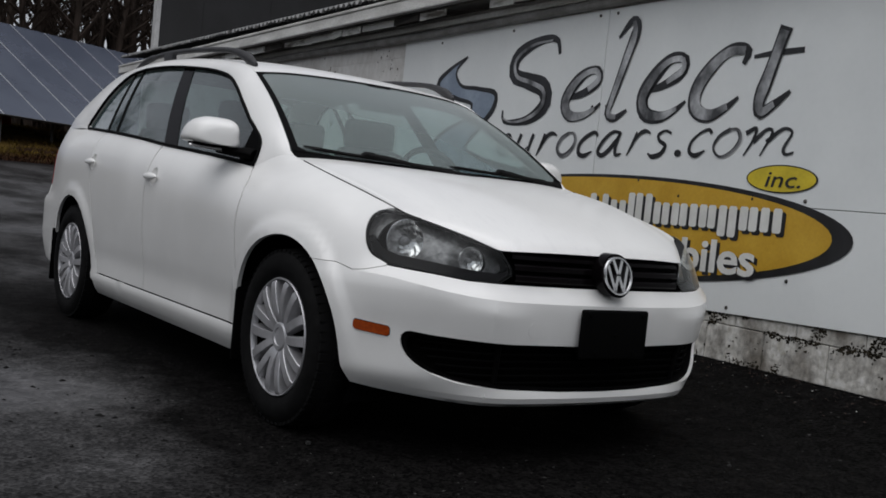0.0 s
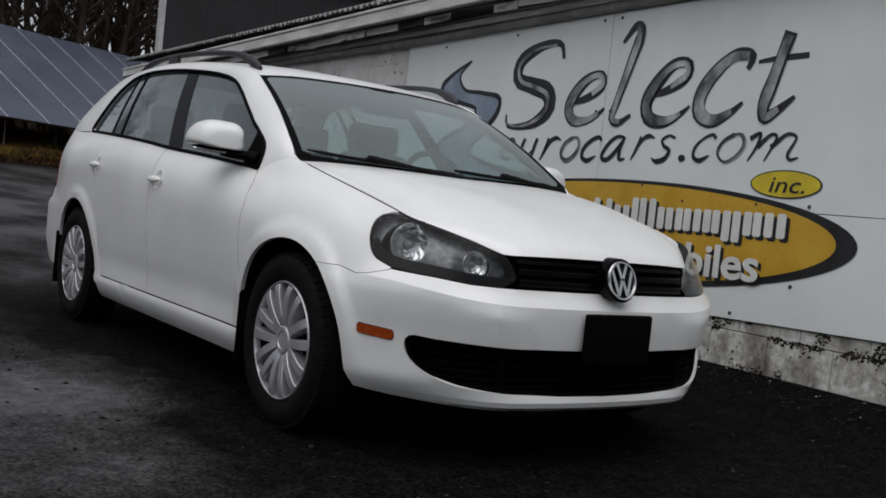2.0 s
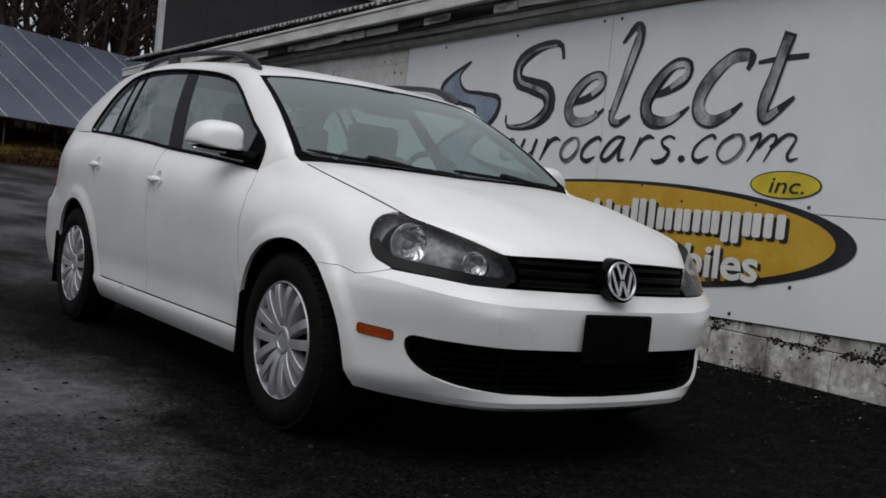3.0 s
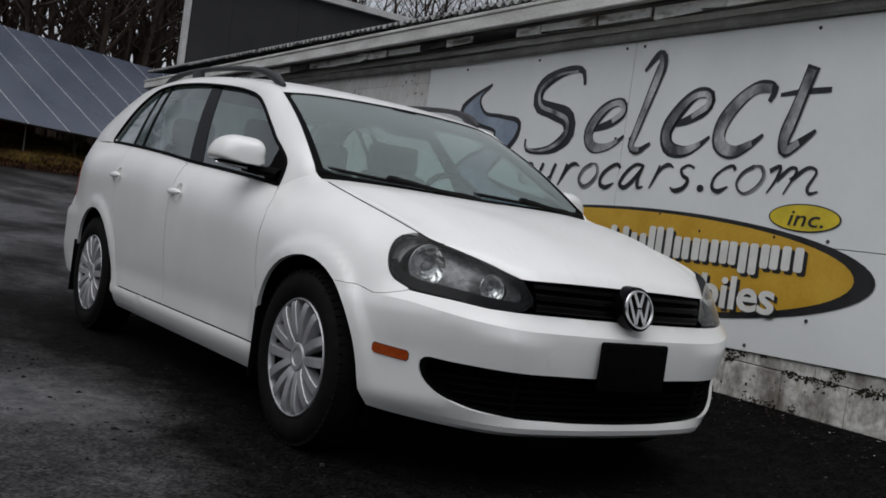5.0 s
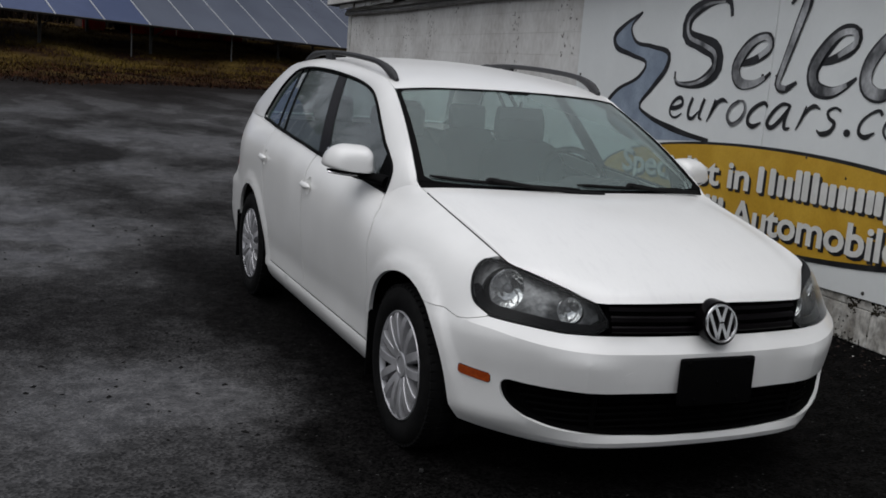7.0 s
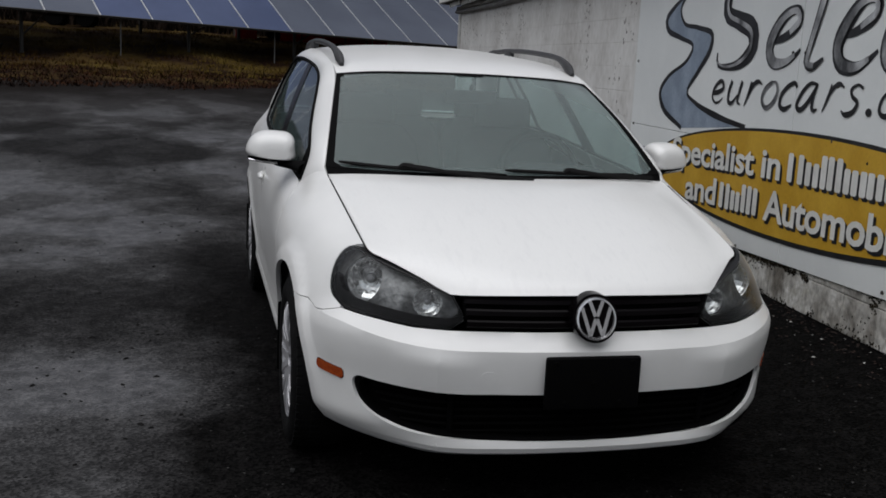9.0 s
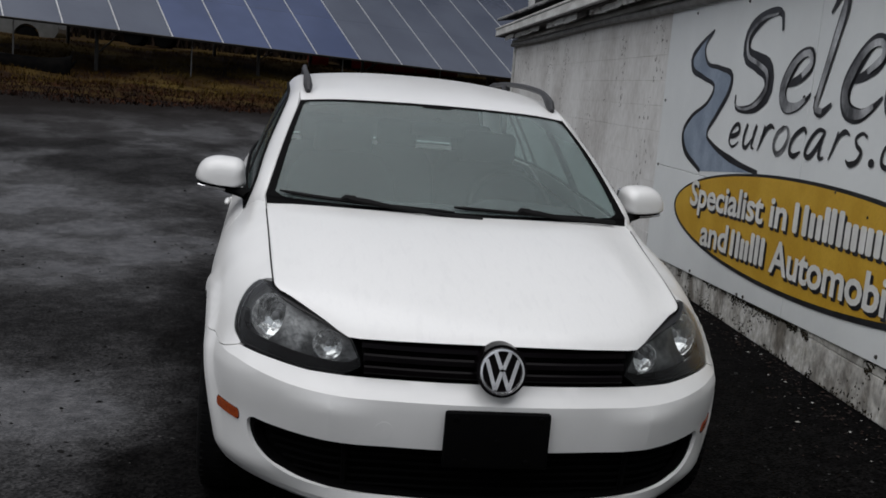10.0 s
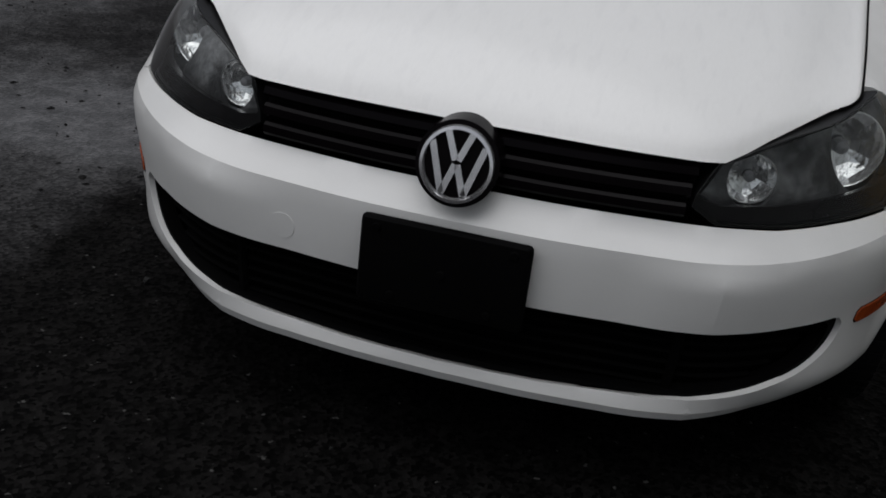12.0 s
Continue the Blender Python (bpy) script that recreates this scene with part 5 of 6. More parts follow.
        base = Vector((x, y + 0.01, z)) - aim * deep * 0.85
        stub = [base, base + aim * deep * 0.3, base + aim * deep * 0.6, base + aim * deep * 0.68]
        part("bulb", tube([(side * p.x, p.y, p.z) for p in stub], [r * 0.2, r * 0.2, r * 0.17, r * 0.05], 10), BULB, light, "bulb with a grey cap")

# ---- bonnet ----
NOSE_Y = pchip([(0, 0.050), (0.2, 0.056), (0.40, 0.090), (0.428, 0.100), (0.50, 0.172), (0.60, 0.290), (0.655, 0.356), (0.668, 0.5), (0.686, 0.8), (0.700, 1.02)])
NOSE_Z = pchip([(0, 0.718), (0.2, 0.717), (0.40, 0.712), (0.428, 0.711), (0.50, 0.741), (0.60, 0.782), (0.655, 0.802), (0.668, 0.8375), (0.686, 0.9045), (0.700, 0.9545)])
COWL_Y = pchip([(0, 0.998), (0.3, 1.010), (0.5, 1.04), (0.66, 1.085), (0.70, 1.10)])
COWL_Z = pchip([(0, 0.970), (0.4, 0.973), (0.60, 0.971), (0.70, 0.966)])
SWELL = pchip([(0, 0), (0.025, 0.10), (0.07, 0.20), (0.16, 0.345), (0.32, 0.545), (0.55, 0.765), (0.8, 0.925), (1, 1)])


def bonnet(x, t):
    a = abs(x)
    y0, y1, z0, z1 = NOSE_Y(a), COWL_Y(a), NOSE_Z(a), COWL_Z(a)
    w = ease(a, 0.42, 0.66)
    s = SWELL(t) * (1 - w) + t ** 0.8 * w
    z = z0 + (z1 - z0) * s
    z += 0.010 * math.exp(-((a - (0.52 + 0.05 * t)) / 0.06) ** 2) * math.sin(math.pi * min(t * 1.05, 1)) + 0.012 * (1 - (a / 0.7) ** 2) * math.sin(math.pi * t)
    return Vector((x, y0 + (y1 - y0) * t, z))


half_cols = [*np.linspace(0, 0.64, 20), *np.linspace(0.6465, 0.6995, 11)]
cols = [-x for x in half_cols[:0:-1]] + half_cols
rows_t = [v ** 1.5 for v in np.linspace(0, 1, 34)]
vs = [bonnet(x, t) for x in cols for t in rows_t]
fs = grid_faces(61, 34)
edge = len(vs)
front_i, left_i, right_i = [i * 34 for i in range(61)], list(range(34)), [60 * 34 + j for j in range(34)]
for line, off, back in ((front_i, Vector((0, 0.02, -0.004)), False), (left_i, Vector((0.004, 0, -0.018)), True), (right_i, Vector((-0.004, 0, -0.018)), False)):
    k = len(vs)
    vs += [vs[i] for i in line] + [vs[i] + off for i in line]
    n = len(line)
    for i in range(n - 1):
        q = (k + i, k + n + i, k + n + i + 1, k + i + 1)
        fs.append(q[::-1] if back else q)
hood = part("bonnet", (vs, fs), WET_PAINT, car, "white bonnet beaded with rain", auto=50)
for side in (1, -1):
    # black strip laid along the shut line as the shade of its gap
    part("bonnet_seal", tube([(side * (a + 0.0015), NOSE_Y(a), NOSE_Z(a) - 0.0005) for a in np.linspace(0.62, 0.6995, 40)], 0.0030, 6), BLACK, hood, "thin black gap round the bonnet")

# ---- screen, pillars, roof ----
WIPER = mat("wiper_black", (0.004, 0.004, 0.004), 0.7, spec=0.15, scale=20, fine=200, mix=0.2)
SCREEN_LOW = spline([(-0.708, 1.110, 0.990), (-0.55, 1.062, 0.980), (-0.3, 1.022, 0.975), (0, 1.010, 0.974), (0.3, 1.022, 0.975), (0.55, 1.062, 0.980), (0.708, 1.110, 0.990)], 41)
SCREEN_TOP = spline([(-0.589, 1.757, 1.340), (-0.45, 1.722, 1.355), (-0.2, 1.695, 1.364), (0, 1.69, 1.366), (0.2, 1.695, 1.364), (0.45, 1.722, 1.355), (0.589, 1.757, 1.340)], 41)


def screen(u, v, out=0.0):
    """The windscreen: u across from 0 to 1, v up."""
    i = u * 40
    k = min(int(i), 39)
    a = SCREEN_LOW[k] + (SCREEN_LOW[k + 1] - SCREEN_LOW[k]) * (i - k)
    b = SCREEN_TOP[k] + (SCREEN_TOP[k + 1] - SCREEN_TOP[k]) * (i - k)
    p = a + (b - a) * v
    up = np.array((0, -0.47, 0.88))
    return Vector(p + up * (0.022 * math.sin(math.pi * v) + out))


windscreen = part("windscreen", ([screen(u, v) for u in np.linspace(0, 1, 31) for v in np.linspace(0, 1, 15)], grid_faces(31, 15)), SCREEN_GLASS, car, "clear windscreen with a black edge")
windscreen.visible_shadow = False
frame_out = [(0, 0), (0.5, 0), (1, 0), (1, 0.5), (1, 1), (0.5, 1), (0, 1), (0, 0.5)]
frame_in = [(0.022, 0.045), (0.045, 0.014), (0.5, 0.004), (0.955, 0.014), (0.978, 0.045), (0.983, 0.94), (0.969, 0.974), (0.56, 0.974), (0.545, 0.955), (0.455, 0.955), (0.44, 0.974), (0.031, 0.974), (0.017, 0.94)]
panel("screen_edge", frame_out, BLACK, lambda u, v: screen(u, v, 0.0025), holes=[frame_in], step=0.04, flange=0, parent=windscreen)
# scuttle between bonnet and screen
low = [screen(u, 0.012, 0.003) for u in np.linspace(0, 1, 41)]
fore = [bonnet(x, 1.0) + Vector((0, -0.03, -0.016)) for x in np.linspace(-0.699, 0.699, 41)]
part("scuttle", ([p for a, b in zip(fore, low) for p in (a, (a + b) / 2 - Vector((0, 0, 0.004)), b)], grid_faces(41, 3)), BLACK, car, "black plastic scuttle")
for x0, x1, pivot, knee in ((-0.655, 0.0, 0.10, 0.40), (0.0, 0.56, 0.64, 0.48)):
    def blade(f):
        u = 0.5 + (x0 + (x1 - x0) * f) / 1.41
        return screen(u, 0.040 - 0.036 * f, 0.010)
    wiper = part("wiper", tube([blade(f) for f in np.linspace(0, 1, 14)], [0.004] + [0.0075] * 12 + [0.004], 6), WIPER, car, "black wiper")
    root = screen(0.5 + pivot / 1.41, 0.0, 0.006) + Vector((0, -0.035, -0.012))
    mid = blade(knee) + Vector((0, -0.006, 0.010))
    part("wiper_arm", tube(spline([root, (root + mid) / 2 + Vector((0, -0.022, -0.004)), mid], 9), [0.011, 0.010, 0.009, 0.008, 0.008, 0.008, 0.010, 0.013, 0.010], 6), WIPER, wiper)
    part("blade_clip", tube([blade(knee - 0.05), blade(knee - 0.02) + Vector((0, 0, 0.012)), blade(knee + 0.03) + Vector((0, 0, 0.012)), blade(knee + 0.07)], [0.006, 0.012, 0.012, 0.006], 6), WIPER, wiper)


def cabin_x(y, z):
    """Half width of the glasshouse."""
    up = z - BELT(y)
    return BELT_X(y) - 0.475 * up + 0.014 * math.sin(math.pi * min(max(up / 0.42, 0), 1))


WINDOW = [(1.266, 0.919), (1.270, 0.965), (1.290, 1.012), (1.385, 1.070), (1.47, 1.111), (1.535, 1.148), (1.62, 1.193), (1.75, 1.260), (1.88, 1.313), (2.07, 1.351), (2.45, 1.386), (2.8, 1.400), (3.09, 1.396), (3.31, 1.365),
          (3.47, 1.278), (3.60, 1.13), (3.63, 1.088), (3.60, BELT(3.6) + 0.002)]
ROOF_LINE = [(0.707, 1.08, 0.968), (0.7125, 1.105, 0.984)] + [tuple(screen(1, v, 0.002) + Vector((0.003, 0, 0))) for v in (0.05, 0.15, 0.3, 0.5, 0.7, 0.88)] + [
             (0.598, 1.755, 1.345), (0.592, 1.88, 1.381), (0.590, 2.05, 1.404), (0.580, 2.44, 1.438), (0.575, 2.8, 1.452), (0.570, 3.08, 1.452),
             (0.568, 3.40, 1.434), (0.58, 3.72, 1.386), (0.65, 3.96, 1.24), (0.70, 4.09, 1.12), (0.715, 4.12, 1.06)]
n_line = 90
win = spline(WINDOW, n_line)
line_out = spline(ROOF_LINE, n_line)
for side in (1, -1):
    rows3 = []
    for (y, z), q in zip(win, line_out):
        xa = cabin_x(y, z)
        a, b = Vector((xa, y, z)), Vector(q)
        out = Vector((0.75, 0, 0.65))
        row = [a - out * 0.022, a]
        for t in (0.15, 0.35, 0.55, 0.75, 0.9):
            row.append(a.lerp(b, t) + out * 0.016 * math.sin(math.pi * t) * min(1, (b - a).length / 0.06) * 0.6)
        row += [b, b + Vector((-0.012, 0, -0.016))]
        rows3.append(row)
    root = [wing_skin(at_y(1.262), 0.917) + Vector((-0.02, 0, 0))]
    for t in (0, 0.15, 0.35, 0.55, 0.75, 0.9, 1):
        root.append(wing_skin(at_y(1.262) + (top_edge[0][0] - at_y(1.262)) * t, 0.917 + (top_edge[0][1] - 0.917) * t))
    root.append(root[-1] + Vector((-0.012, 0, -0.016)))
    shift = [p - q for p, q in zip(root, rows3[0])]
    for i in range(9):
        rows3[i] = [p + q * (1 - ease(i, 0, 8)) for p, q in zip(rows3[i], shift)]
    vs = [Vector((side * p.x, p.y, p.z)) for r in rows3 for p in r]
    part("side_frame", (vs, grid_faces(n_line, 9, flip=side > 0)), PAINT, car, auto=50)
    # lower rear pillar skin down to the quarter
    vs = []
    for y in np.linspace(3.56, 4.16, 16):
        zt = float(np.interp(y, [3.56, 3.63, 4.10, 4.16], [BELT(3.56) + 0.02, 1.09, 1.10, 1.06]))
        for t in (0, 0.5, 1):
            z = BELT(y) - 0.004 + (zt - BELT(y)) * t
            q = skin(at_y(y), BELT(y) - 0.004)
            x = q.x + (min(cabin_x(y, z), q.x) - q.x) * t
            vs.append(Vector((side * x, q.y, z)))
    part("pillar_foot", (vs, grid_faces(16, 3, flip=side < 0)), PAINT, car)
    # glass, one pane a window, with the black posts between
    low = [(y, BELT(y) + 0.002) for y in np.linspace(3.60, 1.285, 30)]
    opening = [tuple(p) for p in win ] + low[1:]

    def glass_at(y, z):
        return Vector((cabin_x(y, z) - 0.012, y, z))

    def clip(poly, keep):
        out = []
        for p, q in zip(poly, poly[1:] + poly[:1]):
            fp, fq = keep(p), keep(q)
            if fp >= 0:
                out.append(p)
            if fp * fq < 0:
                t = fp / (fp - fq)
                out.append((p[0] + (q[0] - p[0]) * t, p[1] + (q[1] - p[1]) * t))
        return out

    def post(y_low, y_high):
        return lambda p: p[0] - (y_low + (y_high - y_low) * (p[1] - 1.0) / 0.385)

    cuts = [(1.42, 1.42), (2.08, 2.37), (2.23, 2.49), (2.92, 3.06), (2.96, 3.095), (3.11, 3.20), (3.145, 3.235)]
    pieces = [("mirror_sail", None, cuts[0], BLACK), ("door_glass", cuts[0], cuts[1], SIDE_GLASS), ("pillar_cover", cuts[1], cuts[2], GLOSSY_BLACK), ("door_glass", cuts[2], cuts[3], SIDE_GLASS),
              ("window_bar", cuts[3], cuts[4], BLACK), ("fixed_glass", cuts[4], cuts[5], SIDE_GLASS), ("window_bar", cuts[5], cuts[6], BLACK), ("quarter_glass", cuts[6], None, SIDE_GLASS)]
    for name, lo_cut, hi_cut, m in pieces:
        poly = opening
        if lo_cut:
            poly = clip(poly, post(*lo_cut))
        if hi_cut:
            g = post(*hi_cut)
            poly = clip(poly, lambda p: -g(p))
        pane = panel(name, poly, m, glass_at, side=side, step=0.07, flange=0.006 if m is not SIDE_GLASS else 0, lift=0.003 if m is not SIDE_GLASS else 0.0)
        if m is SIDE_GLASS:
            pane.visible_shadow = False
    seal = [Vector((side * (cabin_x(y, z) + 0.001), y, z)) for y, z in opening]
    part("window_seal", tube(seal + [seal[0]], 0.0085, 6, cap=False), BLACK, car, "black window seal")
    # roof rail on two feet
    rail = spline([(0.556, 1.83, 1.380), (0.560, 1.93, 1.422), (0.565, 2.06, 1.455), (0.568, 2.3, 1.476), (0.562, 2.7, 1.492), (0.556, 3.05, 1.490), (0.552, 3.30, 1.468), (0.55, 3.42, 1.430)], 46)
    part("roof_rail", tube([(side * p[0], p[1], p[2]) for p in rail], [0.010, 0.017, 0.021, 0.020, 0.018, 0.016, 0.0145, 0.0135] + [0.012] * 30 + [0.016] * 8, 10, 1.15), RAIL, car, "dark grey roof rail")
    for y, h in ((2.9, 1.445),):
        part("rail_foot", box(side * 0.56 - 0.014, side * 0.56 + 0.014, y - 0.06, y + 0.06, h - 0.02, 1.492, 0.008), RAIL, car)
    # door mirror: shell with a flat foot, dark lower edge, arm, glass
    shell = resample(spline([(0.796, 0.988), (0.797, 1.03), (0.801, 1.070), (0.822, 1.092), (0.87, 1.099), (0.928, 1.096), (0.970, 1.074), (0.993, 1.032), (0.994, 1.002), (0.94, 0.990), (0.86, 0.985)], 60, closed=True), 1.0)
    turns = [radians(a) for a in (-30, -15, 0, 14, 28, 42, 55, 67, 77, 86)]
    vs, fs = [], []
    for th in turns:
        k = math.cos(th) ** 0.42
        for p in shell:
            x, z = 0.885 + (p[0] - 0.885) * k, 0.990 + (p[1] - 0.990) * k
            vs.append(Vector((side * x, 1.470 + 0.22 * (x - 0.9) - 0.105 * math.sin(th), z)))
    n = len(shell)
    for i in range(len(turns) - 1):
        fs += [(i * n + k, i * n + (k + 1) % n, (i + 1) * n + (k + 1) % n, (i + 1) * n + k) for k in range(n)]
    fs.append(tuple(range((len(turns) - 1) * n, len(turns) * n)))
    if side < 0:
        fs = [q[::-1] for q in fs]
    mirror = part("door_mirror", (vs, fs), PAINT, car, "white door mirror shell", auto=60)
    strip = [(side * (0.835 + 0.15 * f), 1.392 + 0.055 * f + 0.02 * f ** 3, 0.976 + 0.010 * f * f) for f in np.linspace(0, 1, 9)]
    part("mirror_rim", tube(strip, [0.012] * 8 + [0.006], 8, 0.8), BLACK, mirror)
    part("mirror_lamp", tube([(x - side * 0.002, y - 0.009, z - 0.008) for x, y, z in strip[2:]], [0.0055] * 7, 6), CHROME, mirror, "thin indicator strip")
    part("mirror_arm", tube(spline([(side * 0.762, 1.31, 0.958), (side * 0.785, 1.345, 0.965), (side * 0.82, 1.39, 0.966), (side * 0.875, 1.435, 0.968)], 10), [0.040, 0.040, 0.038, 0.035, 0.032, 0.030, 0.028, 0.026, 0.023, 0.018], 12, 0.62), BLACK, mirror, "black mirror arm")
    bm = box(side * 0.89 - 0.085, side * 0.89 + 0.085, 1.510, 1.516, 0.990, 1.078, 0.02, 3)
    part("mirror_glass", bm, CHROME, mirror)

# roof skin
EDGE_Z = pchip([(p[1], p[2]) for p in ROOF_LINE[8:16]])
EDGE_X = pchip([(p[1], p[0]) for p in ROOF_LINE[8:16]])
CROWN = pchip([(1.68, 1.369), (1.8, 1.396), (2.0, 1.430), (2.4, 1.474), (2.8, 1.494), (3.2, 1.490), (3.72, 1.440)])
vs = []
for i in range(41):
    u = i / 40
    front_p = SCREEN_TOP[i]
    for j in range(30):
        t = j / 29
        y = front_p[1] + 0.004 + (3.72 - front_p[1]) * t
        k = 2 * u - 1
        xe = EDGE_X(max(y, 1.755))
        x = k * (xe * min(1, t * 12) + abs(0.589) * (1 - min(1, t * 12)))
        z = CROWN(y) - (CROWN(y) - EDGE_Z(max(y, 1.755))) * abs(k) ** 2.4
        if t == 0:
            z = front_p[2] + 0.002
        vs.append(Vector((x, y, z)))
part("roof", (vs, grid_faces(41, 30)), WET_PAINT, car)
# tailgate: glass, panel; rear bumper
vs = []
for i in range(21):
    k = 2 * i / 20 - 1
    for t in np.linspace(0, 1, 8):
        y, z = 3.71 + 0.49 * t - 0.03 * t * t - 0.05 * k * k, 1.438 - 0.378 * t - 0.045 * k * k * (1 - t)
        vs.append(Vector((k * (0.58 + 0.13 * t), y, z)))
part("tailgate_glass", (vs, grid_faces(21, 8)), SIDE_GLASS, car).visible_shadow = False
panel("tailgate", [(at_y(4.22), 0.3), (2 * S_END - at_y(4.22), 0.3), (2 * S_END - at_y(4.2), 1.07), (at_y(4.2), 1.07)], PAINT,
      lambda s, z: skin(s, z) if s <= S_END else (lambda p: Vector((-p.x, p.y, p.z)))(skin(2 * S_END - s, z)), step=0.06)

# ---- wheels ----
def wheel(side, hy):
    cx = side * 0.79

    def lathe(profile, n=48):
        vs, fs = [], []
        m = len(profile)
        for i in range(n):
            a = 2 * math.pi * i / n
            for r, o in profile:
                vs.append(Vector((cx + side * o, hy + r * math.cos(a), 0.315 + r * math.sin(a))))
        for i in range(n):
            j = (i + 1) % n
            for k in range(m - 1):
                q = (i * m + k, j * m + k, j * m + k + 1, i * m + k + 1)
                fs.append(q if side > 0 else q[::-1])
        return vs, fs

    hub = part("wheel", lathe([(0.02, -0.02), (0.19, -0.02), (0.20, 0.03), (0.20, -0.10), (0.02, -0.10)]), DEEP, car)
    part("tyre", lathe([(0.205, -0.10), (0.27, -0.115), (0.302, -0.105), (0.313, -0.085), (0.315, -0.04), (0.3155, 0.0), (0.314, 0.045), (0.309, 0.062), (0.297, 0.078), (0.275, 0.088), (0.252, 0.090), (0.232, 0.086),
                        (0.214, 0.076), (0.205, 0.068), (0.203, 0.0)], 64), RUBBER, hub)
    # tread blocks along the shoulders
    shapes = []
    for k in range(60):
        a = 2 * math.pi * k / 60
        for o0, o1, da in ((-0.085, -0.03, 0.02), (-0.022, 0.022, 0.0), (0.03, 0.074, 0.02)):
            vs = []
            for aa in (a + da, a + da + 0.075):
                for r, o in ((0.300, o0), (0.319 if abs(o0 + o1) < 0.06 else 0.315, o0), (0.319 if abs(o0 + o1) < 0.06 else 0.312, o1), (0.300, o1)):
                    vs.append(Vector((cx + side * o, hy + r * math.cos(aa), 0.315 + r * math.sin(aa))))
            shapes.append((vs, [(0, 1, 5, 4), (1, 2, 6, 5), (2, 3, 7, 6), (0, 3, 2, 1), (4, 5, 6, 7)]))
    tagged(part("tread", joined(shapes), RUBBER, hub, smooth=False), kind="stuff")
    cover = part("wheel_cover", lathe([(0.211, 0.060), (0.211, 0.077), (0.208, 0.081), (0.205, 0.080), (0.202, 0.074), (0.200, 0.058)], 64), SILVER, hub, "silver many-bladed wheel cover")
    part("cover_back", lathe([(0.192, 0.045), (0.10, 0.042), (0.01, 0.042)]), DEEP, cover)
    part("cover_hub", lathe([(0.056, 0.045), (0.055, 0.066), (0.046, 0.073), (0.033, 0.073), (0.031, 0.069), (0.0005, 0.070)], 40), SILVER, cover)
    for k in range(14):
        pair, sgn = 2 * math.pi * (k // 2) / 7 + 0.187, 1 if k % 2 else -1
        vs = []
        prof = [(0.044, 0.015, 0.015, 0.064), (0.060, 0.018, 0.015, 0.072), (0.085, 0.022, 0.0155, 0.079), (0.120, 0.028, 0.016, 0.084), (0.160, 0.034, 0.0165, 0.086), (0.190, 0.038, 0.017, 0.084),
                (0.2015, 0.039, 0.017, 0.079)]
        for r, aside, half_w, o in prof:
            a0 = pair + sgn * math.asin(aside / r)
            for f, lift in ((-1.16, -0.042), (-1.0, -0.003), (-0.90, 0.0), (0.90, 0.0), (1.0, -0.003), (1.16, -0.042)):
                aa = a0 + half_w * f / r
                vs.append(Vector((cx + side * (o + lift), hy + r * math.cos(aa), 0.315 + r * math.sin(aa))))
        part("spoke", (vs, grid_faces(len(prof), 6, flip=side > 0)), SILVER, cover, auto=22)
    return hub


for side in (1, -1):
    for hy, hz in HUBS:
        wheel(side, hy)

# ---- underside and cabin ----
part("underbody", box(-0.62, 0.62, 0.42, 4.2, 0.19, 0.26), DEEP, car, smooth=False)
part("splash_tray", box(-0.50, 0.50, 0.14, 0.5, 0.205, 0.235), DEEP, car, smooth=False)
vs = []
runs = np.linspace(0.05, S_END, 60)
for sgn in (1, -1):
    for s in runs:
        y = float(np.interp(s, plan_s, plan[:, 1]))
        for z in (0.22, 0.45, 0.62 if y < 1.1 else BELT(y) - 0.06):
            p = skin(s, z, -0.075 if min(abs(y - 0.776), abs(y - 3.353)) > 0.42 else -0.30)
            vs.append(Vector((sgn * p.x, p.y, z)))
part("inner_shell", (vs, grid_faces(60, 3) + grid_faces(60, 3, 180)), DEEP, car)
part("engine_bay_cover", box(-0.60, 0.60, 0.42, 1.0, 0.56, 0.62), DEEP, car, smooth=False)
part("cabin_floor", box(-0.72, 0.72, 1.05, 4.2, 0.24, 0.34), DASH, car, smooth=False)
dash_vs = []
for x in np.linspace(-0.74, 0.74, 25):
    for y, z in ((1.06, 0.935), (1.22, 0.955), (1.42, 0.965 + (0.035 if 0.18 < x < 0.56 else 0)), (1.52, 0.94), (1.55, 0.85), (1.50, 0.5)):
        dash_vs.append(Vector((x, y, z - 0.02 * (x / 0.74) ** 2)))
part("dashboard", (dash_vs, grid_faces(25, 6)), DASH, car, "dark grey dashboard", auto=60)
wheel_c = Vector((0.36, 1.66, 0.93))
tilt_m = Matrix.Translation(wheel_c) @ pose(0, 0, 0, 66, 0, 0)
part("steering_wheel", tube([tilt_m @ Vector((0.185 * math.cos(a), 0.185 * math.sin(a), 0)) for a in np.linspace(0, 2 * math.pi, 33)], 0.016, 8, cap=False), BLACK, car, "black steering wheel")
part("wheel_boss", box(0.30, 0.42, 1.64, 1.70, 0.87, 0.97, 0.02), BLACK, car)
part("rear_view_mirror", box(-0.12, 0.12, 1.60, 1.64, 1.235, 1.295, 0.015, 3), BLACK, car)
part("mirror_stalk", tube([(0, 1.63, 1.28), (0, 1.615, 1.318)], 0.008, 6), BLACK, car)


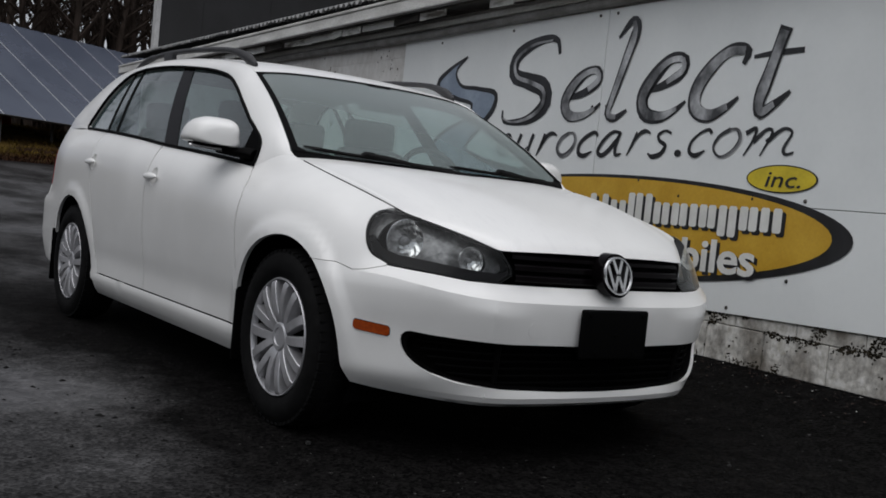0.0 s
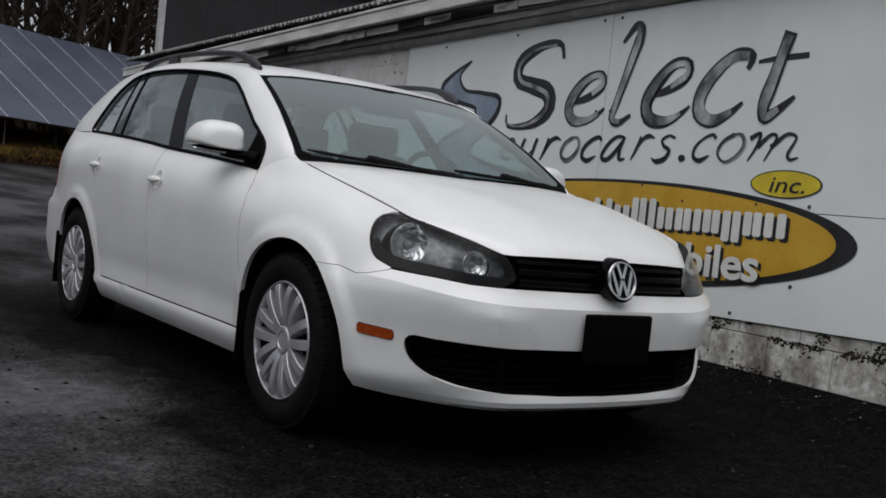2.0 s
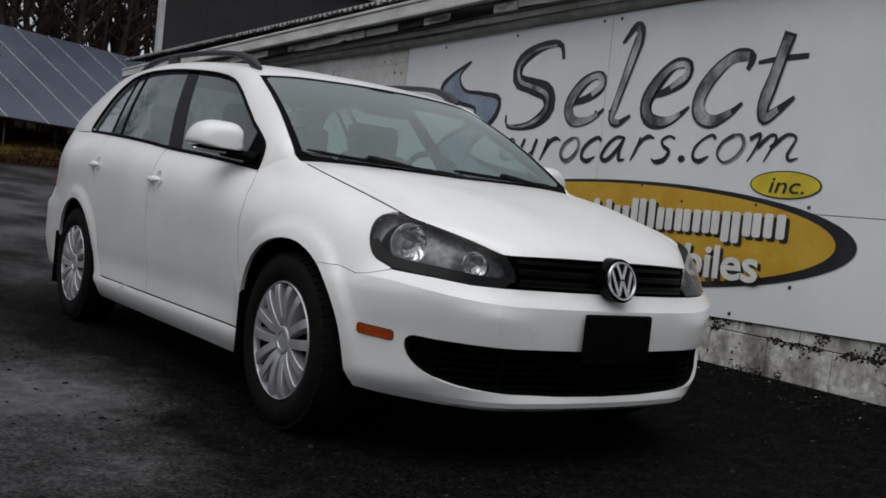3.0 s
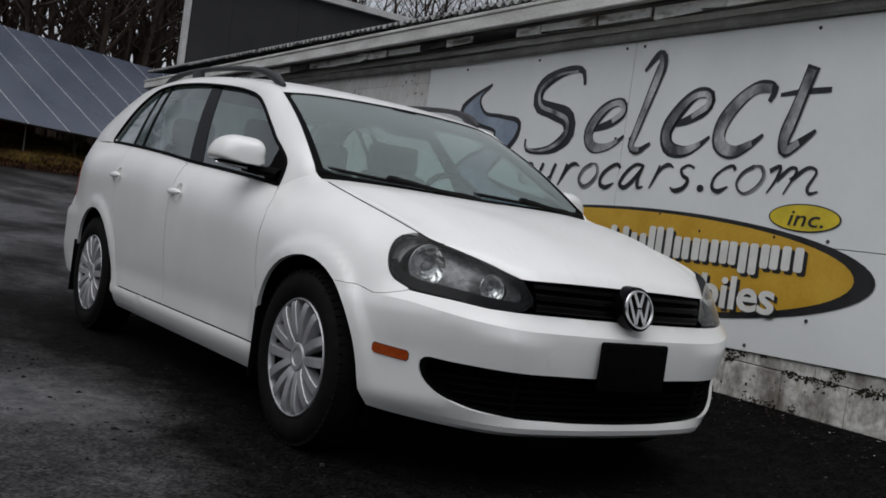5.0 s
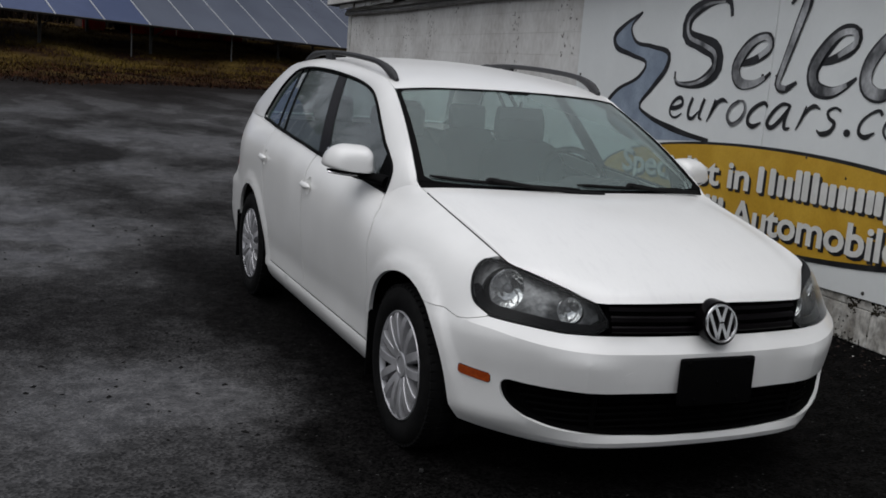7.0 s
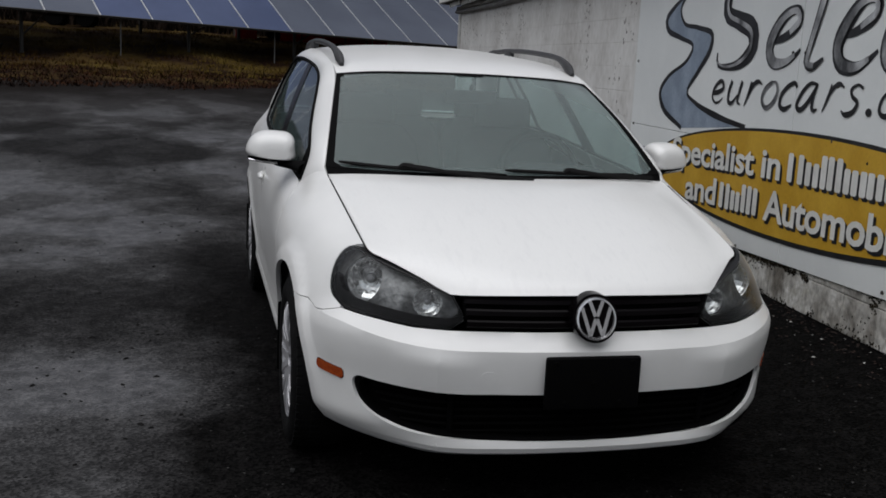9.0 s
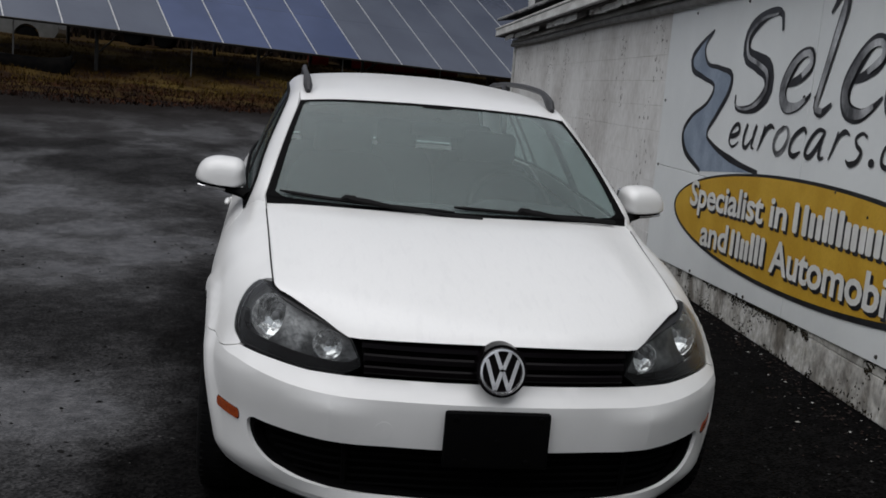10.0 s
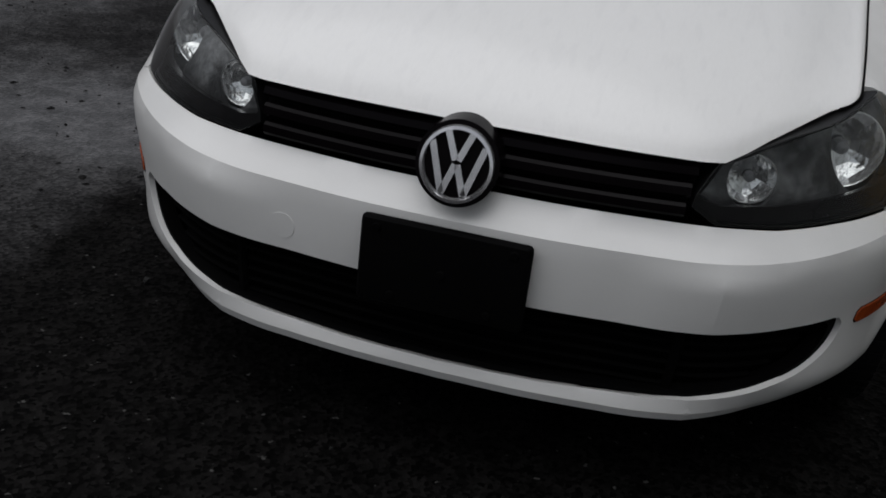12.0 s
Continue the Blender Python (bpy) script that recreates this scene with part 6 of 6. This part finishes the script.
def seat(x, y, width, parent):
    vs, fs = [], []
    prof = [(0.00, 0.60, 0.055, 0.45), (0.04, 0.72, 0.065, 0.49), (0.09, 0.86, 0.068, 0.50), (0.14, 1.00, 0.06, 0.47), (0.175, 1.08, 0.045, 0.36), (0.185, 1.105, 0.015, 0.2)]
    for dy, z, th, w in prof:
        for a in np.linspace(0, 2 * math.pi, 16, endpoint=False):
            cx, sx = math.cos(a), math.sin(a)
            vs.append(Vector((x + width * w * math.copysign(abs(cx) ** 0.6, cx), y + dy + th * math.copysign(abs(sx) ** 0.7, sx), z)))
    for i in range(len(prof) - 1):
        fs += [(i * 16 + k, i * 16 + (k + 1) % 16, (i + 1) * 16 + (k + 1) % 16, (i + 1) * 16 + k) for k in range(16)]
    fs.append(tuple(range((len(prof) - 1) * 16, len(prof) * 16)))
    back = part("seat_back", (vs, fs), SEAT, parent, "dark cloth seat back")
    part("headrest", box(x - width * 0.27, x + width * 0.27, y + 0.15, y + 0.25, 1.085, 1.245, 0.045, 4), SEAT, back)
    for dx in (-0.06, 0.06):
        part("headrest_post", tube([(x + dx, y + 0.19, 1.06), (x + dx, y + 0.20, 1.11)], 0.006, 6), BLACK, back)
    part("seat_cushion", box(x - width * 0.48, x + width * 0.48, y - 0.42, y + 0.08, 0.44, 0.60, 0.05, 3), SEAT, parent)


for x in (-0.36, 0.36):
    seat(x, 2.10, 0.54, car)
for x in (-0.44, 0.0, 0.44):
    seat(x, 2.98, 0.44, car)
vs = []
for i, y in enumerate(np.linspace(1.76, 3.66, 14)):
    for k in np.linspace(-1, 1, 9):
        vs.append(Vector((k * 0.55, y, CROWN(y) - (CROWN(y) - EDGE_Z(y)) * abs(k) ** 2.4 - 0.022)))
part("headliner", (vs, grid_faces(14, 9, flip=True)), LINER, car, "pale grey headliner")


# ---- woods ----
def limb(rng, base, way, length, radius, depth, out):
    n = 6 if depth == 0 else 4
    pts, p, d = [base], base.copy(), way.normalized()
    for _ in range(n):
        d = (d + Vector((rng.uniform(-1, 1), rng.uniform(-1, 1), rng.uniform(-0.4, 0.7))) * (0.07 if depth == 0 else 0.22)).normalized()
        p = p + d * (length / n)
        pts.append(p)
    rad = [radius * (1 - 0.8 * i / n) for i in range(n + 1)]
    out.setdefault(depth, []).append(tube(pts, rad, 7 if depth == 0 else 4 if depth == 1 else 3, cap=False))
    if depth < 3:
        for _ in range((15, 6, 4)[depth]):
            f = rng.uniform(0.28 if depth == 0 else 0.2, 1.0)
            i = min(int(f * n), n - 1)
            q = pts[i].lerp(pts[i + 1], f * n - i)
            a = rng.uniform(0, 2 * math.pi)
            w = (d * rng.uniform(0.3, 0.9) + Vector((math.cos(a), math.sin(a), rng.uniform(0.1, 0.7)))).normalized()
            limb(rng, q, w, length * rng.uniform(0.28, 0.46) * (1.15 - 0.6 * f), radius * (1 - 0.8 * f) * 0.5 + 0.004, depth + 1, out)


def bare_tree(seed, height):
    rng = random.Random(seed)
    tree = thing("bare_tree", (0, 0, 0), "tall bare deciduous tree with dark bark on the wooded bank", "tree", group="woods beyond the lot")
    out = {}
    limb(rng, Vector((0, 0, -0.3)), Vector((rng.uniform(-0.08, 0.08), 0, 1)), height, height * 0.014, 0, out)
    part("trunk", joined(out[0]), BARK, tree)
    tagged(part("crown", joined(out[1] + out[2] + out[3]), BARK, tree), kind="stuff")
    return tree


rng = random.Random(11)
models = [bare_tree(1, 11.0), bare_tree(2, 13.0), bare_tree(5, 9.0), bare_tree(8, 12.0)]
spots = [(rng.uniform(3, 44), rng.uniform(29, 54)) for _ in range(130)]
spots += [(rng.uniform(-26, 3), rng.uniform(34, 55)) for _ in range(26)]
spots += [(rng.uniform(-34, -24), rng.uniform(-14, 34)) for _ in range(26)]
spots = [(x, y + 9 if 21.7 + 0.41 * (x + 5.66) - 1 < y < 21.7 + 0.41 * (x + 5.66) + 7.5 else y) for x, y in spots]
for k, (x, y) in enumerate(spots):
    size = rng.uniform(0.8, 1.2)
    m = Matrix.Translation((x, y, ground_z(x, y))) @ pose(0, 0, 0, 0, 0, rng.uniform(0, 360)) @ Matrix.Scale(size, 4)
    if k < len(models):
        models[k].matrix_basis = m
    else:
        copied = copy_thing(models[k % 4], m)
        copied.scale = (size, size, size)

# brush and dry stalks below the trees
def blades(rng, count, place, height, width, spread, lean=0.35):
    vs, fs = [], []
    for _ in range(count):
        x, y = place(rng)
        z = ground_z(x, y)
        for _ in range(spread):
            a, h = rng.uniform(0, 2 * math.pi), height * rng.uniform(0.4, 1.2)
            bx, by = x + rng.uniform(-0.15, 0.15), y + rng.uniform(-0.15, 0.15)
            tx, ty = bx + lean * h * math.cos(a), by + lean * h * math.sin(a)
            k = len(vs)
            w = width * rng.uniform(0.6, 1.4)
            vs += [(bx - w * math.sin(a), by + w * math.cos(a), z - 0.02), (bx + w * math.sin(a), by - w * math.cos(a), z - 0.02), (tx, ty, z + h)]
            fs.append((k, k + 1, k + 2))
    return vs, fs


def on_bank(near, far):
    def place(r):
        x = r.uniform(-12, 7)
        return x, lot_edge(x) + r.uniform(near, far)
    return place


rng = random.Random(21)
tagged(part("dry_grass", blades(rng, 3600, on_bank(1.6, 13.5), 0.085, 0.012, 7, 1.1), DRY_GRASS, smooth=False), "dry brown and yellow rough grass on the bank", "grass", kind="stuff")
BRUSH = mat("dead_brush", (0.040, 0.015, 0.006), 0.95, dark=(0.007, 0.0028, 0.0016), spec=0.1, scale=2, fine=40, mix=0.4)
tagged(part("brush", blades(rng, 4600, on_bank(-1.5, 3.4), 0.060, 0.014, 6, 1.4), BRUSH, smooth=False), "dead reddish-brown stalks along the lot's edge", "brush", kind="stuff")


# darker than the brush: the woods' shade is put into this colour
THICKET = mat("shaded_dead_stalks", (0.020, 0.013, 0.009), 0.95, dark=(0.007, 0.005, 0.004), spec=0.05, scale=2, fine=40, mix=0.4)


def in_woods(r):
    return r.uniform(-20, 24), r.uniform(37, 52)


tagged(part("undergrowth", blades(rng, 2600, in_woods, 2.0, 0.03, 5, 0.5), THICKET, smooth=False), "dense dead undergrowth below the bare trees", "undergrowth", kind="stuff")

# wooded hill that closes the view
vs = []
for i, a in enumerate(np.linspace(0, 2 * math.pi, 97)):
    for r, h in ((62, 0.0), (70, 6.0), (85, 9.5), (120, 13.0)):
        x, y = r * math.sin(a), 8 + r * math.cos(a)
        low = 0.45 + 0.35 * ease(y, -10, 40)
        vs.append((x, y, (h * low + (1.5 if h else 0) * noise.noise(Vector((x * 0.08, y * 0.08, 0))) + 0.8 * noise.noise(Vector((x * 0.5, y * 0.5, 3))) * (h > 0)) + (ground_z(x, y) - 0.5 if h == 0 else 2.0 * low)))
WOODS = mat("far_bare_woods", (0.040, 0.030, 0.024), 1.0, dark=(0.012, 0.009, 0.008), spec=0.0, scale=0.6, fine=6, mix=0.7, bump=0.8, bump_scale=3, stretch=(1, 1, 0.25))
tagged(part("backdrop_hill", (vs, grid_faces(97, 4, flip=True)), WOODS, auto=0), "dark wooded hillside far beyond the lot", "hill", kind="structure")

# ---- things on the bank behind the solar panels ----
trailer = thing("red_trailer", (3.2, 31.5, ground_z(3.2, 31.5)), "faded red flatbed trailer parked behind the solar panels", "trailer")
g = ground_z(3.2, 31.5)
part("bed", box(0.0, 5.0, 30.6, 32.6, g + 0.55, g + 0.75, 0.03), RED_PAINT, trailer, smooth=False)
for k in (-2, 0, 1, 2, 3, 4):
    part("side_board", box(1.42 + 0.70 * k, 2.08 + 0.70 * k, 30.58, 30.66, g - 0.02, g + 1.3, 0.015), RED_PAINT, trailer, smooth=False)
for x in (1.4, 2.3, 4.4):
    bm = bmesh.new()
    bmesh.ops.create_cone(bm, segments=24, radius1=0.36, radius2=0.36, depth=0.24, cap_ends=True)
    bmesh.ops.bevel(bm, geom=bm.edges[:], offset=0.04, segments=2, affect="EDGES")
    bmesh.ops.transform(bm, matrix=Matrix.Translation((x, 32.3, g + 0.34)) @ pose(0, 0, 0, 90, 0, 0), verts=bm.verts)
    part("wheel", bm, RUBBER, trailer)

PLOUGH = mat("rusty_black_steel", (0.004, 0.0036, 0.0032), 0.85, spec=0.02, dark=(0.002, 0.002, 0.002), scale=8, fine=60, mix=0.4)
flatbed = thing("black_flatbed", (-4.8, 31.6, ground_z(-4.8, 31.6)), "low black flatbed trailer parked on the bank behind the panels", "trailer")
g = ground_z(-4.8, 31.0)
part("bed", box(-6.2, -3.3, 30.8, 32.4, g + 0.34, g + 0.50, 0.02), PLOUGH, flatbed, smooth=False)
part("drawbar", tube([(-3.3, 31.6, g + 0.40), (-2.4, 31.6, g + 0.36)], 0.05, 8), PLOUGH, flatbed)
for x in (-5.4, -4.5):
    for y in (30.95, 32.25):
        bm = bmesh.new()
        bmesh.ops.create_cone(bm, segments=20, radius1=0.30, radius2=0.30, depth=0.20, cap_ends=True)
        bmesh.ops.bevel(bm, geom=bm.edges[:], offset=0.03, segments=2, affect="EDGES")
        bmesh.ops.transform(bm, matrix=Matrix.Translation((x, y, g + 0.28)) @ pose(0, 0, 0, 90, 0, 0), verts=bm.verts)
        part("wheel", bm, RUBBER, flatbed)

FAR_WHITE = mat("far_car_paint", (0.24, 0.245, 0.24), 0.4, scale=4, fine=100, mix=0.1, coat=0.3)
far_car = thing("parked_sedan", (-9.9, 30.3, ground_z(-9.9, 30.3)), "pale grey sedan parked on the bank behind the panels", "car")
g = ground_z(-9.9, 30.3) - 0.34
CAR_X, CAR_Y = -1.1, 5.3
side_line = [(-10.6, 0.30), (-10.7, 0.62), (-10.2, 0.85), (-9.6, 0.92), (-9.0, 1.36), (-7.8, 1.40), (-7.1, 0.98), (-6.35, 0.90), (-6.25, 0.55), (-6.4, 0.30)]
line2 = spline(side_line, 50, closed=False)
arches = [[(cx + 0.36 * math.cos(a), 0.32 + 0.36 * math.sin(a)) for a in np.linspace(math.pi, 0, 14)] for cx in (-9.9, -7.15)]
low = [(-10.6, 0.26)] + arches[0] + arches[1] + [(-6.4, 0.26)]
prof = [tuple(p) for p in line2][::-1] + low
v, f, rim = filled(np.array(prof), [], 0.15)
vs = [Vector((p[0] + CAR_X, CAR_Y + 24.2 + (0.12 if p[1] > 0.95 else 0), g + p[1])) for p in v] + [Vector((p[0] + CAR_X, CAR_Y + 25.9, g + p[1])) for p in v]
k = len(v)
part("body", (vs, [tuple(t) for t in f] + [tuple(i + k for i in t[::-1]) for t in f] + [(a, b, b + k, a + k) for a, b in rim]), FAR_WHITE, far_car, smooth=False)
for cx in (-9.9, -7.15):
    bm = bmesh.new()
    bmesh.ops.create_cone(bm, segments=24, radius1=0.31, radius2=0.31, depth=0.22, cap_ends=True)
    bmesh.ops.bevel(bm, geom=bm.edges[:], offset=0.04, segments=2, affect="EDGES")
    bmesh.ops.transform(bm, matrix=Matrix.Translation((cx + CAR_X, CAR_Y + 24.32, g + 0.31)) @ pose(0, 0, 0, 90, 0, 0), verts=bm.verts)
    part("wheel", bm, RUBBER, far_car)
part("side_window", box(CAR_X - 9.2, CAR_X - 7.35, CAR_Y + 24.29, CAR_Y + 24.33, g + 1.0, g + 1.3, 0.02), GLOSSY_BLACK, far_car, smooth=False)

plough = thing("plough_blade", (-7.0, 21.6, ground_z(-7.0, 21.6)), "dark curved snowplough blade lying on the grass", "plough")
vs = []
for i, x in enumerate(np.linspace(-8.4, -5.45, 14)):
    t = i / 13
    g = ground_z(x, 21.6)
    for a in np.linspace(-0.3, 1.2, 7):
        vs.append((x, 21.6 + 0.32 * (1 - math.cos(a)) + 0.05 * t, g + 0.05 + (0.23 + 0.22 * t ** 6) * math.sin(max(a, 0)) - 0.05 * (a < 0)))
ob = part("blade", (vs, grid_faces(14, 7)), PLOUGH, plough)
mod = ob.modifiers.new("thick", "SOLIDIFY")
mod.thickness = 0.03
for x0, lean, up in ((-7.75, -0.20, 0.42), (-5.62, 0.28, 0.34)):
    g = ground_z(x0, 21.75)
    horn = spline([(x0 - lean, 21.75, g + 0.06), (x0, 21.75, g + 0.12), (x0 + lean * 0.55, 21.75, g + 0.20), (x0 + lean, 21.75, g + up)], 10)
    part("horn", tube([tuple(p) for p in horn], [0.10, 0.10, 0.09, 0.08, 0.075, 0.065, 0.055, 0.045, 0.035, 0.02], 8), PLOUGH, plough, "upturned tip")
part("frame_bar", tube([(-7.6, 22.2, ground_z(-7.6, 22.2) + 0.15), (-6.2, 22.2, ground_z(-6.2, 22.2) + 0.15)], 0.05, 8), STEEL, plough)

# ---- litter along the foot of the wall, stones on the lot ----
rng = random.Random(31)
shapes_leaf, shapes_pale, shapes_stone = [], [], []
for k in range(1700):
    y = rng.uniform(-2, 9)
    d = abs(rng.gauss(0, 0.17))
    x = wall_x(y) - 0.03 - d
    z = ground_z(x, y) + 0.004
    r, a = rng.uniform(0.004, 0.013), rng.uniform(0, 6.28)
    tilt = rng.uniform(-0.5, 0.5)
    c, s = math.cos(a) * r, math.sin(a) * r
    quad = ([(x + c, y + s, z), (x - s * 0.6, y + c * 0.6, z + r * abs(tilt)), (x - c, y - s, z + 0.002), (x + s * 0.6, y - c * 0.6, z + r * 0.3)], [(0, 1, 2, 3)])
    (shapes_pale if rng.random() < 0.07 else shapes_leaf).append(quad)


def stone(x, y, r):
    z = ground_z(x, y)
    vs = [(x + r * rng.uniform(0.7, 1.2) * dx, y + r * rng.uniform(0.7, 1.2) * dy, z + r * 0.55 * (1 + dz * rng.uniform(0.7, 1.1))) for dx, dy, dz in
          ((1, 0, -0.6), (0, 1, -0.6), (-1, 0, -0.6), (0, -1, -0.6), (0.5, 0.5, 0.8), (-0.5, 0.4, 0.9), (-0.4, -0.5, 0.7), (0.5, -0.5, 0.8))]
    return vs, [(0, 1, 4), (1, 5, 4), (1, 2, 5), (2, 6, 5), (2, 3, 6), (3, 7, 6), (3, 0, 7), (0, 4, 7), (4, 5, 6, 7)]


for k in range(1500):
    x, y = rng.uniform(-6, 2.0), rng.uniform(-3, 12)
    shapes_stone.append(stone(x, y, rng.uniform(0.002, 0.006) if rng.random() < 0.95 else rng.uniform(0.008, 0.014)))
shapes_clod = []
for k in range(520):
    x, y = rng.uniform(-3.6, -0.95), rng.uniform(-1.2, 6.0)
    if noise.noise(Vector((x * 1.1, y * 0.9, 7.0))) < rng.uniform(-0.15, 0.35):
        continue
    z, r, a = ground_z(x, y), rng.uniform(0.006, 0.020), rng.uniform(0, 6.28)
    c, s = math.cos(a), math.sin(a)
    ring = [(x + r * w * (u * c - 0.6 * v * s), y + r * w * (u * s + 0.6 * v * c)) for u, v, w in
            ((math.cos(b), math.sin(b), rng.uniform(0.6, 1.3)) for b in np.linspace(0, 2 * math.pi, 7, endpoint=False))]
    shapes_clod.append(([(p, q, z + 0.001) for p, q in ring] + [(x, y, z + r * 0.45)], [(i, (i + 1) % 7, 7) for i in range(7)]))
CLOD = mat("wet_dirt_clods", (0.006, 0.0055, 0.005), 0.7, spec=0.1, dark=(0.002, 0.002, 0.002), scale=20, fine=90, mix=0.4)
tagged(part("dirt_clods", joined(shapes_clod), CLOD, smooth=False), "small dark wet clods and leaf scraps on the asphalt", "dirt", kind="stuff")
tagged(part("leaf_litter", joined(shapes_leaf), LITTER, smooth=False), "dead reddish leaves and dirt along the wall's foot", "litter", kind="stuff")
tagged(part("paint_flakes", joined(shapes_pale), PALE, smooth=False), "pale paint flakes and scraps by the wall", "litter", kind="stuff")
STONE = mat("loose_grit", (0.035, 0.035, 0.034), 0.9, dark=(0.006, 0.006, 0.006), spec=0.2, scale=9, fine=60, mix=0.4)
tagged(part("loose_grit", joined(shapes_stone), STONE, smooth=False), "small dark loose stones on the asphalt", "grit", kind="stuff")

MOSS = mat("dark_moss", (0.045, 0.038, 0.026), 0.95, spec=0.05, dark=(0.015, 0.013, 0.010), scale=20, fine=90, mix=0.5)
shapes_moss, shapes_scar = [], []


def fleck(u, z, w, h, d):
    vs = [on_wall(u + w * a * rng.uniform(0.6, 1.3), z + h * b * rng.uniform(0.6, 1.3), 0.003) for a, b in ((1, 0), (0.5, 0.9), (-0.4, 1), (-1, 0.1), (-0.5, -0.9), (0.6, -0.8))] + [on_wall(u, z, 0.003 + d)]
    return vs, [(i, (i + 1) % 6, 6) for i in range(6)]


for k in range(9000):
    u = rng.uniform(-2.2, 5.0)
    where = rng.random()
    z = 0.335 + rng.gauss(0, 0.011) if where < 0.35 else sign_foot(u) - abs(rng.gauss(0, 0.028)) if where < 0.72 else ground_z(*on_wall(u, 0).xy) + abs(rng.gauss(0, 0.03)) if where < 0.9 else rng.uniform(0.10, 0.40)
    if noise.noise(Vector((u * 1.9, z * 4, 5.0))) + 0.5 * noise.noise(Vector((u * 9, z * 11, 2.0))) < 0.10:
        continue
    shapes_moss.append(fleck(u, z, rng.uniform(0.003, 0.011), rng.uniform(0.002, 0.008), rng.uniform(0.002, 0.005)))
for k in range(2600):
    u, z = rng.uniform(5.05, END_Y - 0.2), rng.uniform(0.3, 2.19)
    high = max(0.0, (z - 1.5) / 0.7)
    if noise.noise(Vector((u * 2.1, z * 1.3, 9.0))) + 0.6 * noise.noise(Vector((u * 8, z * 3, 4.0))) + 0.12 * high < 0.34:
        continue
    shapes_scar.append(fleck(u, z, rng.uniform(0.003, 0.016), rng.uniform(0.004, 0.020), 0.002))
SCAR = mat("bared_dirty_block", (0.26, 0.25, 0.225), 0.95, spec=0.1, dark=(0.10, 0.095, 0.085), scale=20, fine=90, mix=0.5)
tagged(part("peeled_paint", joined(shapes_scar), SCAR, smooth=False), "dark scars of peeled paint on the block wall", "peeling", kind="stuff")
tagged(part("moss", joined(shapes_moss), MOSS, smooth=False), "dark moss and dirt in the joints of the wall's base", "moss", kind="stuff")

# ---- blocks of the wall ----
BLOCK_L, BLOCK_H = 0.405, 0.203


def block_mesh(name, length, height, material, gap=0.004, chamfer=0.006):
    bm = box(gap, length - gap, -0.03, 0.0, gap, height - gap, chamfer, 1)
    me = bpy.data.meshes.new(name)
    bm.to_mesh(me)
    bm.free()
    me.materials.append(material)
    return me


full, low_full, cap_full = block_mesh("block", BLOCK_L, BLOCK_H, BLOCK, 0.0002, 0.0026), block_mesh("block", BLOCK_L, BLOCK_H, BASE_BLOCK, 0.002, 0.004), block_mesh("block", BLOCK_L, 0.10, BASE_BLOCK, 0.002, 0.004)
wall_turn = Matrix.Translation(wall_origin) @ pose(0, 0, 0, 0, 0, 90 - ANGLE)
rng = random.Random(51)


def lay(me, u, z):
    ob = under(new("block", me), wall)
    ob.matrix_basis = wall_turn @ Matrix.Translation((u, 0.002 + rng.uniform(-0.0004, 0.0004), z))
    return ob


rows_low = [(-0.07, low_full), (0.133, low_full), (0.336, cap_full)]
for r, (z, me) in enumerate(rows_low):
    u = -2.2 - (BLOCK_L / 2 if r % 2 else 0)
    while u < 5.0:
        lay(me, u, z)
        u += BLOCK_L
for r in range(11):
    z = 0.03 + BLOCK_H * r
    u = 5.05 - (BLOCK_L / 2 if r % 2 else 0)
    while u < END_Y - 0.1:
        if u > 4.7 and u < END_Y - 0.2:
            lay(full, u, z)
        u += BLOCK_L
